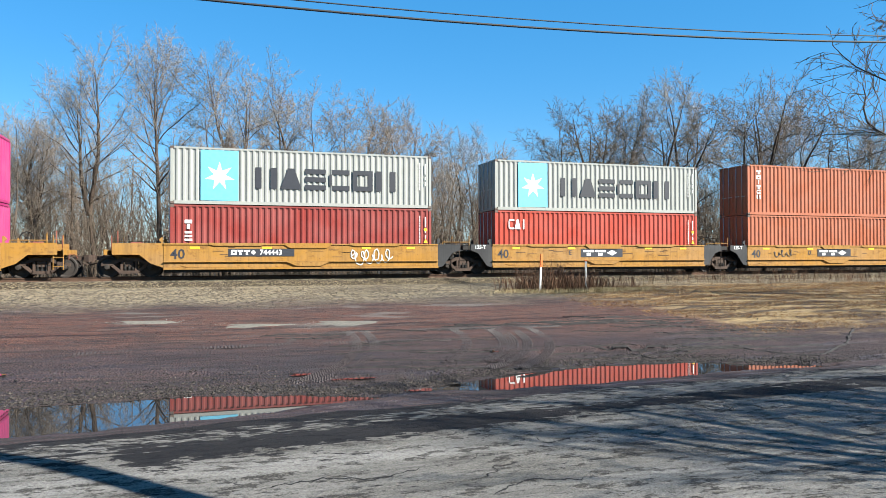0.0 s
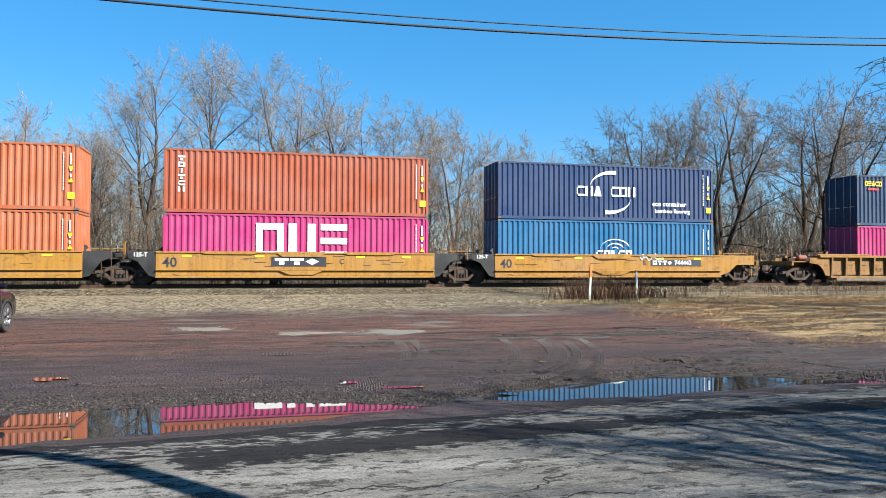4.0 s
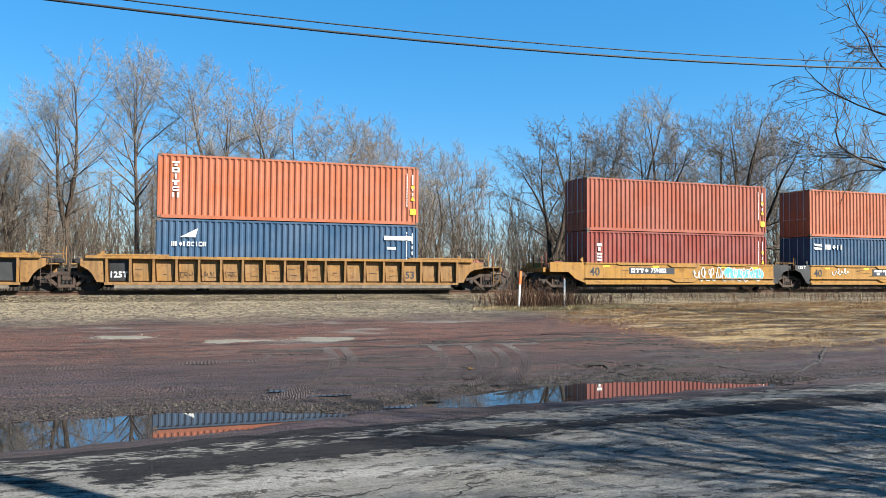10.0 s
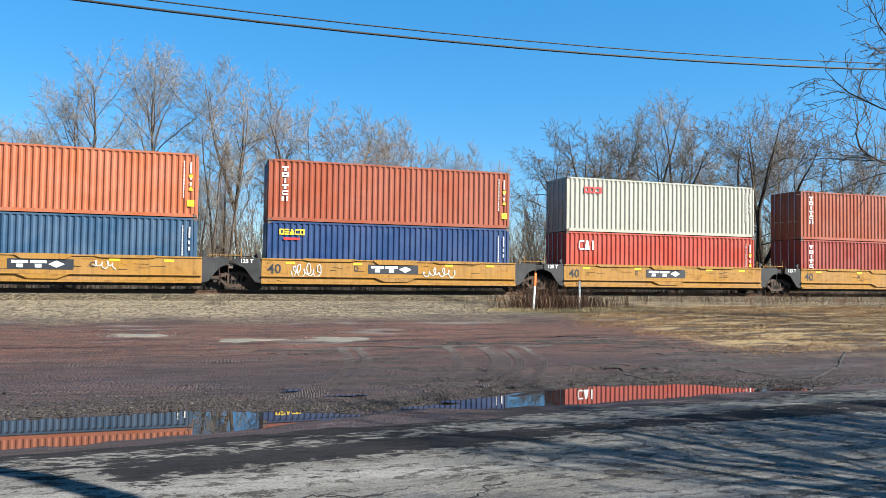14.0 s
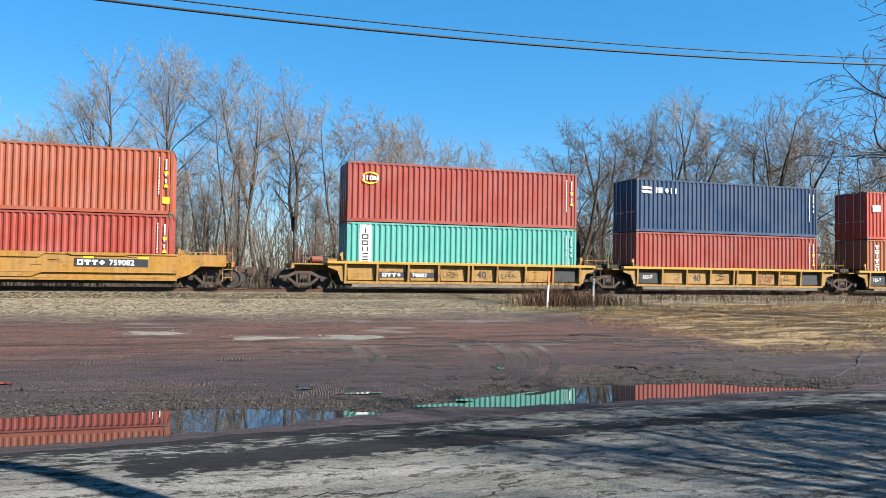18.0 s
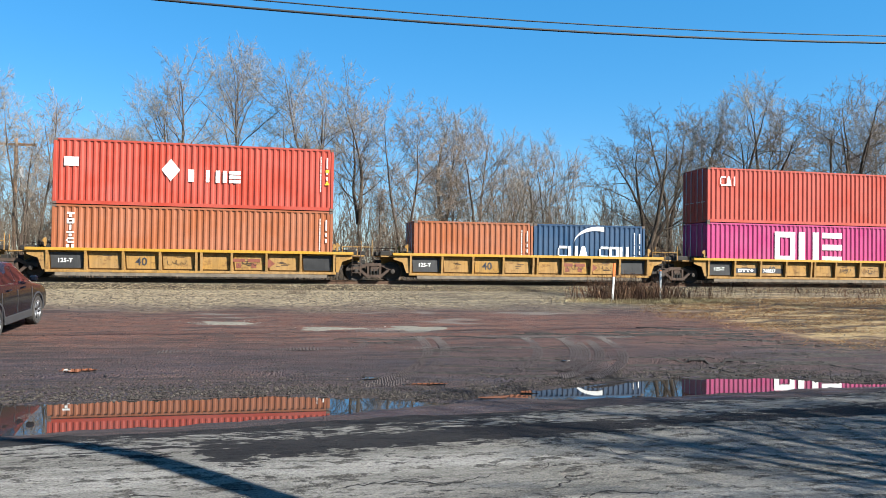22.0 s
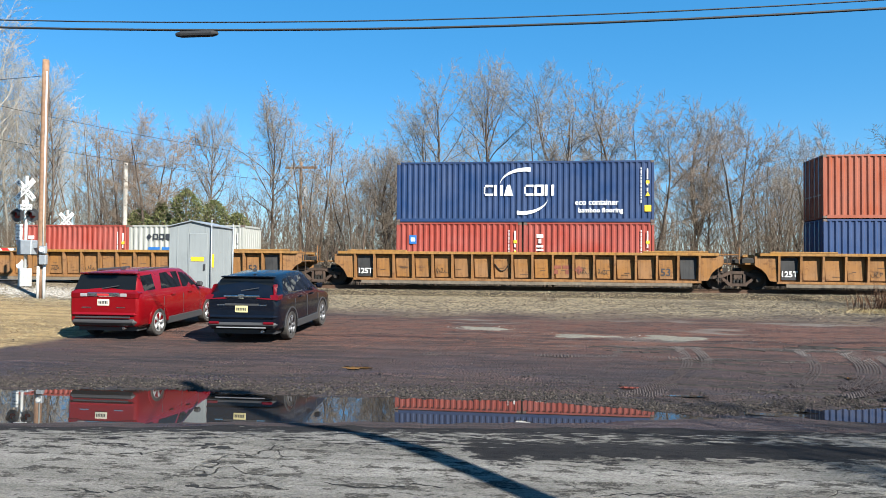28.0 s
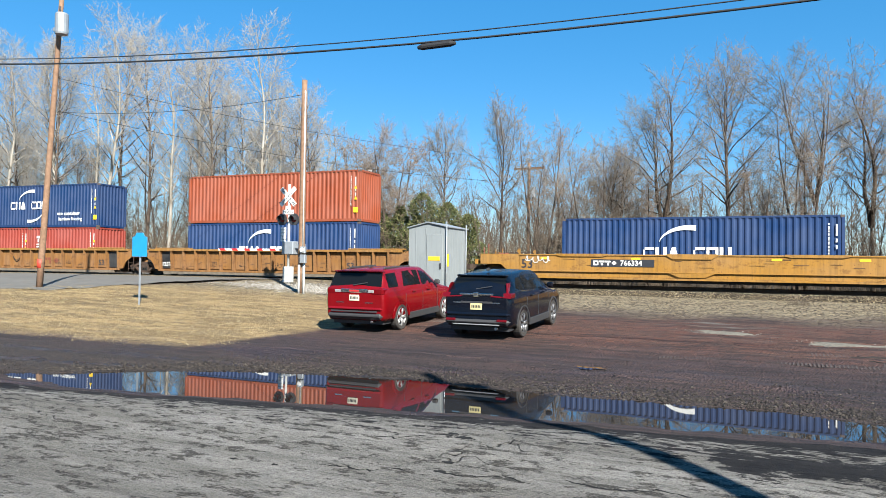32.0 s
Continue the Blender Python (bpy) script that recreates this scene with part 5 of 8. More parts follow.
def smooth_car(s, half, left, right, number, letter, size_text, trailing, owner=True, unit="125-T"):
    """A flat-sided articulated well unit; half: half the length of its yellow side."""
    car = tagged(new("well_car"), f"flat-sided yellow {size_text}-foot railway well car with black ends" if not (left and right) else f"flat-sided yellow {size_text}-foot railway well car", "rail car", "well cars of the train")
    for sy in (-1, 1):
        f = pose(0, sy * 1.42, 0, 0, 0, 0 if sy < 0 else 180)
        for nm, q in (("side_wall", (-half, half, -0.06, 0.06, 0.42, 1.44)), ("top_flange", (-half, half, -0.10, 0.06, 1.442, 1.51)), ("bottom_flange", (-half, half, -0.14, 0.1, 0.33, 0.418)), ("side_strip", (-half, half, -0.15, -0.058, 0.66, 0.695))):
            piece(nm, ("smooth" + nm, half), lambda: boxes(q, bevel=0.006), M_YELLOW, car, f)
        for i, q in enumerate(([(-half + 1.0, 0.43), (-half + 1.5, 0.43), (-half + 1.25, 0.52), (-half + 0.7, 0.52)], [(half - 1.5, 0.43), (half - 1.0, 0.43), (half - 0.7, 0.52), (half - 1.25, 0.52)], [(-0.55, 0.47), (0.55, 0.47), (1.0, 0.658), (-1.0, 0.658)])):
            piece("stiffener", ("gusset", half, i), lambda: bmesh_of(prism, q, -0.14 if i == 2 else -0.085, -0.058), M_YELLOW, car, f)
        for i, (x0, x1, z0) in enumerate(((-half + 1.9, -half + 4.4, 1.40), (-1.1, 1.1, 1.30), (half - 4.4, half - 1.9, 1.40))):
            piece("stiffener", ("lip", half, i), lambda: bmesh_of(prism, [(x0 + 0.25, z0), (x1 - 0.25, z0), (x1, 1.46), (x1, 1.535), (x0, 1.535), (x0, 1.46)], -0.115, -0.058), M_YELLOW, car, f)
    piece("well_floor", ("wellfloor", half), lambda: boxes((-half, half, -1.3, 1.3, 0.2, 0.345)), M_GRIME, car)
    for sx, coupled in ((-1, left), (1, right)):
        col = M_YELLOW if coupled else M_BLACKP
        m = end_gear(car, half, sx, col, 2.5 if coupled else 1.5, coupled)
        if coupled:
            pts = [(0.0, 0.42), (0.0, 1.51), (2.1, 1.51), (2.1, 1.0), (1.0, 1.0), (0.55, 0.62)]
        else:
            pts = [(0.0, 0.35), (0.0, 1.50), (1.15, 1.50), (1.15, 1.22), (0.75, 1.05), (0.28, 0.42)]
        for sy in (-1, 1):
            piece("end_plate", ("endplate", coupled), lambda: bmesh_of(prism, pts, -0.05, 0.05), col, car, m @ pose(0, sy * 1.41 * sx, 0))
    # markings
    y = -1.488
    if owner:
        part("emblem", boxes((-1.55, 0.95, -0.004, 0, 0.86, 1.3)), M_INK, car, "black plate", pose(0.2, y, 0))
        emblem(car, "ttd", -1.2, 0.93, 0.62, 0.3, M_WHITE, 0.33, 0.12, y=y - 0.006, label="white plain marks")
    if number:
        nx = (-3.6 if half < 7 else -4.6) if left else 2.2
        part("number_plate", boxes((nx, nx + 2.95, -0.004, 0, 0.92, 1.27)), M_INK, car, "black number plate", pose(0, y, 0))
        emblem(car, "ottd", nx + 0.12, 0.99, 0.24, 0.22, M_WHITE, 0.3, 0.2, y=y - 0.006)
        words(car, number, nx + 1.38, 0.99, 0.34, M_WHITE, y - 0.006)
    words(car, size_text, -half + 0.28 if half < 7 else -half + 0.1, 0.82, 0.62, M_INK, y)
    words(car, letter, -half + 4.3 if letter not in "BC" else half - 4.6, 0.98, 0.33, M_INK, y)
    rng = random.Random(number + letter + size_text)
    part("stencil", boxes(*[(x, x + rng.uniform(0.25, 0.7), -0.003, 0, z, z + 0.02) for x, z in [(rng.uniform(-half + 1, half - 1.5), rng.uniform(0.85, 1.35)) for _ in range(14)]]), M_TRUCK, car, "small unreadable stencils", pose(0, y, 0))["kind"] = "stuff"
    part("reflector", boxes(*[(x, x + 0.42, -0.003, 0, 1.27, 1.36) for x in (-half + 1.1, -half * 0.33, half * 0.4, half - 1.6)]), M_YMARK, car, "yellow reflective strips", pose(0, y - 0.001, 0))["kind"] = "stuff"
    if not left:
        words(car, unit, -half - 0.95, 1.28, 0.25, M_WHITE, y + 0.02)
    if trailing:
        trailing(car, half, y)
    for sx, coupled in ((-1, left), (1, right)):
        if coupled:
            truck(car, sx * (half + 1.45))
        elif sx > 0:
            truck(car, half + 1.45)
    return place_car(car, s)


def place_car(car, s):
    car.location = (s, TRACK_Y, RAIL_Z)
    MOVERS.append((car, s, TRACK_Y, RAIL_Z))
    return car


def ribbed_car(s, half, left, right, number, size_text, low, owner, black_left, black_right, paint, unit="125T", tall=1.56):
    """A well unit with open bays between its ribs. low: the shallower kind with a bright yellow top rail."""
    car = tagged(new("well_car"), f"ochre ribbed {size_text}-foot railway well car with a " + ("bright yellow" if low else "worn yellow") + " top rail", "rail car", "well cars of the train")
    top = 1.36 if low else tall
    n = 8 if low else 17
    for sy in (-1, 1):
        f = pose(0, sy * 1.42, 0, 0, 0, 0 if sy < 0 else 180)
        piece("side_wall", ("ribwall", half, top), lambda: boxes((-half, half, 0.13, 0.18, 0.4, top - 0.1)), paint, car, f)
        piece("top_rail", ("ribtop", half, top), lambda: boxes((-half - (0.8 if low else 0.75), half + (0.8 if low else 0.75), -0.13, 0.14, top - 0.13, top), bevel=0.01), M_BRIGHT if low else M_OLDRAIL, car, f)
        piece("lower_chord", ("ribchord", half, low), lambda: boxes((-half, half, -0.06, 0.14, 0.29, 0.40), bevel=0.008), paint, car, f)
        piece("sill", ("ribsill", half), lambda: boxes((-half + 0.4, half - 0.4, -0.05, 0.05, 0.14, 0.285)), M_DUST, car, f)
        for i in range(n + 1):
            x = -half + 0.08 + (2 * half - 0.16) * i / n
            piece("rib", ("rib", top), lambda: bmesh_of(prism, [(-0.06, 0.40), (0.135, 0.40), (0.135, top - 0.13), (-0.12, top - 0.13)], -0.05, 0.05, "yz"), paint, car, f @ pose(x, 0, 0))
        if low:
            piece("rib", ("rib", top), lambda: None, paint, car, f @ pose(0.22, 0, 0))
        for i in range(n):
            x = -half + 0.08 + (2 * half - 0.16) * (i + 0.5) / n
            w = (2 * half - 0.16) / n / 2 - 0.085
            black = sy < 0 and ((i == 0 and black_left) or (i == n - 1 and black_right))
            piece("bay_panel", ("bay", top, round(w, 3)), lambda: bmesh_of(prism, [(-w + 0.06, 0.47), (w - 0.06, 0.47), (w, top - 0.2), (-w, top - 0.2)], 0.07, 0.135), M_BLACKP if black else paint, car, f @ pose(x, 0, 0))
    piece("well_floor", ("wellfloor", half), lambda: boxes((-half, half, -1.3, 1.3, 0.2, 0.345)), M_GRIME, car)
    for sx, coupled in ((-1, left), (1, right)):
        m = end_gear(car, half, sx, paint, 2.5 if coupled else 1.5, coupled)
        if low:
            pts = [(0.0, 0.4), (0.0, top - 0.14), (0.75, top - 0.14), (0.75, 1.05), (0.3, 0.9), (0.12, 0.4)]
        else:
            pts = [(0.0, 0.4), (0.0, top - 0.14), (1.35 if coupled else 0.95, top - 0.14), (1.35 if coupled else 0.95, 1.12), (0.86, 1.06), (0.66, 0.95), (0.48, 0.76), (0.3, 0.42)]
        for sy in (-1, 1):
            piece("end_plate", ("ribplate", top, coupled), lambda: bmesh_of(prism, pts, -0.04, 0.04), paint, car, m @ pose(0, sy * 1.40 * sx, 0))
        if not low:
            piece("deck_ledge", ("ledge", half, top, coupled), lambda: boxes((-2.6, 0.9 if coupled else 0.3, -0.1, 0.1, top + 0.004, top + 0.075), bevel=0.01), M_OLDRAIL, car, m @ pose(0, -1.40 * sx, 0))
    y = -1.356
    bay = (2 * half - 0.16) / n
    def bx(i):
        return -half + 0.08 + bay * i + bay / 2
    if low:
        words(car, "40", bx(2 if black_left else 4) - 0.28, 0.62, 0.5, M_INK, y)
        if black_left:
            words(car, "125-T", bx(0) - 0.4, 0.72, 0.26, M_WHITE, y)
        if number:
            i = 1
            for i2 in (i, i + 1):
                part("number_plate", boxes((bx(i2) - 0.65, bx(i2) + 0.65, -0.004, 0, 0.6, 0.86)), M_INK, car, "black number plate", pose(0, y + 0.002, 0))
            emblem(car, "ottd", bx(i) - 0.5, 0.65, 0.2, 0.17, M_WHITE, 0.3, 0.2, y=y - 0.004)
            words(car, number, bx(i + 1) - 0.55, 0.64, 0.25, M_WHITE, y - 0.004)
        if owner:
            emblem(car, "ttd", bx(5) - 0.75, 0.56, 0.56, 0.42, M_OXIDE, 0.3, 0.2, y=y)
    else:
        words(car, "53", bx(n - 2 if black_right else n - 3) - 0.3, 0.62, 0.48, M_INK, y)
        if black_left:
            words(car, unit, bx(0) - 0.38, 0.62, 0.36, M_WHITE, y)
        if owner:
            emblem(car, "ttd", bx(10) - 0.55, 0.66, 0.46, 0.4, M_OXIDE, 0.3, 0.15, y=y)
    rng = random.Random(number + size_text + str(s))
    plain = (0, 2, 4, n - 1) if low else (0, n - 3, n - 2, n - 1)
    part("stencil", boxes(*[(x, x + rng.uniform(0.15, 0.4), -0.003, 0, z, z + 0.022) for x, z in [(bx(rng.choice([q for q in range(n) if q not in plain])) + rng.uniform(-0.35, 0.0), rng.uniform(0.6, 1.05)) for _ in range(18)]]), M_TRUCK, car, "small unreadable stencils", pose(0, y, 0))["kind"] = "stuff"
    bm = bmesh.new()
    for i in rng.sample((3, 5, 6) if low else range(3, n - 4), 2 if low else 3):
        spray(bm, rng, bx(i) - bay * 0.3, 0.62, bay * 0.5, 0.28, 12, 0.013)
    part("graffiti", bm, M_WHEEL, car, "thin dark scrawl in the bays", pose(0, y - 0.004, 0))["kind"] = "stuff"
    if s == 317.0:
        part("emblem", bmesh_of(prism, [(bx(2) + 0.34 * math.cos(a), 0.82 + (0.36 if i % 6 == 3 else 0.17) * math.sin(a)) for i, a in enumerate([2 * math.pi * q / 12 for q in range(12)])], -0.004, 0), M_SPRAY_W, car, "pale sprayed oval", pose(0, y - 0.003, 0))
    if s == 336.92:
        links = [(bx(7) - 0.36 + 0.72 * q / 14, 1.12 - 0.34 * math.sin(math.pi * q / 14)) for q in range(15)]
        for (ax, az), (cx2, cz) in zip(links, links[1:]):
            part("chain_link", bmesh_of(tube, (ax, 0, az), (cx2, 0, cz), 0.024, n=6), M_GRIME, car, "", pose(0, y - 0.03, 0))
    for sx, coupled in ((-1, left), (1, right)):
        if coupled or sx > 0:
            truck(car, sx * (half + (1.7 if not low else 1.85)))
    return place_car(car, s)


def spray(bm, rng, x, z, w, h, n, thick):
    """Loose scrawl: short strokes chained along a line."""
    px, pz, turn = x, z + h / 2, rng.uniform(0, 6)
    n *= 3
    for i in range(n):
        turn += rng.uniform(0.35, 1.0)
        reach = h * (0.3 + 0.2 * math.sin(i * 0.37 + w))
        qx = x + w * (i + 1) / n + reach * 0.5 * math.cos(turn)
        qz = z + h / 2 + reach * math.sin(turn) + rng.uniform(-0.04, 0.04) * h
        d = Vector((qx - px, qz - pz))
        if d.length > 1e-3:
            o = Vector((-d.y, d.x)).normalized() * thick / 2
            prism(bm, [(px + o.x, pz + o.y), (px - o.x, pz - o.y), (qx - o.x, qz - o.y), (qx + o.x, qz + o.y)], -0.004 - i * 1e-4, -i * 1e-4)
        px, pz = qx, qz


def graffiti(*spots):
    """Spots: x from the middle, z, width, height, strokes, thickness, material."""
    def draw(car, half, y):
        rng = random.Random(str(spots))
        for x, z, w, h, n, th, mat in spots:
            if th > 0.1:
                for i in range(9):
                    r = h * rng.uniform(0.24, 0.4)
                    cx, cz = x + w * (i + 0.5) / 9, z + h / 2 + rng.uniform(-0.12, 0.12) * h
                    for grow_by, m2, dy in ((0.03, M_SPRAY_W, 0.002), (0.0, mat, 0.006)):
                        pts = [(cx + (r + grow_by) * math.cos(a) * 1.15, cz + (r + grow_by) * math.sin(a)) for a in [2 * math.pi * q / 14 for q in range(14)]]
                        part("graffiti", bmesh_of(prism, pts, -0.002, 0), m2, car, "", pose(0, y - dy - i * 0.0002, 0))
            bm = bmesh.new()
            spray(bm, rng, x, z, w, h, n, min(th, 0.05))
            part("graffiti", bm, M_SPRAY_W if th > 0.1 else mat, car, "sprayed scrawl", pose(0, y - 0.012, 0))["kind"] = "stuff"
    return draw


HS, HL, HR, HLW = 6.35, 8.2, 8.15, 6.25
smooth_car(-14.8, HS, False, True, "744440", "B", "40", None, False)
smooth_car(4.26, HS, True, False, "744443", "A", "40", graffiti((2.0, 0.5, 2.0, 0.8, 26, 0.07, M_SPRAY_W)), False)
smooth_car(19.85, HS, False, False, "", "E", "40", None)
smooth_car(35.48, HS, False, False, "", "D", "40", graffiti((-4.4, 0.8, 1.2, 0.5, 14, 0.04, M_INK)))
smooth_car(51.18, HS, False, False, "", "C", "40", None)
smooth_car(66.95, HS, False, True, "744443", "B", "40", graffiti((1.6, 1.22, 1.3, 0.4, 16, 0.05, M_SPRAY_W)), False)
ribbed_car(88.47, HR, True, False, "785580", "53", False, False, False, True, M_OCHRE)
ribbed_car(108.11, HR, False, False, "", "53", False, True, True, True, M_OCHRE)
ribbed_car(127.64, HR, False, True, "", "53", False, False, True, False, M_OCHRE)
smooth_car(149.40, HS, True, False, "759082", "A", "40", graffiti((0.8, 0.5, 2.0, 0.85, 28, 0.07, M_SPRAY_W), (2.95, 0.5, 2.4, 0.85, 30, 0.16, M_SPRAY_T)), False)
smooth_car(164.92, HS, False, False, "", "C", "40", graffiti((-4.6, 0.9, 1.3, 0.45, 16, 0.04, M_SPRAY_W), (1.9, 0.9, 0.9, 0.4, 12, 0.04, M_SPRAY_W)), True, "125 T")
smooth_car(180.22, HS, False, False, "", "D", "40", graffiti((-5.0, 0.6, 1.4, 0.7, 20, 0.04, M_SPRAY_W), (1.5, 0.7, 1.6, 0.5, 20, 0.04, M_SPRAY_W)), True, "125 T")
smooth_car(195.70, HS, False, False, "", "E", "40", None, True, "125 T")
smooth_car(211.28, HS, False, True, "759082", "A", "40", None, False, "125 T")
ribbed_car(231.33, HLW, True, False, "748827", "40", True, False, False, True, M_SAND)
ribbed_car(247.11, HLW, False, False, "", "40", True, True, True, True, M_SAND)
ribbed_car(263.03, HLW, False, False, "", "40", True, True, True, True, M_SAND)
ribbed_car(279.00, HLW, False, False, "", "40", True, True, True, True, M_SAND)
ribbed_car(294.83, HLW, False, True, "748827", "40", True, False, True, False, M_SAND)
ribbed_car(317.00, HR, True, False, "785580", "53", False, False, False, True, M_BROWN, tall=1.68)
ribbed_car(336.92, HR, False, False, "", "53", False, True, True, True, M_BROWN, tall=1.68)
ribbed_car(356.52, HR, False, True, "785381", "53", False, False, True, False, M_BROWN, tall=1.68)
smooth_car(380.30, HL, True, True, "766334", "A", "53", graffiti((-7.9, 1.05, 1.3, 0.4, 14, 0.04, M_SPRAY_W)), False)

# ---- trees ----
def bark(name, a, b, scale=3.0):
    k = Nodes(name)
    v = k.coord((1, 1, 0.3), k.random())
    col = k.mix(k.ramp(k.noise(v, scale, 6, 0.7), (0.35, 0.0), (0.65, 1.0)), a, b)
    k.bump(k.noise(v, scale * 5, 4), 0.5, 0.03)
    return k.done(col, 0.95, 0, 0.15)


M_BARK = bark("grey_brown_bark", lin(156, 138, 124), lin(92, 78, 68))
M_BARKD = bark("dark_brown_bark", lin(128, 112, 98), lin(70, 58, 50))
M_BARKW = bark("pale_sycamore_bark", lin(236, 230, 218), lin(176, 164, 146), 1.2)
M_TWIGP = simple("pale_grey_twigs", lin(228, 218, 202), 0.95, 0, 0.3, 0.5, 0)
M_TWIG = simple("grey_brown_twigs", lin(188, 174, 158), 0.95, 0, 0.35, 0.5, 0)
M_BRUSH = simple("brown_brush_stems", lin(140, 122, 102), 0.95, 0, 0.4, 0.5, 0)
M_TWIGR = simple("russet_twigs", lin(186, 164, 144), 0.95, 0, 0.35, 0.5, 0)
M_TWIGD = simple("dark_twigs", lin(146, 130, 112), 0.95, 0, 0.35, 0.5, 0)


class Wood:
    """Collects tapered limbs as slim prisms."""

    def __init__(self):
        self.v, self.f = [], []

    def limb(self, p, q, r0, r1, n):
        d = q - p
        if d.length < 1e-4:
            return
        d = d.normalized()
        u = d.orthogonal().normalized()
        w = d.cross(u)
        b = len(self.v)
        for c, r in ((p, r0), (q, r1)):
            for i in range(n):
                a = 2 * math.pi * i / n
                self.v.append(tuple(c + (u * math.cos(a) + w * math.sin(a)) * r))
        for i in range(n):
            j = (i + 1) % n
            self.f.append((b + i, b + j, b + n + j, b + n + i))

    def spike(self, p, q, r):
        d = q - p
        u = d.orthogonal().normalized() * r
        w = d.cross(u).normalized() * r
        b = len(self.v)
        self.v += [tuple(p + u), tuple(p - u * 0.5 + w * 0.87), tuple(p - u * 0.5 - w * 0.87), tuple(q)]
        self.f += [(b, b + 1, b + 3), (b + 1, b + 2, b + 3), (b + 2, b, b + 3)]

    def mesh(self, name):
        me = bpy.data.meshes.new(name)
        me.from_pydata(self.v, [], self.f)
        me.shade_smooth()
        return me


def wander(rng, d, amount, lift=0.0):
    e = d + Vector((rng.gauss(0, amount), rng.gauss(0, amount), rng.gauss(0, amount * 0.7) + lift))
    return e.normalized()


def grow(rng, height, trunk_r, first=0.25, spread=0.6, count=22, branches=11, twigs=4, sub=2, lean=0.03, forks=1, lift=0.05, fine=0.016, crook=0.06, thick=0.5, length=0.5, gnarled=False):
    """A bare tree: the trunk with its limbs, and apart from it the crown of thin branches and twigs."""
    wood, crown = Wood(), Wood()

    def aside(d, angle, turn):
        u = d.orthogonal().normalized()
        w = d.cross(u)
        return (d * math.cos(angle) + (u * math.cos(turn) + w * math.sin(turn)) * math.sin(angle)).normalized()

    def twig(p, d, size):
        if gnarled:
            for _ in range(3):
                d = wander(rng, d, 0.3, lift)
                q = p + d * size * 0.24
                crown.limb(p, q, fine, fine * 0.8, 3)
                a = aside(d, rng.uniform(0.6, 1.2), rng.uniform(0, 6.3))
                crown.spike(p.lerp(q, 0.7), p.lerp(q, 0.7) + a * size * rng.uniform(0.12, 0.3), fine * 0.8)
                p = q
            crown.spike(p, p + wander(rng, d, 0.35, lift) * size * 0.2, fine * 0.8)
            return
        m = p + d * size * 0.55
        q = m + wander(rng, d, 0.18, lift) * size * 0.5
        crown.spike(p, q, fine)
        for _ in range(sub):
            a = p.lerp(q, rng.uniform(0.1, 0.7))
            crown.spike(a, a + wander(rng, aside(d, rng.uniform(0.25, 0.6), rng.uniform(0, 6.3)), 0.08, lift * 2) * size * rng.uniform(0.4, 0.75), fine * 0.85)

    def branch(p, d, size, r):
        n = 4
        for i in range(n):
            d = wander(rng, d, crook * 1.2, lift)
            q = p + d * (size / n)
            crown.limb(p, q, max(r * (1 - i * 0.2), fine), max(r * (0.8 - i * 0.2), fine * 0.8), 3)
            k = twigs / n
            for _ in range(int(k) + (rng.random() < k % 1)):
                u = (i + rng.random()) / n
                twig(p.lerp(q, rng.random()), aside(d, rng.uniform(0.5, 1.1) if gnarled else rng.uniform(0.25, 0.6), rng.uniform(0, 6.3)), max(height * 0.045, size * (0.85 - 0.45 * u)) * rng.uniform(0.6, 1.2))
            p = q
        twig(p, d, max(height * 0.04, size * 0.35))

    def limb(p, d, size, r, kids):
        n = 8
        turn = rng.uniform(0, 6.3)
        for i in range(n):
            d = wander(rng, d, crook, lift * 0.8)
            q = p + d * (size / n)
            wood.limb(p, q, r * (1 - i / n * 0.8), r * (1 - (i + 1) / n * 0.8), 4)
            k = kids / (n - 1) if i > 0 else 0
            for _ in range(int(k) + (rng.random() < k % 1)):
                u = (i + rng.random()) / n
                turn += 2.4
                branch(p.lerp(q, rng.random()), aside(d, rng.uniform(0.4, 0.75), turn), size * (0.58 - 0.30 * u) * rng.uniform(0.7, 1.15), max(r * 0.45 * (1 - u * 0.6), fine * 1.1))
            p = q
        branch(p, d, size * 0.22, fine * 1.3)

    for k in range(forks):
        out = 0.0 if forks == 1 else 0.22
        d = Vector((rng.gauss(0, lean) + out * math.cos(k * 2.2 + 0.5), rng.gauss(0, lean) + out * math.sin(k * 2.2 + 0.5), 1)).normalized()
        p, segs = Vector((0.12 * k, 0.05 * k, -0.3)), 14
        h = height * (1 if k == 0 else rng.uniform(0.78, 0.97))
        r = trunk_r / (1 + 0.3 * (forks - 1))
        line = [(p.copy(), r * 1.15, d)]
        for i in range(segs):
            d = wander(rng, d, 0.045 + crook * 0.15, 0.05)
            p = p + d * (h * 0.86 / segs)
            line.append((p.copy(), r * (1 - (i + 1) / segs) ** 0.85 + fine, d))
        for a, b in zip(line, line[1:]):
            wood.limb(a[0], b[0], a[1], b[1], 6)
        m = count // forks
        for i in range(m):
            g = (i + rng.random()) / m
            f = first + (0.96 - first) * g ** 0.9
            s = f * segs
            a, b = line[int(s)], line[int(s) + 1]
            size = h * (length * (1 - f) * (0.75 + 0.5 * min(1, g * 4)) + 0.11) * rng.uniform(0.75, 1.1)
            angle = spread * rng.uniform(0.75, 1.25) * (1.1 - 0.35 * g)
            limb(a[0].lerp(b[0], s % 1), aside(a[2], angle, i * 2.4 + rng.uniform(-0.5, 0.5)), size, max(a[1] * thick * rng.uniform(0.7, 1), fine * 1.6), branches * (1.1 - 0.6 * g))
        branch(line[-1][0], d, h * 0.07, fine * 1.3)
    return wood, crown


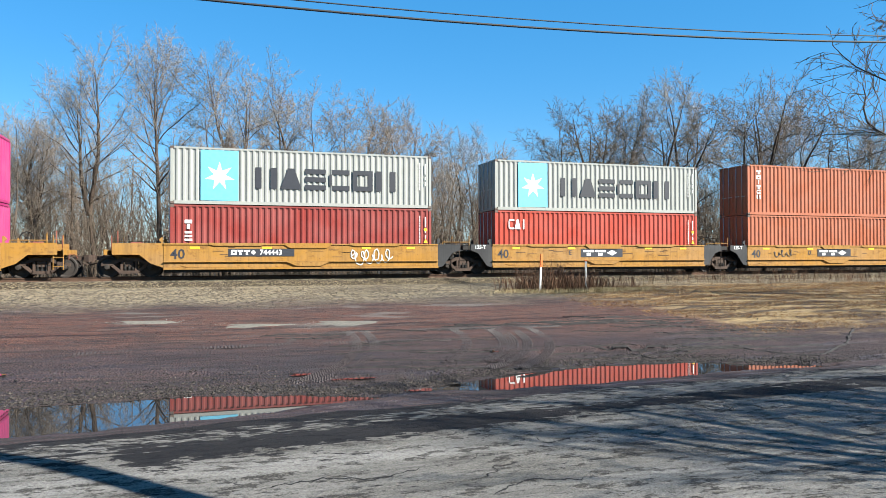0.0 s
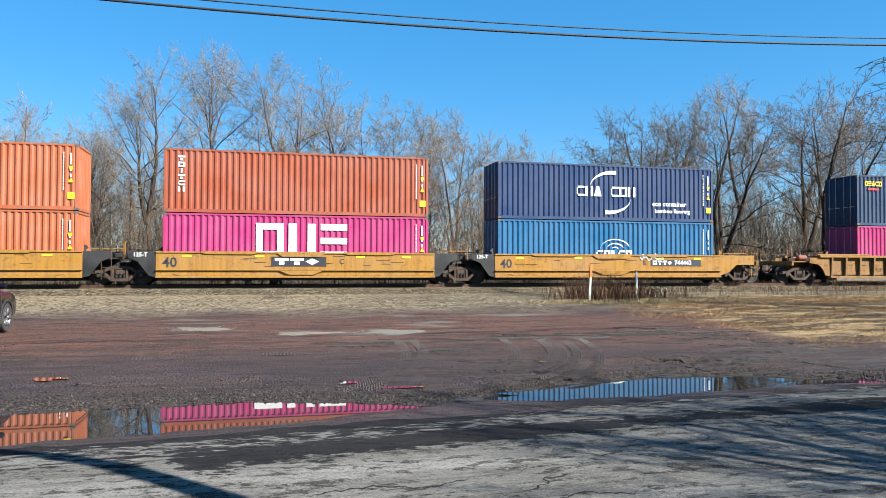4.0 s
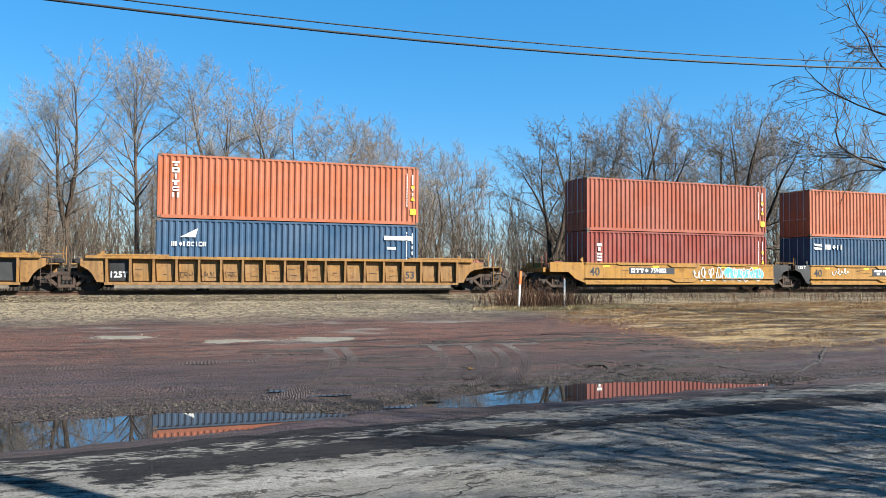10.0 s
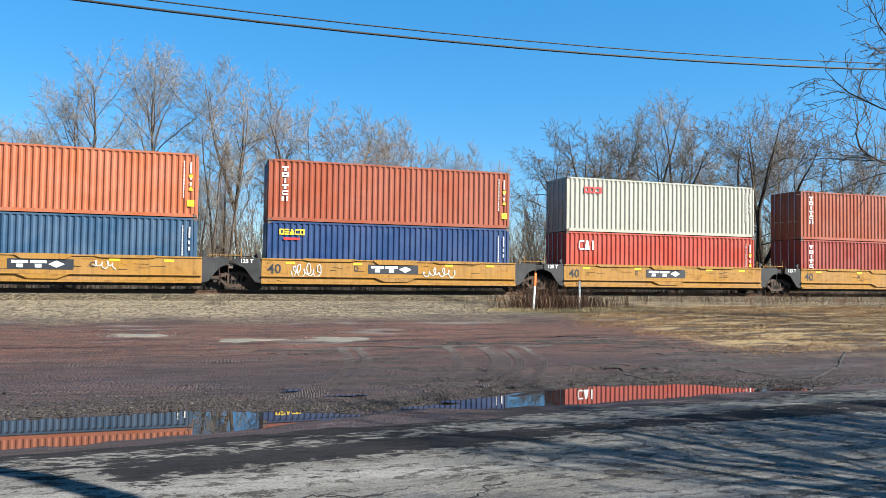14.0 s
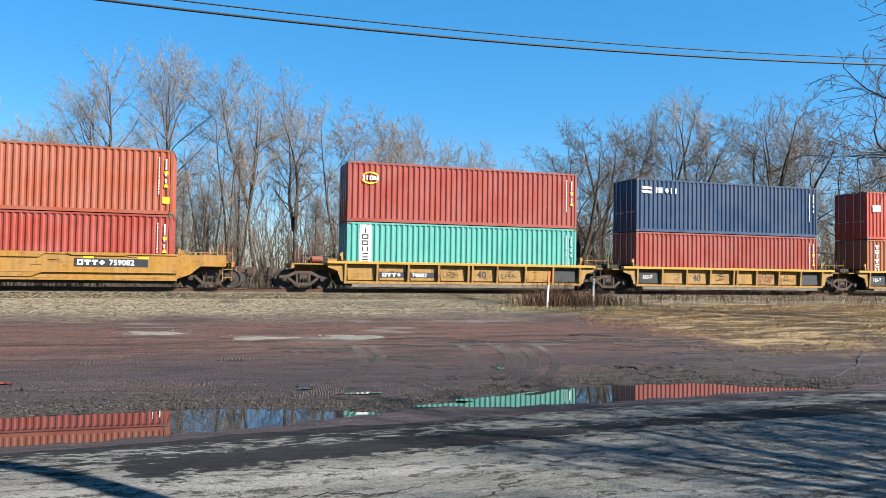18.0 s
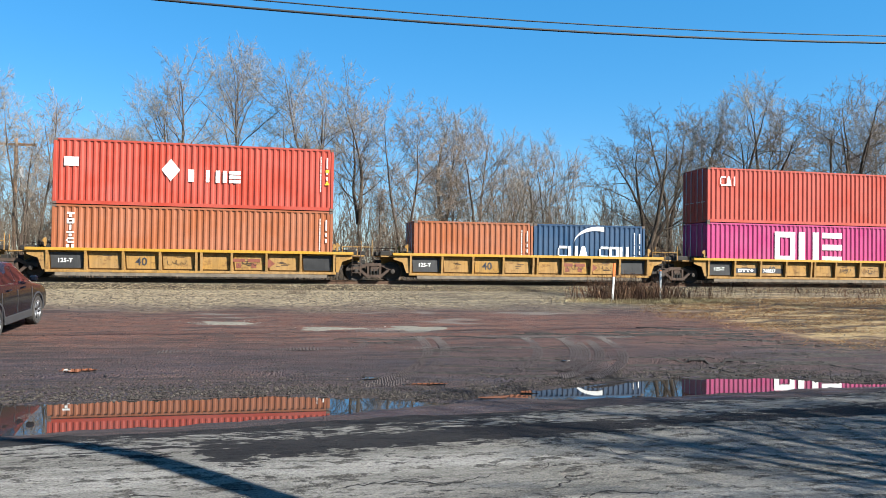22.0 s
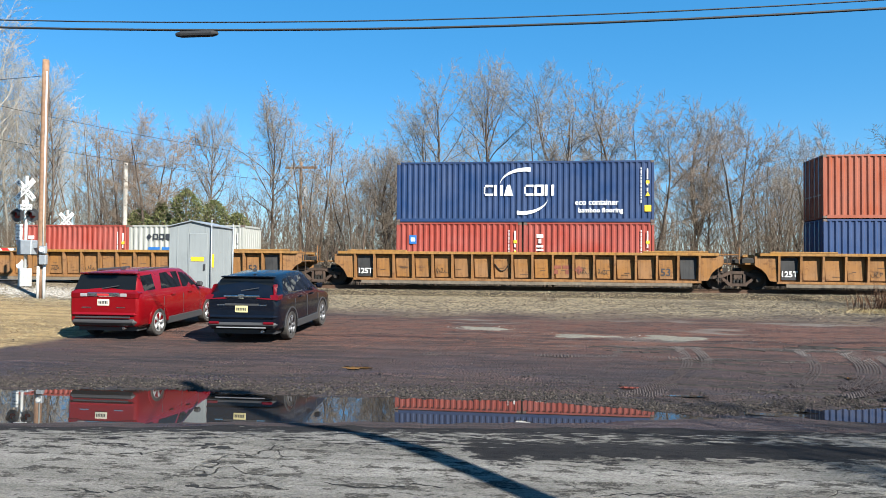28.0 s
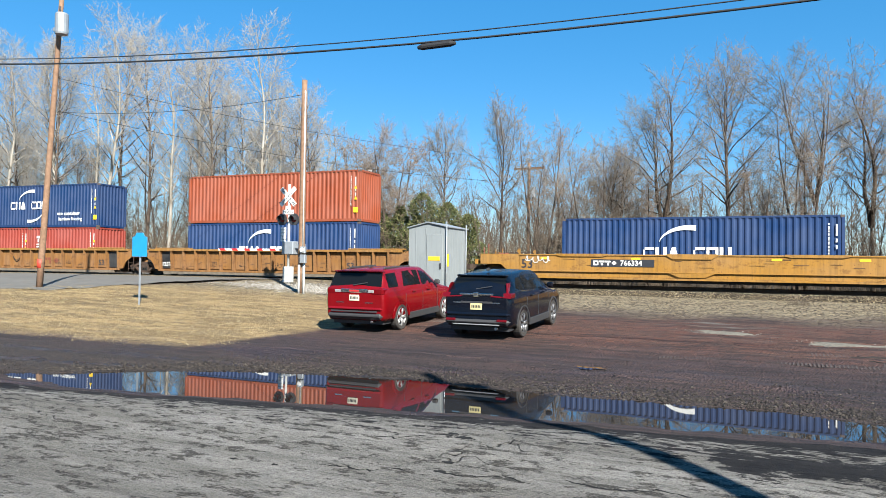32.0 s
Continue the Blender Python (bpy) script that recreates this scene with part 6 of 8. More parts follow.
def aside(d, angle, turn):
    u = d.orthogonal().normalized()
    w = d.cross(u)
    return (d * math.cos(angle) + (u * math.cos(turn) + w * math.sin(turn)) * math.sin(angle)).normalized()


def full_crown(rng, height, trunk_r, first=0.25, width=0.22, spread=1.0, count=24, forks=1, fork_at=0.0, lean=0.012, crook=0.10, lift=0.03, fine=0.0085, dense=1.05):
    """A bare tree in five orders: stem, limbs, boughs, branchlets and twigs; width: the reach of its longest limbs as a share of the height."""
    wood, crown = Wood(), Wood()

    def run(into, p, d, size, r, seg, sides, rise):
        n = max(2, int(size / seg))
        out = [(p, d, 0.0)]
        for i in range(n):
            d = wander(rng, d, crook * (1 if sides > 3 else 2.2), rise)
            q = p + d * (size / n)
            into.limb(p, q, max(r * (1 - 0.75 * i / n), fine), max(r * (1 - 0.75 * (i + 1) / n), fine * 0.9), sides)
            p = q
            out.append((p, d, (i + 1) / n))
        return out

    def along(line, gap, size, start=0.12):
        """Places, directions and shares along a line, about gap apart."""
        n = max(1, int(size * (1 - start) / gap + rng.random()))
        for i in range(n):
            u = start + (1 - start) * (i + rng.random()) / n
            f = u * (len(line) - 1)
            a, b = line[min(int(f), len(line) - 2)], line[min(int(f), len(line) - 2) + 1]
            yield a[0].lerp(b[0], f % 1), b[1], u

    def sprig(p, d, size):
        line = run(crown, p, d, size, fine, 0.15, 3, lift)
        for q, e, u in along(line, 0.07 / dense, size, 0.1):
            crown.spike(q, q + wander(rng, aside(e, rng.uniform(0.6, 1.2), rng.uniform(0, 6.3)), 0.2, lift) * rng.uniform(0.10, 0.24), fine * 0.85)
        crown.spike(line[-1][0], line[-1][0] + wander(rng, line[-1][1], 0.2, lift) * 0.3, fine * 0.9)

    def bough(p, d, size, r):
        line = run(crown, p, d, size, r, 0.3, 3, lift)
        for q, e, u in along(line, 0.155 / dense, size, 0.1):
            sprig(q, aside(e, rng.uniform(0.55, 1.15), rng.uniform(0, 6.3)), rng.uniform(0.25, 0.6) * (1.1 - 0.4 * u))
        sprig(line[-1][0], line[-1][1], 0.45)

    def limb(p, d, size, r):
        line = run(wood, p, d, size, r, 0.4, 4, lift * 1.3)
        for q, e, u in along(line, 0.33 / dense, size, 0.16):
            bough(q, aside(e, rng.uniform(0.45, 0.9), rng.uniform(0, 6.3)), max(0.5, size * (0.46 - 0.28 * u)) * rng.uniform(0.65, 1.2), max(r * 0.42 * (1 - u * 0.6), fine * 1.3))
        bough(line[-1][0], line[-1][1], max(0.6, size * 0.2), fine * 1.5)

    foot, way = Vector((0, 0, -0.3)), Vector((rng.gauss(0, lean), rng.gauss(0, lean), 1)).normalized()
    r = trunk_r
    if fork_at:
        line = run(wood, foot, way, height * fork_at, trunk_r * 1.1, 1.6, 7, 0.25)
        foot, way = line[-1][0], line[-1][1]
        r = trunk_r * 0.72
    for k in range(forks):
        d = aside(way, rng.uniform(0.14, 0.34) if forks > 1 else 0.0, k * 6.283 / forks + rng.uniform(-0.5, 0.5))
        h = height * (1 - fork_at) * (1 if k == 0 else rng.uniform(0.72, 0.97))
        line, n = [(foot.copy(), d, 0.0)], 18
        for i in range(n):
            d = wander(rng, d, 0.02 + crook * 0.22, 0.06)
            line.append((line[-1][0] + d * (h * 0.95 / n), d, (i + 1) / n))
        if forks == 1:                    # the top stands over the foot
            off = line[-1][0] - foot
            line = [(p - Vector((off.x, off.y, 0)) * u * 0.85, e, u) for p, e, u in line]
        for i in range(n):
            wood.limb(line[i][0], line[i + 1][0], r * (1 - i / n) ** 0.9 + fine * 1.5, r * (1 - (i + 1) / n) ** 0.9 + fine * 1.5, 6)
        m = max(5, count // forks)
        low = max(0.03, (first - fork_at) / (1 - fork_at)) if fork_at else first
        for i in range(m):
            g = (i + rng.random()) / m
            f = (low + (0.97 - low) * g) * n
            a, b = line[min(int(f), n - 1)], line[min(int(f), n - 1) + 1]
            size = height * width * math.sin(math.pi * (0.12 + 0.70 * g)) * rng.uniform(0.7, 1.12) / forks ** 0.25
            limb(a[0].lerp(b[0], f % 1), aside(a[1], spread * (1.05 - 0.48 * g) * rng.uniform(0.8, 1.2), i * 2.4 + rng.uniform(-0.6, 0.6)), max(0.7, size), max(r * 0.42 * (1 - g * 0.75), fine * 1.8))
        bough(line[-1][0], line[-1][1], height * 0.06, fine * 1.6)
    return wood, crown


def tree(name, seed, wood_mat, twig_mat, label, **kw):
    rng = random.Random(seed)
    wood, crown = full_crown(rng, **kw)
    t = tagged(new(name), label, "tree", "bare trees behind the track")
    part("trunk", wood.mesh("trunk"), wood_mat, t)
    part("crown", crown.mesh("crown"), twig_mat, t)
    return t


BARE = "leafless grey-brown tree with fine twigs behind the track"
KINDS = [
    (tree("bare_tree", 1, M_BARK, M_TWIG, BARE, height=15, trunk_r=0.17, first=0.36, width=0.30, spread=0.85, count=28), 15),
    (tree("bare_tree", 2, M_BARKD, M_TWIG, BARE, height=13, trunk_r=0.2, first=0.38, width=0.34, spread=1.0, count=36, forks=2, fork_at=0.34, crook=0.13), 13),
    (tree("bare_tree", 3, M_BARKD, M_TWIGD, "leafless dark-barked tree with crooked limbs behind the track", height=13, trunk_r=0.24, first=0.2, width=0.48, spread=1.2, count=27, forks=3, fork_at=0.18, crook=0.17, lift=0.015), 13),
    (tree("bare_tree", 4, M_BARK, M_TWIG, BARE, height=11, trunk_r=0.1, first=0.2, width=0.30, spread=0.9, count=28, forks=4, fork_at=0.02), 11),
    (tree("bare_tree", 5, M_BARK, M_TWIGR, "leafless russet-twigged tree behind the track", height=12, trunk_r=0.15, first=0.22, width=0.40, spread=1.15, count=30, forks=2, fork_at=0.2, dense=1.2), 12),
    (tree("sycamore", 6, M_BARKW, M_TWIGP, "tall leafless sycamore with pale bark behind the crossing", height=20, trunk_r=0.16, first=0.34, width=0.22, spread=0.85, count=30, crook=0.13, dense=0.8), 20),
    (tree("bare_tree", 7, M_BARK, M_TWIGP, BARE, height=18, trunk_r=0.15, first=0.32, width=0.23, spread=0.9, count=30, crook=0.12, dense=0.8), 18),
    (tree("bare_tree", 8, M_BARKD, M_TWIG, BARE, height=15, trunk_r=0.18, first=0.42, width=0.34, spread=0.95, count=28, forks=2, fork_at=0.4, crook=0.11), 15),
]
for t, h in KINDS:
    t.location = (0, -400 - h * 5, 0)

# x, y, height, kind
STAND = [(-6.4, 44, 12.6, 1), (-3.0, 47, 14.5, 0), (-1.2, 52, 11.4, 3), (0.4, 43, 11.9, 3), (2.3, 46, 14.2, 7), (4.8, 50, 13.5, 1), (6.6, 45, 11.4, 4), (11.1, 53, 13.0, 1), (12.7, 48, 11.2, 4), (17.1, 56, 11.4, 3),
         (22.0, 60, 12.1, 4), (21.5, 43, 11.4, 2), (26.9, 47, 13.4, 2), (32.4, 52, 14.2, 1), (30.3, 44, 13.1, 2), (37.1, 50, 15.3, 7), (38.1, 46, 15.4, 2), (37.8, 43, 14.0, 2), (47.6, 51, 15.3, 0), (45.8, 45, 12.7, 2), (55.3, 50, 13.9, 1),
         (-38.0, 48, 17.2, 5), (-31.9, 44, 14.4, 6), (-33.5, 50, 13.5, 5), (-26.9, 45, 11.1, 3), (-28.5, 52, 11.7, 4), (-25.6, 55, 13.4, 0), (-17.9, 47, 12.7, 0), (-15.0, 46, 11.9, 3), (-14.5, 51, 10.9, 4), (-10.9, 44, 9.6, 3), (-11.8, 56, 10.8, 1),
         (-64.0, 43, 22.3, 5), (-63.2, 47, 22.9, 6), (-50.5, 42, 22.5, 5), (-50.1, 46, 22.5, 6), (-48.3, 51, 22.3, 5), (-36.5, 44, 21.0, 5), (-33.8, 47, 15.8, 6), (-32.2, 50, 13.3, 3), (-24.9, 44, 10.7, 4), (-39.8, 46, 15.9, 6), (-58.5, 44, 22.0, 5), (-54.8, 48, 23.5, 6), (-45.2, 43.5, 20.5, 5), (-46.6, 49, 22.5, 5), (-42.4, 45, 18.5, 6), (-56.6, 42.5, 21.0, 6), (-61.5, 50, 23.0, 5), (-37.2, 48.5, 16.5, 5), (-67.5, 46, 22.5, 6)]
rng = random.Random(11)
more = []
for i in range(52):
    x = rng.uniform(-80, 72) if i < 30 else rng.uniform(-82, -26)
    tall = 16 if x < -36 else 9.2
    more.append((x, rng.uniform(44, 62), rng.uniform(0.75, 1.12) * tall, rng.choice((1, 3, 3, 4, 0) if x > -30 else (5, 6, 0, 3))))
for x, y, h, kd in STAND + more:
    t, th = KINDS[kd]
    k = h / th
    o = copy_thing(t, pose(x, y, gz(x, y) - 0.05, rng.uniform(-1.5, 1.5), rng.uniform(-1.5, 1.5), rng.uniform(0, 360)))
    o.scale = (k * rng.uniform(0.9, 1.1), k * rng.uniform(0.9, 1.1), k)


def thicket(name, seed, n, x0, x1, y0, y1, h0, h1, material, label, twigs=5, fine=0.011):
    rng = random.Random(seed)
    w = Wood()
    for _ in range(n):
        x, y = rng.uniform(x0, x1), rng.uniform(y0, y1)
        p = Vector((x, y, gz(x, y) - 0.05))
        h = rng.uniform(h0, h1)
        d = Vector((rng.gauss(0, 0.12), rng.gauss(0, 0.12), 1)).normalized()
        r = fine + h * 0.0028
        for i in range(3):
            q = p + d * (h / 3)
            w.limb(p, q, r * (1 - i * 0.28), r * (1 - (i + 1) * 0.28), 3)
            for _ in range(twigs):
                a = p.lerp(q, rng.random())
                e = wander(rng, d, 0.4, 0.1)
                b = a + e * h * rng.uniform(0.1, 0.28)
                w.spike(a, b, fine * 1.1)
                if rng.random() < 0.6:
                    c = a.lerp(b, 0.6)
                    w.spike(c, c + wander(rng, e, 0.6) * h * rng.uniform(0.06, 0.16), fine * 0.9)
            p, d = q, wander(rng, d, 0.16)
    return tagged(part(name, w.mesh(name), material), label, "woods", kind="stuff")


thicket("undergrowth", 21, 2100, -85, 75, 41, 47, 1.2, 4.4, M_BRUSH, "tangled bare brush along the far side of the track", 7)
thicket("undergrowth", 22, 1500, -80, 70, 42, 54, 3.5, 8.5, M_BRUSH, "russet bare saplings behind the track", 8, 0.009)
thicket("far_woods", 23, 2600, -150, 140, 54, 100, 4, 9.0, M_BRUSH, "hazy bare woods far behind the track", 8, 0.026)



def vine_column(x, y, h, seed):
    """A dead trunk wrapped in a bare climbing vine."""
    rng = random.Random(seed)
    t = tagged(new("vine_covered_trunk"), "slim dead trunk wrapped in a bare russet climbing vine", "tree", "vine-covered trunks behind the track")
    t.location = (x, y, gz(x, y) - 0.05)
    part("trunk", bmesh_of(tube, (0, 0, 0), (0, 0, h * 0.92), 0.09, 0.03, n=6), M_BARKD, t)
    w = Wood()
    for _ in range(900):
        k = rng.random()
        z, a = h * (0.06 + 0.94 * k), rng.uniform(0, 6.28)
        rr = 0.10 + 0.36 * math.sin(math.pi * min(1, 0.15 + 0.8 * k)) * rng.random()
        p = Vector((rr * 0.4 * math.cos(a), rr * 0.4 * math.sin(a), z))
        d = Vector((math.cos(a), math.sin(a), rng.uniform(-0.4, 0.9))).normalized()
        q = p + d * rr
        w.limb(p, q, 0.011, 0.009, 3)
        w.spike(q, q + wander(rng, d, 0.5, 0.1) * rng.uniform(0.15, 0.4), 0.01)
        w.spike(q, q + wander(rng, d, 0.8) * rng.uniform(0.1, 0.3), 0.009)
    part("vine", w.mesh("vine"), M_TWIGR, t, "russet bare vine")


for i, (x, y, h) in enumerate(((-7.2, 43, 6.8), (0.9, 43, 8.4), (-2.1, 43.4, 7.0), (5.4, 44, 6.0))):
    vine_column(x, y, h, 300 + i)

# ---- trees on the near side, which shade the road ----
def near_tree(x, y, seed, **kw):
    rng2 = random.Random(seed)
    wood, crown = grow(rng2, **kw)
    t = tagged(new("roadside_tree"), "large leafless roadside tree with dark crooked branches", "tree", "roadside trees")
    t.location = (x, y, gz(x, y) - 0.05)
    part("trunk", wood.mesh("trunk"), M_BARKD, t)
    part("crown", crown.mesh("crown"), M_TWIGD, t)
    return t


near_tree(12.7, -0.9, 31, height=12, trunk_r=0.26, first=0.25, spread=0.8, count=18, forks=2, fine=0.010, branches=6, twigs=5, crook=0.16)
near_tree(16.8, 0.6, 34, height=13, trunk_r=0.30, first=0.22, spread=0.9, count=18, forks=2, fine=0.010, branches=6, twigs=5, crook=0.16)
near_tree(25.6, 20.0, 38, height=16.5, trunk_r=0.28, first=0.36, spread=1.1, count=30, branches=9, twigs=4, fine=0.013, lift=0.012, crook=0.24, length=0.5, thick=0.4, gnarled=True)
# The next three stand unseen, added to thicken the branch shadows on the road.
near_tree(20.2, -1.4, 35, height=12, trunk_r=0.26, first=0.22, spread=0.9, count=20, forks=2, fine=0.010, branches=8, twigs=6, sub=1, crook=0.16)
near_tree(14.9, -0.7, 41, height=13, trunk_r=0.26, first=0.2, spread=0.9, count=24, forks=2, fine=0.012, branches=6, twigs=4, sub=1, crook=0.16)
near_tree(18.7, -0.3, 42, height=13.5, trunk_r=0.28, first=0.2, spread=0.95, count=24, forks=2, fine=0.012, branches=6, twigs=4, sub=1, crook=0.16)
near_tree(31, 8, 33, height=13, trunk_r=0.28, first=0.25, spread=0.8, count=18, forks=2, fine=0.009, branches=6, twigs=4, sub=1, crook=0.2)
# ---- poles and wires ----
def wooden_pole(x, y, h, r0=0.16, r1=0.11, lean=(0, 0), label="weathered brown wooden utility pole", wood=M_POLE):
    p = tagged(new("utility_pole"), label, "utility pole")
    p.location = (x, y, gz(x, y) - 0.02)
    bm = bmesh.new()
    rings = []
    for i in range(9):
        a = i / 8
        r = r0 + (r1 - r0) * a
        rings.append([bm.verts.new((lean[0] * a + r * math.cos(k * math.pi / 6), lean[1] * a + r * math.sin(k * math.pi / 6), h * a)) for k in range(12)])
    for a, b in zip(rings, rings[1:]):
        for k in range(12):
            bm.faces.new((a[k], a[(k + 1) % 12], b[(k + 1) % 12], b[k])).smooth = True
    bm.faces.new(rings[0][::-1])
    bm.faces.new(rings[-1])
    part("pole", bm, wood, p)
    return p


M_WHITEP = simple("white_conduit", (0.55, 0.55, 0.53, 1), 0.5, 0, 0.15)
pole_a = wooden_pole(-19.35, 26.2, 9.4, 0.15, 0.12, label="weathered wooden pole with white conduit and meter boxes")
part("conduit", bmesh_of(tube, (0.13, -0.1, 1.9), (0.13, -0.1, 8.9), 0.03), M_WHITEP, pole_a)
part("conduit", bmesh_of(tube, (0.22, -0.12, 0), (0.22, -0.12, 1.5), 0.055), M_WHITEP, pole_a)
part("conduit", bmesh_of(tube, (0.02, -0.2, 0), (0.02, -0.2, 1.25), 0.05), M_WHITEP, pole_a)
part("meter_box", boxes((0.1, 0.36, -0.3, -0.14, 1.75, 2.05), bevel=0.02), M_GALV, pole_a)
part("meter_box", boxes((0.1, 0.38, -0.3, -0.14, 1.32, 1.7), bevel=0.02), M_GALV, pole_a)
part("meter", bmesh_of(lathe, [(0, -0.36), (0.09, -0.35), (0.1, -0.3), (0, -0.3)], 12, "y", (0.23, 0, 1.9)), M_WHITEP, pole_a)
pole_b = wooden_pole(-30.6, 22.0, 13.6, 0.145, 0.10, (0.75, 0.2), "tall leaning wooden utility pole with a transformer")
part("transformer", bmesh_of(lathe, [(0, 11.3), (0.26, 11.32), (0.28, 11.4), (0.28, 12.2), (0.24, 12.27), (0, 12.3)], 16, "z", (1.22, -0.15, 0)), M_GALV, pole_b, "grey cylindrical transformer")
part("bracket", boxes((0.5, 0.9, -0.05, 0.08, 11.6, 11.75)), M_GALV, pole_b)
part("bushing", bmesh_of(tube, (1.1, -0.15, 12.28), (1.1, -0.15, 12.6), 0.04), M_PLASTIC, pole_b)
part("marker", bmesh_of(tube, (0.03, 0, 0.9), (0.05, 0, 1.3), 0.149, n=12), simple("red_marker_band", (0.55, 0.05, 0.03, 1)), pole_b, "red marker band")
pole_c = wooden_pole(-16.1, 48.0, 8.8, 0.13, 0.1, label="distant wooden pole with a crossarm and small transformer")
part("crossarm", boxes((-1.1, 1.1, -0.06, 0.06, 8.35, 8.5)), M_POLE, pole_c)
part("transformer", bmesh_of(lathe, [(0, 6.4), (0.2, 6.42), (0.2, 7.1), (0, 7.15)], 10, "z", (0.28, -0.1, 0)), M_GALV, pole_c)
for x in (-1.0, 0, 1.0):
    part("insulator", bmesh_of(tube, (x, 0, 8.5), (x, 0, 8.68), 0.04), M_PLASTIC, pole_c)
wooden_pole(-26.1, 43.3, 8.0, 0.15, 0.13, label="pale weathered pole standing among the trees", wood=simple("pale_grey_pole_wood", (0.34, 0.31, 0.27, 1), 0.9, 0, 0.3, 6, 0.3))
pole_d = wooden_pole(4.6, 2.2, 11.4, 0.17, 0.12)
part("crossarm", boxes((-0.9, 0.9, -0.06, 0.06, 10.6, 10.74)), M_POLE, pole_d)
part("transformer", bmesh_of(lathe, [(0, 9.3), (0.26, 9.32), (0.28, 9.4), (0.28, 10.2), (0.2, 10.28), (0, 10.3)], 16, "z", (0.35, 0.2, 0)), M_GALV, pole_d, "grey cylindrical transformer")
wooden_pole(-46.0, 12.5, 12.6, 0.19, 0.14)
wooden_pole(46.0, 12.5, 12.6, 0.19, 0.14)


def cable(name, pts, r, label, group="overhead wires"):
    bm = bmesh.new()
    rings = []
    for i, p in enumerate(pts):
        a, b = pts[max(i - 1, 0)], pts[min(i + 1, len(pts) - 1)]
        q = (Vector(b) - Vector(a)).to_track_quat("Z", "Y")
        rings.append([bm.verts.new(Vector(p) + q @ Vector((r * math.cos(k * math.pi / 3), r * math.sin(k * math.pi / 3), 0))) for k in range(6)])
    for a, b in zip(rings, rings[1:]):
        for k in range(6):
            bm.faces.new((a[k], a[(k + 1) % 6], b[(k + 1) % 6], b[k])).smooth = True
    return tagged(part(name, bm, M_WIRE), label, "cable", group)


def span(a, b, sag, n=24):
    return [(a[0] + (b[0] - a[0]) * t, a[1] + (b[1] - a[1]) * t, a[2] + (b[2] - a[2]) * t - sag * 4 * t * (1 - t)) for t in [i / n for i in range(n + 1)]]


main = [(x, 12.5, 6.52 + 1.1 * (x / 20.0) ** 2) for x in np.linspace(-46, 46, 60)]
main_wire = cable("overhead_wire", main, 0.021, "thick black overhead cable sagging above the lot")
cable("overhead_wire", [(x, 12.5, 6.665 + 1.09 * (x / 20.0) ** 2) for x in np.linspace(-46, 46, 60)], 0.012, "thin black overhead wire above the lot")
part("splice_case", bmesh_of(lathe, [(0, -0.42), (0.035, -0.4), (0.06, -0.3), (0.06, 0.3), (0.035, 0.4), (0, 0.42)], 10, "x"), M_WIRE, main_wire, "black splice case", pose(-6.38, 12.5, 6.56))
for z, s in ((9.6, 0.5), (8.1, 0.6)):
    cable("overhead_wire", span((-30.25, 22.1, z + 1.0), (-16.1, 48, z), s), 0.012, "thin wire between two wooden poles")
cable("overhead_wire", span((-30.2, 22.1, 9.0), (-19.4, 26.2, 9.35 + gz(-19.4, 26.2) - 0.6), 0.35), 0.012, "thin wire between two wooden poles")

# ---- the signal bungalow ----
bung = tagged(new("signal_bungalow"), "grey sheet-metal railway signal bungalow with a low gable roof", "equipment shed")
bung.location = (-12.83, 26.4, gz(-12.83, 26.4) - 0.05)
M_SHED = painted("grey_shed_paint", lin(182, 190, 192), 0.25, 0.5)
part("wall", boxes((-0.87, 0.87, -0.87, 0.87, 0.15, 3.0)), M_SHED, bung)
part("gable", bmesh_of(prism, [(-0.87, 3.0), (0.87, 3.0), (0.0, 3.19)], -0.87, 0.87), M_SHED, bung)
part("foundation", boxes((-0.8, 0.8, -0.8, 0.8, -0.1, 0.15)), simple("grey_concrete", (0.3, 0.29, 0.27, 1), 0.9), bung)
for sx in (-1, 1):
    bm = bmesh.new()
    prism(bm, [(0, 3.205), (sx * 0.93, 3.0), (sx * 0.93, 3.035), (0, 3.245)], -0.94, 0.94)
    part("roof_sheet", bm, M_GALV, bung)
for x in (-0.55, -0.12, 0.55):
    part("seam", boxes((x - 0.02, x + 0.02, -0.885, -0.87, 0.15, 3.0)), M_SHED, bung)
for y in (-0.5, 0.0, 0.5):
    part("seam", boxes((0.87, 0.885, y - 0.02, y + 0.02, 0.15, 3.0)), M_SHED, bung)
part("door", boxes((-0.08, 0.62, -0.895, -0.872, 0.3, 2.75), bevel=0.008), M_SHED, bung)
part("handle", boxes((0.5, 0.56, -0.93, -0.895, 1.4, 1.62)), M_PLASTIC, bung)
part("label_plate", boxes((0.0, 0.5, -0.905, -0.897, 1.72, 1.88)), M_YMARK, bung, "yellow label plate")
part("label_plate", boxes((0.80, 0.885, -0.885, -0.872, 1.5, 1.98)), M_YMARK, bung, "yellow corner strip")
part("label_plate", boxes((0.872, 0.886, 0.78, 0.86, 1.5, 1.98)), M_YMARK, bung, "yellow corner strip")
part("conduit", bmesh_of(tube, (0.80, -0.93, 0.0), (0.80, -0.93, 3.25), 0.025), M_GALV, bung)
part("conduit", bmesh_of(tube, (0.93, 0.70, 0.0), (0.93, 0.70, 3.2), 0.025), M_GALV, bung)

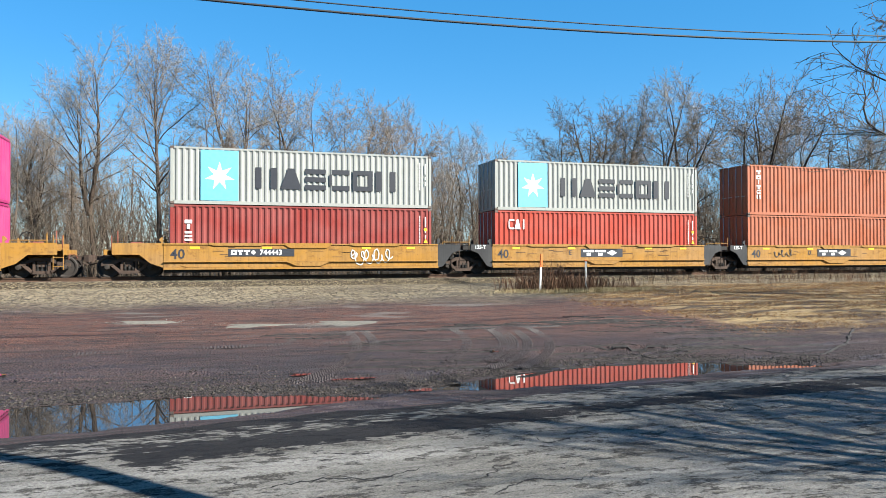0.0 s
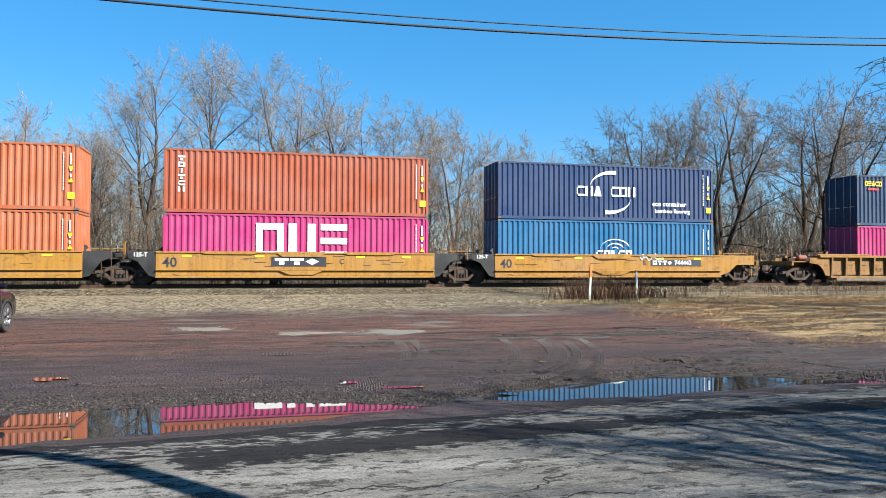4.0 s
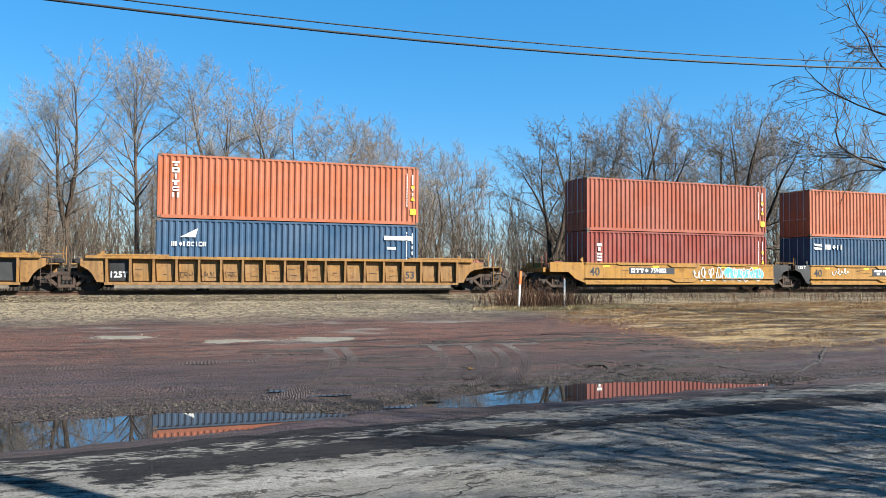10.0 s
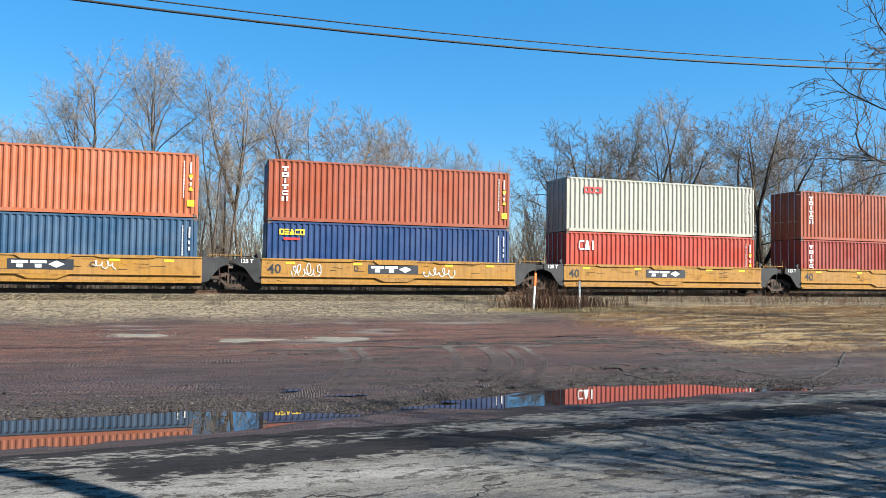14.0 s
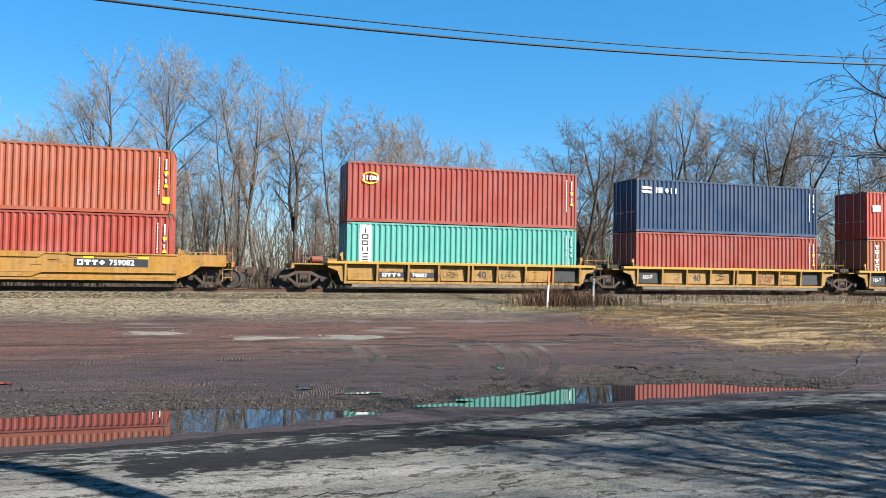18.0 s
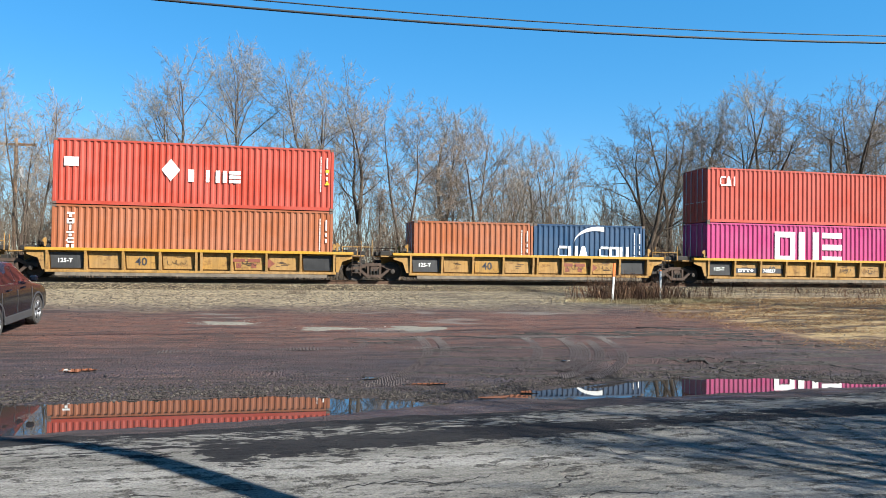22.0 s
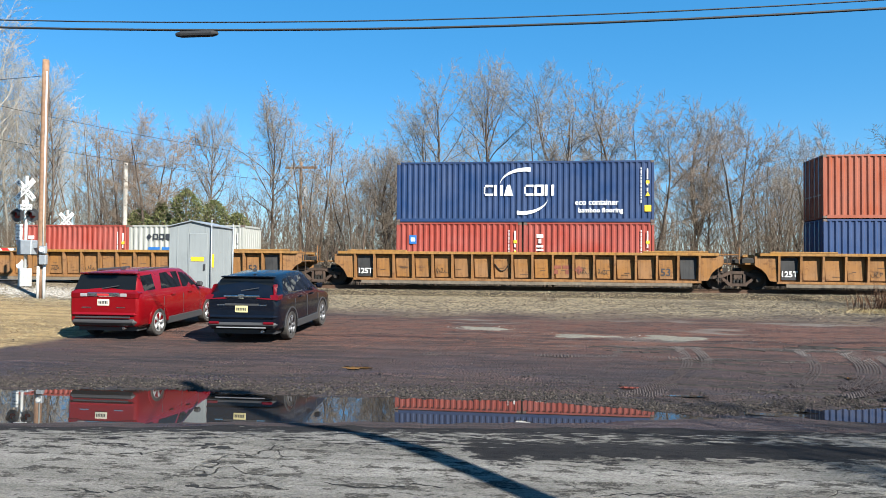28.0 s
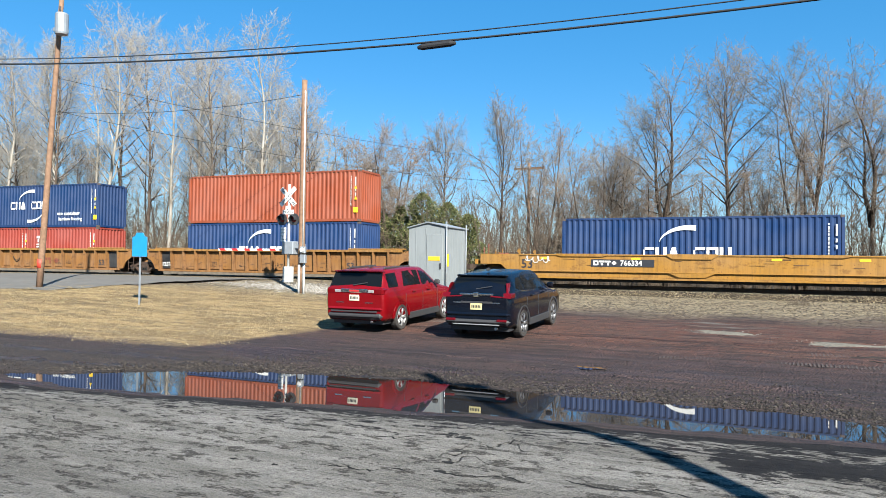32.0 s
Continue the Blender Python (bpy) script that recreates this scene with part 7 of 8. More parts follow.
# ---- the crossing ----
M_SIGN = simple("white_sign_sheeting", (0.62, 0.62, 0.60, 1), 0.4, 0, 0.08, 3, 0)
M_ALU = simple("bare_aluminium_mast", (0.44, 0.44, 0.42, 1), 0.5, 0.15, 0.2)
M_LENS = simple("unlit_red_lens", (0.12, 0.01, 0.01, 1), 0.2, 0, 0.2)
M_SIGNBLUE = simple("blue_sign_plate", (0.02, 0.12, 0.5, 1), 0.4, 0, 0.1)


def crossing_signal(x, y, z, arm, label):
    s = tagged(new("crossing_signal"), label, "railway signal", "signals at the crossing")
    s.location, s.scale = (x, y, z), (1.03, 1.03, 1.03)
    part("mast", bmesh_of(tube, (0, 0, 0), (0, 0, 4.6), 0.065, n=12), M_ALU, s)
    part("base", boxes((-0.2, 0.2, -0.2, 0.2, -0.3, 0.5), bevel=0.02), M_ALU, s)
    for i, a in enumerate((45, -45)):
        board = part("crossbuck_board", boxes((-0.61, 0.61, -0.012, 0.012, -0.115, 0.115), bevel=0.004), M_SIGN, s, "white crossbuck board", pose(0, -0.09 - 0.028 * i, 3.98, 0, a, 0))
        if i == 1:
            part("lettering", lettering("CROSSING", 0.17), M_INK, board, "", pose(-0.52, -0.016, -0.06))
        else:
            part("lettering", lettering("RAIL", 0.17), M_INK, board, "", pose(-0.52, -0.016, -0.06))
            part("lettering", lettering("ROAD", 0.17), M_INK, board, "", pose(0.14, -0.016, -0.06))
    sign = part("track_sign", bmesh_of(prism, [(-0.33, 3.1), (0.33, 3.1), (0.33, 3.32), (0.15, 3.32), (0.15, 3.52), (-0.15, 3.52), (-0.15, 3.32), (-0.33, 3.32)], -0.1, -0.08), M_SIGN, s)
    part("lettering", lettering("2", 0.22), M_INK, sign, "", pose(-0.07, -0.103, 3.33))
    part("lettering", lettering("TRACKS", 0.16), M_INK, sign, "", pose(-0.29, -0.103, 3.15))
    part("light_arm", bmesh_of(tube, (-0.42, 0, 2.85), (0.42, 0, 2.85), 0.03), M_ALU, s)
    for sx in (-1, 1):
        h = part("light_housing", bmesh_of(lathe, [(0, -0.02), (0.3, -0.03), (0.3, 0.0), (0.17, 0.02), (0.14, 0.14), (0, 0.18)], 18, "y"), M_PLASTIC, s, "black target disc", pose(sx * 0.36, -0.06, 2.85))
        part("lens", bmesh_of(lathe, [(0, -0.075), (0.1, -0.065), (0.15, -0.035), (0, -0.035)], 16, "y"), M_LENS, h)
        bm = bmesh.new()
        for k in range(9):
            a, b = math.pi * (k - 0.5) / 8, math.pi * (k + 0.5) / 8
            v = [bm.verts.new((0.17 * math.cos(t), yy, 0.17 * math.sin(t))) for t, yy in ((a, -0.03), (b, -0.03), (b, -0.27), (a, -0.27))]
            bm.faces.new(v)
        part("visor", bm, M_PLASTIC, h)
    dns = part("stop_sign", boxes((-0.42, -0.10, -0.1, -0.085, 1.75, 2.45)), M_SIGN, s, "white warning plate")
    for i, wd in enumerate(("DO NOT", "STOP", "ON", "TRACKS")):
        part("lettering", lettering(wd, 0.095), M_INK, dns, "", pose(-0.40, -0.103, 2.30 - i * 0.16))
    part("blue_plate", boxes((-0.36, -0.14, -0.1, -0.085, 1.55, 1.72)), M_SIGNBLUE, s, "small blue plate")
    part("gate_mechanism", boxes((-0.25, 0.45, -0.25, 0.2, 1.1, 1.75), bevel=0.03), M_GALV, s)
    part("counterweight", boxes((0.45, 1.05, -0.12, -0.02, 1.4, 1.62), bevel=0.01), M_GALV, s)
    if arm:
        g = part("gate_arm", boxes((-arm, -0.25, -0.33, -0.27, 1.28, 1.38)), M_SIGN, s, "lowered red and white gate arm")
        n = int(arm / 0.8)
        for k in range(n):
            part("stripe", bmesh_of(prism, [(-0.5 - k * 0.8, 1.275), (-0.85 - k * 0.8, 1.275), (-0.95 - k * 0.8, 1.385), (-0.6 - k * 0.8, 1.385)], -0.334, -0.266), M_RMARK, g)
    return s


crossing_signal(-23.2, 30.4, 1.62, 4.2, "white railroad crossbuck signal with black lights and lowered gate")
crossing_signal(-28.8, 41.5, 0.95, 0, "railroad crossbuck signal standing beyond the track")

blue = tagged(new("road_sign"), "light blue back of a road sign on a steel post", "road sign")
blue.location = (-21.5, 19.3, gz(-21.5, 19.3))
part("post", boxes((-0.03, 0.03, -0.02, 0.02, -0.1, 2.6)), M_GALV, blue)
part("panel", bmesh_of(prism, [(-0.36, 1.75), (0.36, 1.75), (0.36, 2.45), (0.22, 2.5), (0.16, 2.62), (-0.16, 2.62), (-0.22, 2.5), (-0.36, 2.45)], -0.05, -0.025), simple("sky_blue_sign_paint", (0.012, 0.20, 0.42, 1), 0.45, 0, 0.08), blue)


def crossing_height(x, y):
    ramp = np.clip((y - 24) / 7, 0, 1) * np.clip((50 - y) / 8, 0, 1)
    return ground_height(x, y) * (1 - ramp) + ramp * (RAIL_Z - 0.01) + 0.02


crossing = sheet("crossing_road", steps((-46, -25.5, 0.6)), steps((21, 56, 0.5)), crossing_height, simple("pale_crossing_asphalt", lin(150, 146, 138), 0.9, 0, 0.3, 1.2, 0.3), keep=lambda c: (c[:, 0] < -25.6 - 0.25 * np.abs(c[:, 1] - 33)) & (np.abs(np.abs(c[:, 1] - TRACK_Y - bend(c[:, 0])) - 0.755) > 0.2))
tagged(crossing, "pale worn asphalt road over the level crossing", "road", kind="structure")

# stakes among the weeds
M_STAKE = simple("white_stake_paint", (0.52, 0.52, 0.49, 1), 0.7, 0, 0.25)
M_ORANGE = simple("orange_stake_paint", (0.55, 0.11, 0.015, 1), 0.6, 0, 0.2)
for x, y, h, tip, lean in ((12.75, 27.2, 1.62, 0.55, 3), (15.2, 27.8, 1.35, 0.05, -1)):
    s = tagged(new("marker_stake"), "white marker stake with an orange top" if tip > 0.1 else "thin white marker stake in the weeds", "stake", "stakes in the weeds")
    s.matrix_basis = pose(x, y, gz(x, y) - 0.05, 0, lean, 10)
    part("post", boxes((-0.045, 0.045, -0.02, 0.02, 0, h - tip), bevel=0.005), M_STAKE, s)
    part("top", boxes((-0.055, 0.055, -0.03, 0.03, h - tip, h), bevel=0.008), M_ORANGE, s)
# ---- parked cars ----
M_GLASS = Nodes("dark_tinted_glass")
M_GLASS = M_GLASS.done((0.005, 0.006, 0.007, 1), 0.03, 0.0, 0.16)
M_CHROME = simple("chrome_trim", (0.6, 0.6, 0.6, 1), 0.15, 1.0, 0.1, 3, 0)
M_RIM = simple("silver_alloy", (0.34, 0.34, 0.34, 1), 0.35, 0.5, 0.15, 3, 0)
M_TAIL = simple("red_tail_lamp_plastic", (0.10, 0.002, 0.004, 1), 0.08, 0, 0.15, 6, 0)
M_CLEAR = simple("clear_lamp_plastic", (0.22, 0.20, 0.20, 1), 0.1, 0, 0.1, 6, 0)
M_WPLATE = simple("cream_white_plate", (0.50, 0.46, 0.36, 1), 0.5, 0, 0.1)
M_RIMD = simple("dull_grey_alloy", (0.15, 0.15, 0.155, 1), 0.35, 0.5, 0.2, 3, 0)
M_TYRE = simple("dusty_black_tyre", (0.035, 0.031, 0.028, 1), 0.9, 0, 0.4)
M_PLATE = simple("pale_yellow_plate", (0.50, 0.43, 0.21, 1), 0.5, 0, 0.1)


def car_paint(name, c):
    k = Nodes(name)
    k.b.inputs["Coat Weight"].default_value, k.b.inputs["Coat Roughness"].default_value = 0.42, 0.03
    v = k.coord()
    dust = k.ramp(k.noise(v, 3, 5), (0.45, 0.0), (0.8, 0.01))
    return k.done(k.mix(dust, c, (0.2, 0.17, 0.14, 1)), 0.25, 0.0, 0.15)


class Shell:
    """A car's outer skin, from stations along its length: y, half width, sill, belt and top heights, half width at the top."""

    def __init__(self, rows):
        self.rows = rows

    def at(self, y):
        ys = [r[0] for r in self.rows]
        return [float(np.interp(y, ys, [r[i] for r in self.rows])) for i in range(1, 6)]

    def section(self, y):
        w, zb, belt, top, wt = self.at(y)
        mid = zb + (belt - zb) * 0.6
        return [(w * 0.90, zb), (w * 0.985, zb + 0.10), (w, mid), (w * 0.975, belt - 0.04), (w * 0.95, belt), (wt, top - 0.05), (wt * 0.86, top - 0.008), (0.0, top + 0.012)]

    def mesh(self):
        bm = bmesh.new()
        ys = sorted({r[0] for r in self.rows} | {a[0] + (b[0] - a[0]) * 0.5 for a, b in zip(self.rows, self.rows[1:])})
        rings = []
        for y in ys:
            h = self.section(y)
            pts = [(-x, z) for x, z in h] + [(x, z) for x, z in h[-2::-1]]
            rings.append([bm.verts.new((x, y, z)) for x, z in pts])
        for a, b in zip(rings, rings[1:]):
            for i in range(len(a) - 1):
                bm.faces.new((a[i], b[i], b[i + 1], a[i + 1])).smooth = True
            bm.faces.new((a[-1], b[-1], b[0], a[0]))
        bm.faces.new(rings[0])
        bm.faces.new(rings[-1][::-1])
        bmesh.ops.recalc_face_normals(bm, faces=bm.faces)
        return bm

    def side(self, y, v, out=0.006):
        """A point on the side glass: v from the belt (0) to the roof's edge (1)."""
        h = self.section(y)
        (x0, z0), (x1, z1) = h[4], h[5]
        return (x0 + (x1 - x0) * v + out, y, z0 + (z1 - z0) * v)


def cut_arches(ob, axles, r):
    """Cuts the wheel arches out of the skin."""
    bm = bmesh.new()
    for y in axles:
        for sx in (-1, 1):
            lathe(bm, [(0, sx * 0.62), (r, sx * 0.62), (r, sx * 1.2), (0, sx * 1.2)], 28, "x", (0, y, 0.36))
    me = bpy.data.meshes.new("cutter")
    bm.to_mesh(me)
    bm.free()
    cutter = new("cutter", me)
    mod = ob.modifiers.new("arches", "BOOLEAN")
    mod.operation, mod.object, mod.solver = "DIFFERENCE", cutter, "EXACT"
    bpy.context.view_layer.update()
    done = bpy.data.meshes.new_from_object(ob.evaluated_get(bpy.context.evaluated_depsgraph_get()))
    ob.modifiers.clear()
    ob.data = done
    bpy.data.objects.remove(cutter)
    bpy.data.meshes.remove(me)


def plate_of(pts, thick=0.006):
    """A thin pane through the points, with a little depth along x."""
    bm = bmesh.new()
    a = [bm.verts.new(p) for p in pts]
    b = [bm.verts.new((p[0] - math.copysign(thick, p[0]), p[1], p[2])) for p in pts]
    fs = [bm.faces.new(a), bm.faces.new(b[::-1])]
    for i in range(len(a)):
        j = (i + 1) % len(a)
        fs.append(bm.faces.new((a[j], a[i], b[i], b[j])))
    bmesh.ops.recalc_face_normals(bm, faces=fs)
    return bm


def car_wheel(parent, x, y, rim, dark=False):
    s = math.copysign(1, x)
    t = part("wheel", bmesh_of(lathe, [(0.25, -0.1), (0.335, -0.11), (0.355, -0.085), (0.36, 0), (0.355, 0.085), (0.335, 0.11), (0.25, 0.1), (0.25, -0.1)], 32, "x"), M_TYRE, parent, "dusty black tyre", pose(x, y, 0.36))
    bm = bmesh.new()
    lathe(bm, [(0.255, -0.09), (0.255, 0.095 * s), (0.235, 0.105 * s), (0.22, 0.06 * s), (0.22, -0.05)], 32, "x")
    for k in range(5):
        a = 2 * math.pi * k / 5
        for d in (-0.13, 0.13):
            c1, s1 = math.cos(a + d * 0.5), math.sin(a + d * 0.5)
            c2, s2 = math.cos(a + d), math.sin(a + d)
            tube(bm, (0.075 * s, 0.05 * c1, 0.05 * s1), (0.09 * s, 0.235 * c2, 0.235 * s2), 0.032, 0.026, n=6)
    lathe(bm, [(0, 0.1 * s), (0.05, 0.095 * s), (0.06, 0.05 * s), (0, 0.04 * s)], 12, "x")
    part("rim", bm, rim, t)
    part("brake_disc", bmesh_of(lathe, [(0, 0.0), (0.19, 0.0), (0.19, 0.02 * s), (0, 0.02 * s)], 20, "x"), M_PLASTIC, t)


def suv(x, y, turn, paint, label, rows, axles, style):
    sh = Shell(rows)
    car = tagged(new("car"), label, "car", "parked cars")
    slope = math.degrees(math.atan2(gz_fast(0, y + 1.3) - gz_fast(0, y - 1.3), 2.6))
    car.matrix_basis = pose(x, y, (gz_fast(0, y + 1.3) + gz_fast(0, y - 1.3)) / 2, slope, 0, turn)
    body = part("body", sh.mesh(), paint, car)
    cut_arches(body, axles, 0.43)
    part("underbody", boxes((-0.78, 0.78, rows[0][0] + 0.2, rows[-1][0] - 0.2, 0.22, 0.42)), M_PLASTIC, car)
    for ay in axles:
        for s in (-1, 1):
            car_wheel(car, s * 0.82, ay, style["rim"])
            bm = bmesh.new()
            arcs = [math.pi * k / 14 for k in range(15)]
            ring = [(ay + 0.48 * math.cos(a), 0.36 + 0.47 * math.sin(a)) for a in arcs] + [(ay + 0.425 * math.cos(a), 0.36 + 0.425 * math.sin(a)) for a in reversed(arcs)]
            prism(bm, ring, s * 0.88, s * (sh.at(ay)[0] + 0.008), "yz")
            part("arch_flare", bm, style["flare"] or paint, car)
    # glass
    for s in (-1, 1):
        for win in style["windows"]:
            p = [sh.side(a, b) for a, b in win]
            part("window", plate_of([(q[0] * s, q[1], q[2]) for q in p]), M_GLASS, car)
        if style["trim"]:
            ends = [(-1.55, 0.02), (0.95, 0.02)]
            part("window_trim", bmesh_of(tube, tuple(c * (s if i == 0 else 1) for i, c in enumerate(sh.side(*ends[0]))), tuple(c * (s if i == 0 else 1) for i, c in enumerate(sh.side(*ends[1]))), 0.012, n=5), M_CHROME, car)
        part("mirror", boxes((s * 0.99 - 0.085, s * 0.99 + 0.085, 0.72, 0.84, 1.13, 1.27), bevel=0.035), style["mirror"], car)
        for hy in style["handles"]:
            part("door_handle", boxes((s * sh.at(hy)[0] - 0.02, s * sh.at(hy)[0] + 0.025, hy - 0.1, hy + 0.1, 1.0, 1.04), bevel=0.008), paint, car)
        part("side_cladding", boxes((s * (sh.at(0)[0] - 0.04), s * (sh.at(0)[0] + 0.012), axles[0] + 0.46, axles[1] - 0.46, 0.26, 0.44), bevel=0.01), style["cladding"], car)
        for dy in style["seams"]:
            part("door_seam", boxes((s * (sh.at(dy)[0] - 0.01), s * (sh.at(dy)[0] + 0.002), dy - 0.006, dy + 0.006, 0.46, 1.0)), M_PLASTIC, car)
        part("roof_rail", boxes((s * 0.56 - 0.02, s * 0.56 + 0.02, -1.7, -0.2, style["roof"] - 0.03, style["roof"] + 0.035), bevel=0.015), M_PLASTIC, car) if style["rails"] else None
    (yb, zb), (yt, zt), wb, wt = style["rear_glass"]
    bm = bmesh.new()
    a = [bm.verts.new(p) for p in ((-wb, yb, zb), (wb, yb, zb), (wt, yt, zt), (-wt, yt, zt))]
    b = [bm.verts.new(v.co + Vector((0, 0.02, 0))) for v in a]
    bm.faces.new(a), bm.faces.new(b[::-1])
    for i in range(4):
        bm.faces.new((a[i], a[(i + 1) % 4], b[(i + 1) % 4], b[i]))
    bmesh.ops.recalc_face_normals(bm, faces=bm.faces)
    part("rear_window", bm, M_GLASS, car)
    part("wiper", bmesh_of(tube, (-0.05, yb - 0.02, zb + 0.03), (0.38, yb + 0.0, zb + 0.1), 0.012, n=5), M_PLASTIC, car)
    part("spoiler", boxes((-wt - 0.01, wt + 0.01, yt - 0.055, yt + 0.14, zt + 0.01, zt + 0.048), bevel=0.016), paint, car)
    (fb, zfb), (ft, zft), wfb, wft = style["windshield"]
    bm = bmesh.new()
    v = [bm.verts.new(p) for p in ((-wfb, fb, zfb), (wfb, fb, zfb), (wft, ft, zft), (-wft, ft, zft))]
    bm.faces.new(v)
    part("windshield", bm, M_GLASS, car)
    style["rear"](car, paint, rows[0][0])
    part("tailpipe", bmesh_of(tube, (0.5, rows[0][0] + 0.02, 0.3), (0.5, rows[0][0] + 0.3, 0.3), 0.035, n=10), M_CHROME, car)
    part("antenna", boxes((-0.02, 0.02, -1.55, -1.35, style["roof"] + 0.01, style["roof"] + 0.08), bevel=0.008), M_PLASTIC, car)
    return car


def number_bars(car, y, z, material):
    p = part("number_plate", boxes((-0.155, 0.155, y - 0.012, y, z, z + 0.16), bevel=0.004), material, car)
    for i in range(6):
        part("bar", boxes((-0.12 + i * 0.042, -0.095 + i * 0.042, y - 0.016, y - 0.012, z + 0.045, z + 0.115)), M_INK, p)


def red_rear(car, paint, y):
    part("rear_bumper", boxes((-0.86, 0.86, y - 0.05, y + 0.3, 0.36, 0.56), bevel=0.08), M_PLASTIC, car, "grey plastic bumper")
    part("bumper_trim", boxes((-0.72, 0.72, y - 0.06, y - 0.04, 0.56, 0.6), bevel=0.005), M_PLASTIC, car)
    part("bumper_skin", boxes((-0.88, 0.88, y - 0.045, y + 0.3, 0.565, 0.72), bevel=0.075), paint, car)
    part("garnish", boxes((-0.42, 0.42, y - 0.02, y + 0.06, 1.08, 1.18), bevel=0.01), M_CHROME, car, "brushed metal garnish")
    for s in (-1, 1):
        part("tail_lamp", boxes((s * 0.695 - 0.2, s * 0.695 + 0.2, y - 0.008, y + 0.28, 1.0, 1.215), bevel=0.05), M_TAIL, car, "red tail lamp")
        part("reverse_lamp", boxes((s * 0.52 - 0.09, s * 0.52 + 0.09, y - 0.02, y, 1.08, 1.16), bevel=0.008), M_CLEAR, car, "clear reversing lamp")
        part("badge", boxes((s * 0.45 - 0.12, s * 0.45 + 0.12, y - 0.004, y + 0.005, 0.80, 0.825)), M_CHROME, car)
    part("emblem", boxes((-0.15, 0.15, y - 0.028, y - 0.02, 1.105, 1.155), bevel=0.005), M_RMARK, car, "plain emblem bar")
    number_bars(car, y - 0.004, 0.86, M_WPLATE)


def dark_rear(car, paint, y):
    part("rear_bumper", boxes((-0.87, 0.87, y - 0.05, y + 0.3, 0.38, 0.55), bevel=0.08), M_PLASTIC, car, "black plastic bumper")
    part("skid_plate", boxes((-0.62, 0.62, y - 0.065, y - 0.03, 0.385, 0.412), bevel=0.008), M_RIM, car, "silver skid strip")
    part("bumper_skin", boxes((-0.88, 0.88, y - 0.04, y + 0.3, 0.555, 0.74), bevel=0.085), paint, car)
    part("garnish", boxes((-0.45, 0.45, y - 0.015, y + 0.06, 1.12, 1.17), bevel=0.01), M_CHROME, car, "chrome garnish")
    for s in (-1, 1):
        bm = bmesh.new()
        prism(bm, [(s * 0.36, 1.09), (s * 0.90, 1.06), (s * 0.915, 1.16), (s * 0.83, 1.19), (s * 0.76, 1.42), (s * 0.74, 1.42), (s * 0.785, 1.19), (s * 0.5, 1.14)], y - 0.01, y + 0.3)
        for v in bm.verts:
            v.co.y += max(0.0, (v.co.z - 1.1)) * 0.50
        bmesh.ops.recalc_face_normals(bm, faces=bm.faces)
        part("tail_lamp", bm, M_TAIL, car, "tall red tail lamp")
        part("reflector", boxes((s * 0.68 - 0.13, s * 0.68 + 0.13, y - 0.06, y - 0.03, 0.48, 0.54), bevel=0.01), M_TAIL, car, "red reflector")
        part("badge", boxes((s * 0.52 - 0.1, s * 0.52 + 0.1, y - 0.004, y + 0.005, 0.92, 0.95)), M_CHROME, car)
    part("emblem", boxes((-0.07, 0.07, y - 0.03, y - 0.012, 1.09, 1.2), bevel=0.01), M_CHROME, car, "plain chrome emblem")
    part("hatch_recess", boxes((-0.42, 0.42, y - 0.006, y + 0.01, 0.92, 0.97), bevel=0.004), M_PLASTIC, car)
    number_bars(car, y - 0.006, 0.76, M_PLATE)


RED = car_paint("deep_red_car_paint", (0.125, 0.002, 0.004, 1))
DARK = car_paint("dark_blue_car_paint", (0.0025, 0.0035, 0.007, 1))
suv(-10.72, 19.05, 0, RED, "parked red sport utility vehicle seen on the muddy lot",
    [(-2.34, 0.84, 0.4, 1.12, 1.16, 0.81), (-2.31, 0.89, 0.36, 1.17, 1.22, 0.83), (-2.25, 0.915, 0.33, 1.18, 1.30, 0.82), (-2.09, 0.925, 0.3, 1.18, 1.62, 0.76), (-2.02, 0.925, 0.3, 1.18, 1.67, 0.745), (-0.6, 0.93, 0.27, 1.17, 1.71, 0.73), (0.25, 0.93, 0.27, 1.15, 1.68, 0.71), (0.75, 0.925, 0.27, 1.13, 1.46, 0.72), (1.3, 0.92, 0.28, 1.04, 1.12, 0.74), (1.75, 0.91, 0.29, 0.99, 1.06, 0.74), (2.15, 0.88, 0.3, 0.88, 0.95, 0.68), (2.32, 0.78, 0.36, 0.74, 0.8, 0.62)],
    (-1.36, 1.50), dict(rim=M_RIM, flare=None, cladding=M_PLASTIC, mirror=M_PLASTIC, handles=(-0.62, 0.32), seams=(-1.1, -0.05, 0.95), rails=True, roof=1.70, trim=False,
    windows=[[(-2.0, 0.06), (-1.46, 0.06), (-1.46, 0.9), (-2.0, 0.9)], [(-1.16, 0.05), (-0.62, 0.05), (-0.12, 0.05), (-0.12, 0.9), (-0.62, 0.9), (-1.04, 0.9)], [(-0.02, 0.05), (0.95, 0.05), (0.72, 0.55), (0.35, 0.88), (-0.02, 0.88)]],
    rear_glass=((-2.285, 1.25), (-2.105, 1.61), 0.80, 0.74), windshield=((1.22, 1.16), (0.42, 1.64), 0.68, 0.58), rear=red_rear))
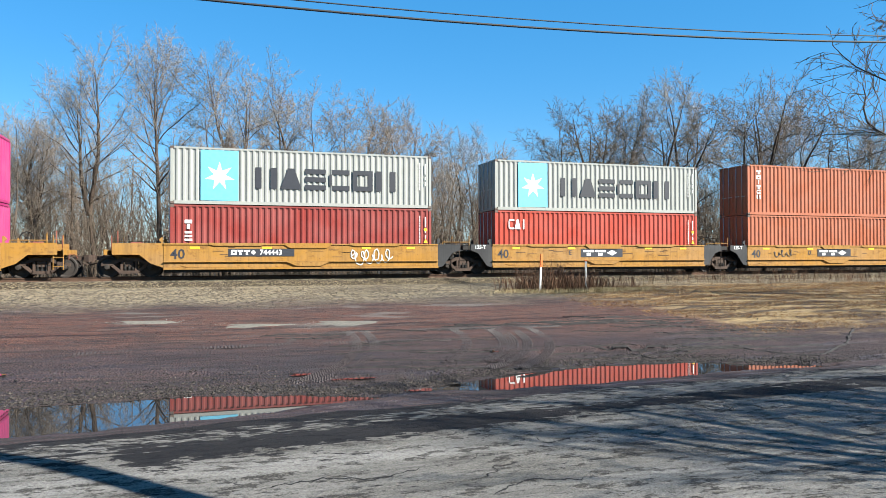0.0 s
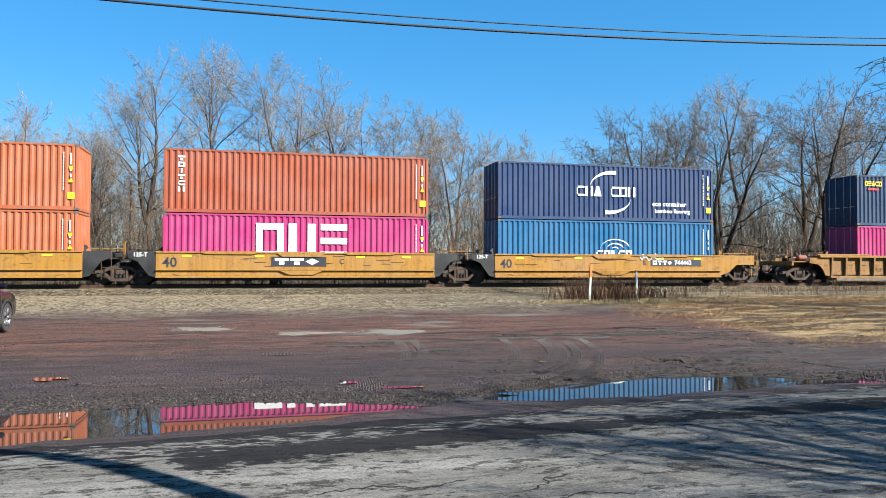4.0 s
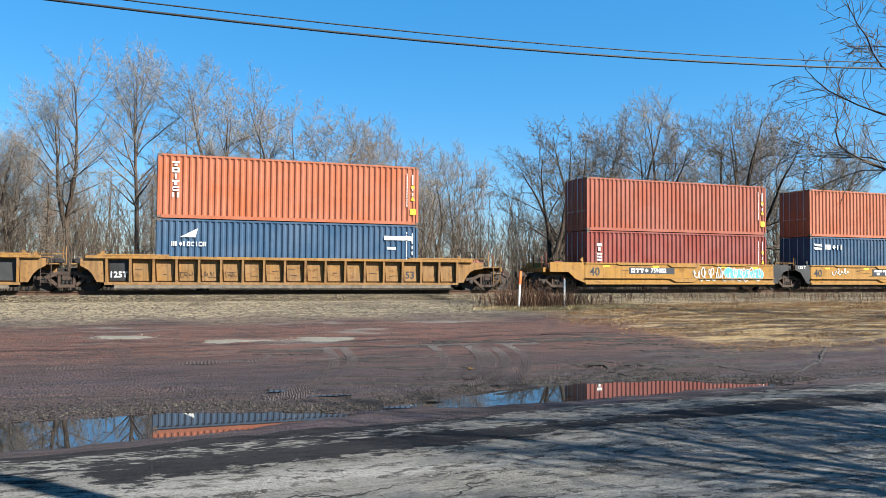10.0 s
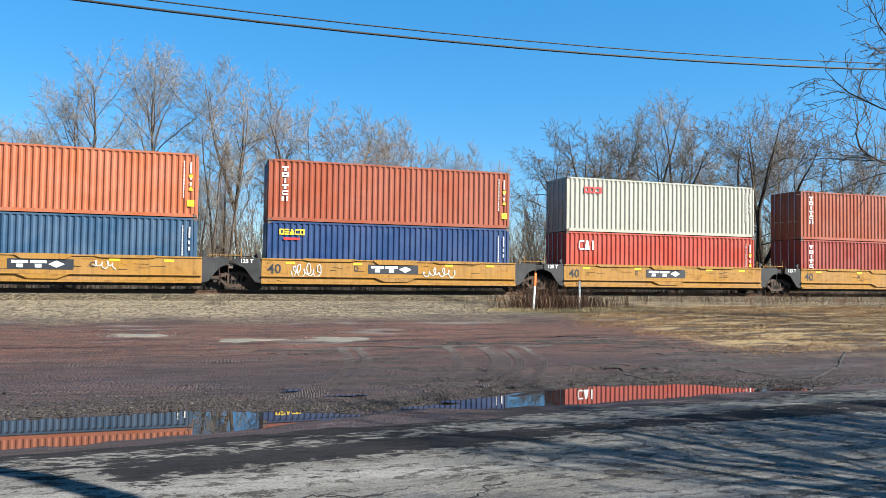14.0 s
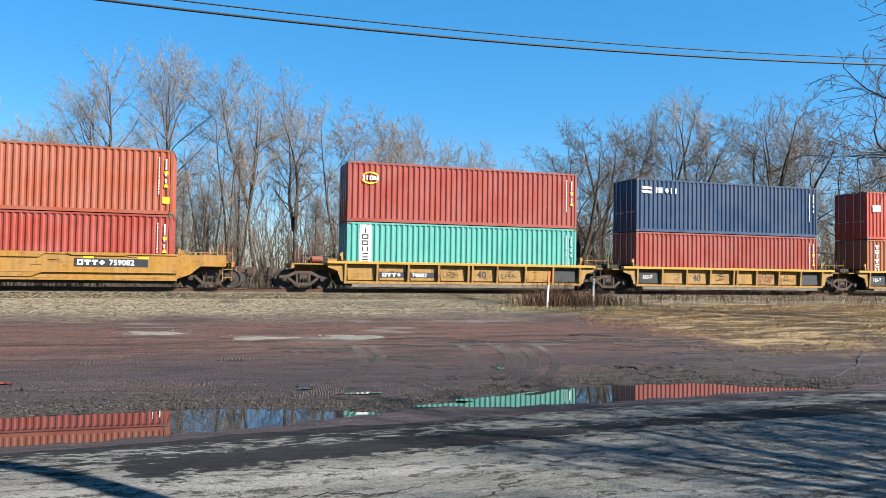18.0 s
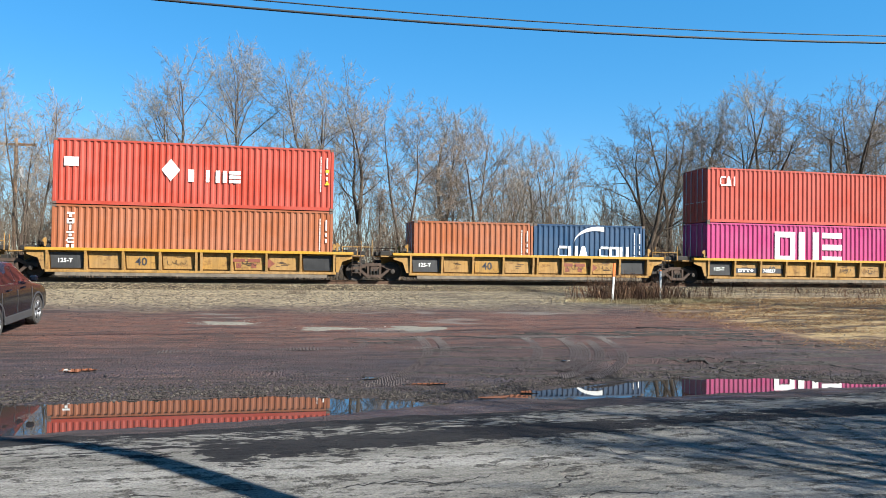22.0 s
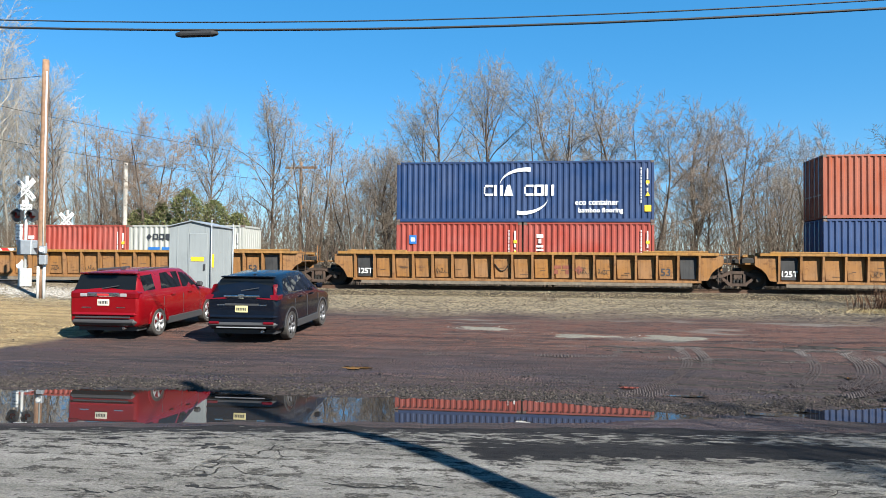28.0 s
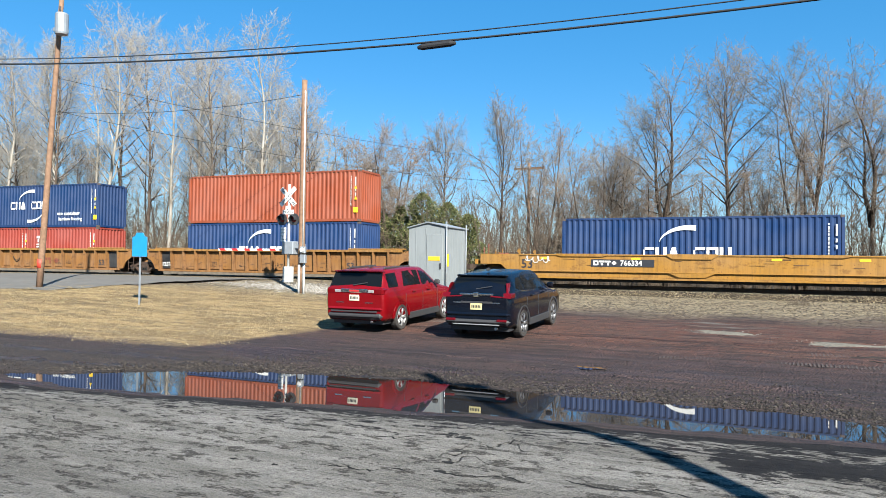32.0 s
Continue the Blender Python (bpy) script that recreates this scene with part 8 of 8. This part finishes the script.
suv(-7.15, 18.95, 0, DARK, "parked dark blue sport utility vehicle on the muddy lot",
    [(-2.29, 0.8, 0.4, 1.09, 1.13, 0.78), (-2.25, 0.86, 0.36, 1.15, 1.21, 0.81), (-2.15, 0.905, 0.33, 1.19, 1.29, 0.8), (-1.86, 0.92, 0.3, 1.2, 1.56, 0.72), (-1.68, 0.925, 0.29, 1.19, 1.62, 0.69), (-0.6, 0.93, 0.27, 1.16, 1.68, 0.69), (0.2, 0.93, 0.27, 1.13, 1.64, 0.68), (0.7, 0.925, 0.27, 1.11, 1.42, 0.7), (1.25, 0.92, 0.28, 1.02, 1.1, 0.74), (1.7, 0.91, 0.29, 0.97, 1.04, 0.74), (2.1, 0.88, 0.3, 0.86, 0.93, 0.66), (2.28, 0.76, 0.36, 0.72, 0.78, 0.6)],
    (-1.35, 1.31), dict(rim=M_RIMD, flare=M_PLASTIC, cladding=M_PLASTIC, mirror=DARK, handles=(-0.62, 0.28), seams=(-1.05, -0.1, 0.9), rails=False, roof=1.68, trim=True,
    windows=[[(-1.72, 0.25), (-1.5, 0.06), (-1.18, 0.06), (-1.18, 0.86), (-1.45, 0.82)], [(-1.1, 0.05), (-0.16, 0.05), (-0.16, 0.88), (-1.1, 0.87)], [(-0.08, 0.05), (0.92, 0.05), (0.7, 0.5), (0.3, 0.88), (-0.08, 0.88)]],
    rear_glass=((-2.165, 1.24), (-1.89, 1.56), 0.72, 0.66), windshield=((1.18, 1.13), (0.38, 1.60), 0.68, 0.56), rear=dark_rear))
# ---- dry grass and weeds ----
def grass_mat(name, *stops):
    k = Nodes(name)
    g = k.n.new("ShaderNodeNewGeometry")
    return k.done(k.ramp(g.outputs["Random Per Island"], *stops), 0.9, 0, 0.15)


M_STRAW = grass_mat("dry_straw", (0.05, lin(140, 114, 76)), (0.4, lin(218, 192, 138)), (0.75, lin(238, 216, 166)), (1.0, lin(250, 234, 190)))
M_STRAWB = grass_mat("dull_brown_straw", (0.05, lin(90, 62, 42)), (0.4, lin(182, 130, 82)), (0.75, lin(218, 172, 114)), (1.0, lin(248, 222, 172)))
M_WEED = grass_mat("russet_dead_weeds", (0.1, lin(88, 62, 48)), (0.6, lin(134, 98, 76)), (1.0, lin(170, 136, 104)))


def blades(name, seed, n, place, h0, h1, width, material, label, lean=0.6):
    rng = np.random.default_rng(seed)
    xy = place(rng, n)
    z = ground_height(xy[:, 0], xy[:, 1])
    n = len(xy)
    h = rng.uniform(h0, h1, n)
    a = rng.uniform(0, 6.28, n)
    l = rng.normal(0, lean, (n, 2)) * h[:, None]
    d = np.stack([np.cos(a), np.sin(a)], -1) * width
    v = np.zeros((n, 4, 3))
    v[:, 0, :2], v[:, 0, 2] = xy - d, z - 0.01
    v[:, 1, :2], v[:, 1, 2] = xy + d, z - 0.01
    v[:, 2, :2], v[:, 2, 2] = xy + d * 0.6 + l * 0.45, z + h * 0.6
    v[:, 3, :2], v[:, 3, 2] = xy + l, z + h
    b = np.arange(n)[:, None] * 4
    f = np.concatenate([b + [0, 1, 2], b + [0, 2, 3]])
    me = bpy.data.meshes.new(name)
    me.from_pydata(v.reshape(-1, 3).tolist(), [], f.tolist())
    return tagged(part(name, me, material), label, "grass", kind="stuff")


def left_lawn(rng, n):
    p = np.stack([rng.uniform(-36, -11.6, n), rng.uniform(9, 26.5, n)], -1)
    edge = -12.4 - 0.8 * np.sin(p[:, 1] * 0.9) - np.clip(13 - p[:, 1], 0, 4) * 0.55
    keep = (p[:, 0] < edge + rng.normal(0, 0.35, n)) & (p[:, 1] > np.interp(p[:, 0], [-36, -14.8, -13.2, -11.7, -11.2], [12.6, 13.4, 13.7, 15.4, 18.8]) + rng.normal(0, 0.15, n)) & (p[:, 1] < 26 - np.clip(-p[:, 0] - 24, 0, 8) * 0.6)
    return p[keep]


def right_lawn(rng, n):
    p = np.stack([rng.uniform(11.5, 44, n), rng.uniform(15.6, 29.5, n)], -1)
    edge = 12.6 + 0.7 * np.sin(p[:, 1] * 0.8) + np.clip(17 - p[:, 1], 0, 5) * 0.5
    x, y = p[:, 0], p[:, 1]
    bare = 0.5 * np.sin(x * 0.9 + 2.2 * np.sin(y * 2.1)) + 0.5 * np.sin(y * 4.3 + x * 0.5 + np.sin(x * 0.35))
    return p[(x > edge + rng.normal(0, 0.5, n)) & (bare > -0.28 + rng.normal(0, 0.15, n))]


def weeds(rng, n):
    p = np.stack([rng.normal(14.0, 1.15, n), rng.normal(28.0, 0.6, n)], -1)
    q = np.stack([rng.uniform(19, 45, n // 4), rng.normal(30.6, 0.4, n // 4)], -1)
    return np.concatenate([p, q])


blades("dry_grass", 41, 85000, left_lawn, 0.012, 0.045, 0.0022, M_STRAW, "short dry straw-coloured grass beside the lot", 1.0)
blades("dry_grass", 42, 85000, right_lawn, 0.015, 0.06, 0.003, M_STRAWB, "flattened dry straw-coloured grass beside the lot", 1.1)
blades("dead_weeds", 43, 1500, weeds, 0.25, 0.8, 0.006, M_WEED, "upright russet dead weeds round the marker stakes", 0.16)

blades("dead_weeds", 44, 5000, right_lawn, 0.03, 0.10, 0.003, M_WEED, "sparse brown dead stalks standing in the dry grass", 0.5)
blades("dead_weeds", 45, 1400, left_lawn, 0.04, 0.12, 0.003, M_WEED, "sparse brown dead stalks in the short dry grass", 0.6)


def bush(name, seed, x, y, r, h, n, material, label):
    rng = random.Random(seed)
    w = Wood()
    for _ in range(n):
        a, d = rng.uniform(0, 6.28), r * math.sqrt(rng.random())
        p = Vector((x + d * math.cos(a), y + d * math.sin(a) * 0.45, 0))
        p.z = gz(p.x, p.y) - 0.03
        e = Vector((rng.gauss(0, 0.2), rng.gauss(0, 0.2), 1)).normalized()
        ln = h * rng.uniform(0.5, 1.0)
        q = p + e * ln
        w.limb(p, q, 0.008, 0.004, 3)
        for _ in range(5):
            m = p.lerp(q, rng.uniform(0.25, 1))
            w.spike(m, m + wander(rng, e, 0.5) * ln * rng.uniform(0.15, 0.4), 0.005)
    return tagged(part(name, w.mesh(name), material), label, "bush", kind="stuff")


bush("weed_bush", 51, 13.9, 28.0, 2.1, 1.15, 150, M_WEED, "tangled russet weed bush round the marker stakes")
bush("weed_bush", 55, 13.2, 27.9, 1.0, 1.35, 60, M_WEED, "taller russet weed stalks at the marker stake")
bush("weed_bush", 52, 16.8, 28.6, 1.6, 0.6, 90, M_WEED, "low russet weeds beside the ballast")
bush("weed_bush", 53, 31.0, 30.9, 9.0, 0.7, 240, M_WEED, "low russet weeds along the ballast")
bush("weed_bush", 54, 0.45, 30.6, 0.5, 0.35, 50, M_TWIGD, "small dark weed at the ballast's foot")
blades("dry_grass", 46, 9000, lambda rng, n: np.stack([rng.normal(14.6, 1.5, n), rng.normal(27.4, 0.5, n)], -1), 0.04, 0.17, 0.003, M_STRAW, "tufts of pale straw at the foot of the weeds", 0.7)
blades("dry_grass", 47, 40000, right_lawn, 0.03, 0.10, 0.0022, M_STRAWB, "matted straw tussocks in the dry grass", 0.9)

M_NEEDLE = grass_mat("dark_evergreen_needles", (0.1, lin(78, 88, 54)), (0.6, lin(132, 142, 88)), (1.0, lin(196, 192, 134)))


def evergreen(x, y, h, seed):
    rng = random.Random(seed)
    t = tagged(new("evergreen_tree"), "dense dark green evergreen tree behind the bungalow", "tree", "evergreens behind the track")
    t.location = (x, y, gz(x, y) - 0.05)
    part("trunk", bmesh_of(tube, (0, 0, 0), (0, 0, h * 0.95), 0.14, 0.02, n=7), M_BARKD, t)
    v, f = [], []
    for _ in range(1900):
        k = rng.random() ** 0.8
        z = h * (0.1 + 0.9 * k)
        r = h * 0.40 * (1 - k) ** 0.55 * math.sqrt(rng.uniform(0.15, 1)) * (0.8 + 0.3 * math.sin(z * 3.1 + x))
        a = rng.uniform(0, 6.28)
        p = Vector((r * math.cos(a), r * math.sin(a), z))
        for _ in range(3):
            d = Vector((math.cos(a) + rng.gauss(0, 0.6), math.sin(a) + rng.gauss(0, 0.6), rng.gauss(0.2, 0.5))).normalized() * rng.uniform(0.12, 0.3)
            s = d.orthogonal().normalized() * 0.035
            b = len(v)
            v += [tuple(p + s), tuple(p - s), tuple(p + d)]
            f.append((b, b + 1, b + 2))
    soup("crown", v, f, M_NEEDLE, t)


for x, y, h, s in ((-21.9, 43.2, 6.3, 61), (-20.3, 43.6, 5.7, 62), (-23.9, 43.8, 5.6, 63), (-18.9, 44.0, 5.0, 64), (-25.6, 44.2, 5.2, 65)):
    evergreen(x, y, h, s)

pebbles("pale_gravel", 8, [(60, lambda r, n: np.stack([r.normal(-1.6, 0.55, n), r.normal(20.3, 0.2, n)], -1), ground_height, 0.012, 0.03), (140, lambda r, n: np.stack([r.normal(2.4, 1.2, n), r.normal(19.0, 0.3, n)], -1), ground_height, 0.012, 0.03),
                           (7000, lambda r, n: np.stack([r.normal(-20.6, 2.2, n), r.normal(28.6, 1.0, n)], -1), ground_height, 0.02, 0.06)], stone_material("pale_gravel_stone", (0.1, lin(150, 143, 134)), (0.6, lin(206, 199, 188)), (1.0, lin(248, 242, 230))), "patches of pale loose gravel on the lot")
# ---- what moves ----
def motions():
    times = [0.5 * i for i in range(65)]

    def ride(x, y, z):
        return pose(x, y + float(bend(x)), z, 0, 0, math.degrees(math.atan(float(bend(x + 3) - bend(x - 3)) / 6)))

    home = {}
    for thing, x, y, z in MOVERS:
        home[thing.name] = x
        walk(thing, [(t, ride(x + train_shift(t), y, z)) for t in times])
    # the wheels roll while they pass the viewer
    for w, (ax, ay, az), car, dx in WHEELSETS:
        s = home[car.name] + dx
        rows, start = [], None
        for i in range(1, 960):
            x = s + train_shift(i / 30)
            if -46 < x < 46:
                start = x if start is None else start
                rows.append((i / 30, pose(ax, ay, az, 0, math.degrees((x - start) / 0.458), 0)))
        if rows:
            walk(w, [(0.0, rows[0][1])] + rows + [(32.0, rows[-1][1])])


motions()
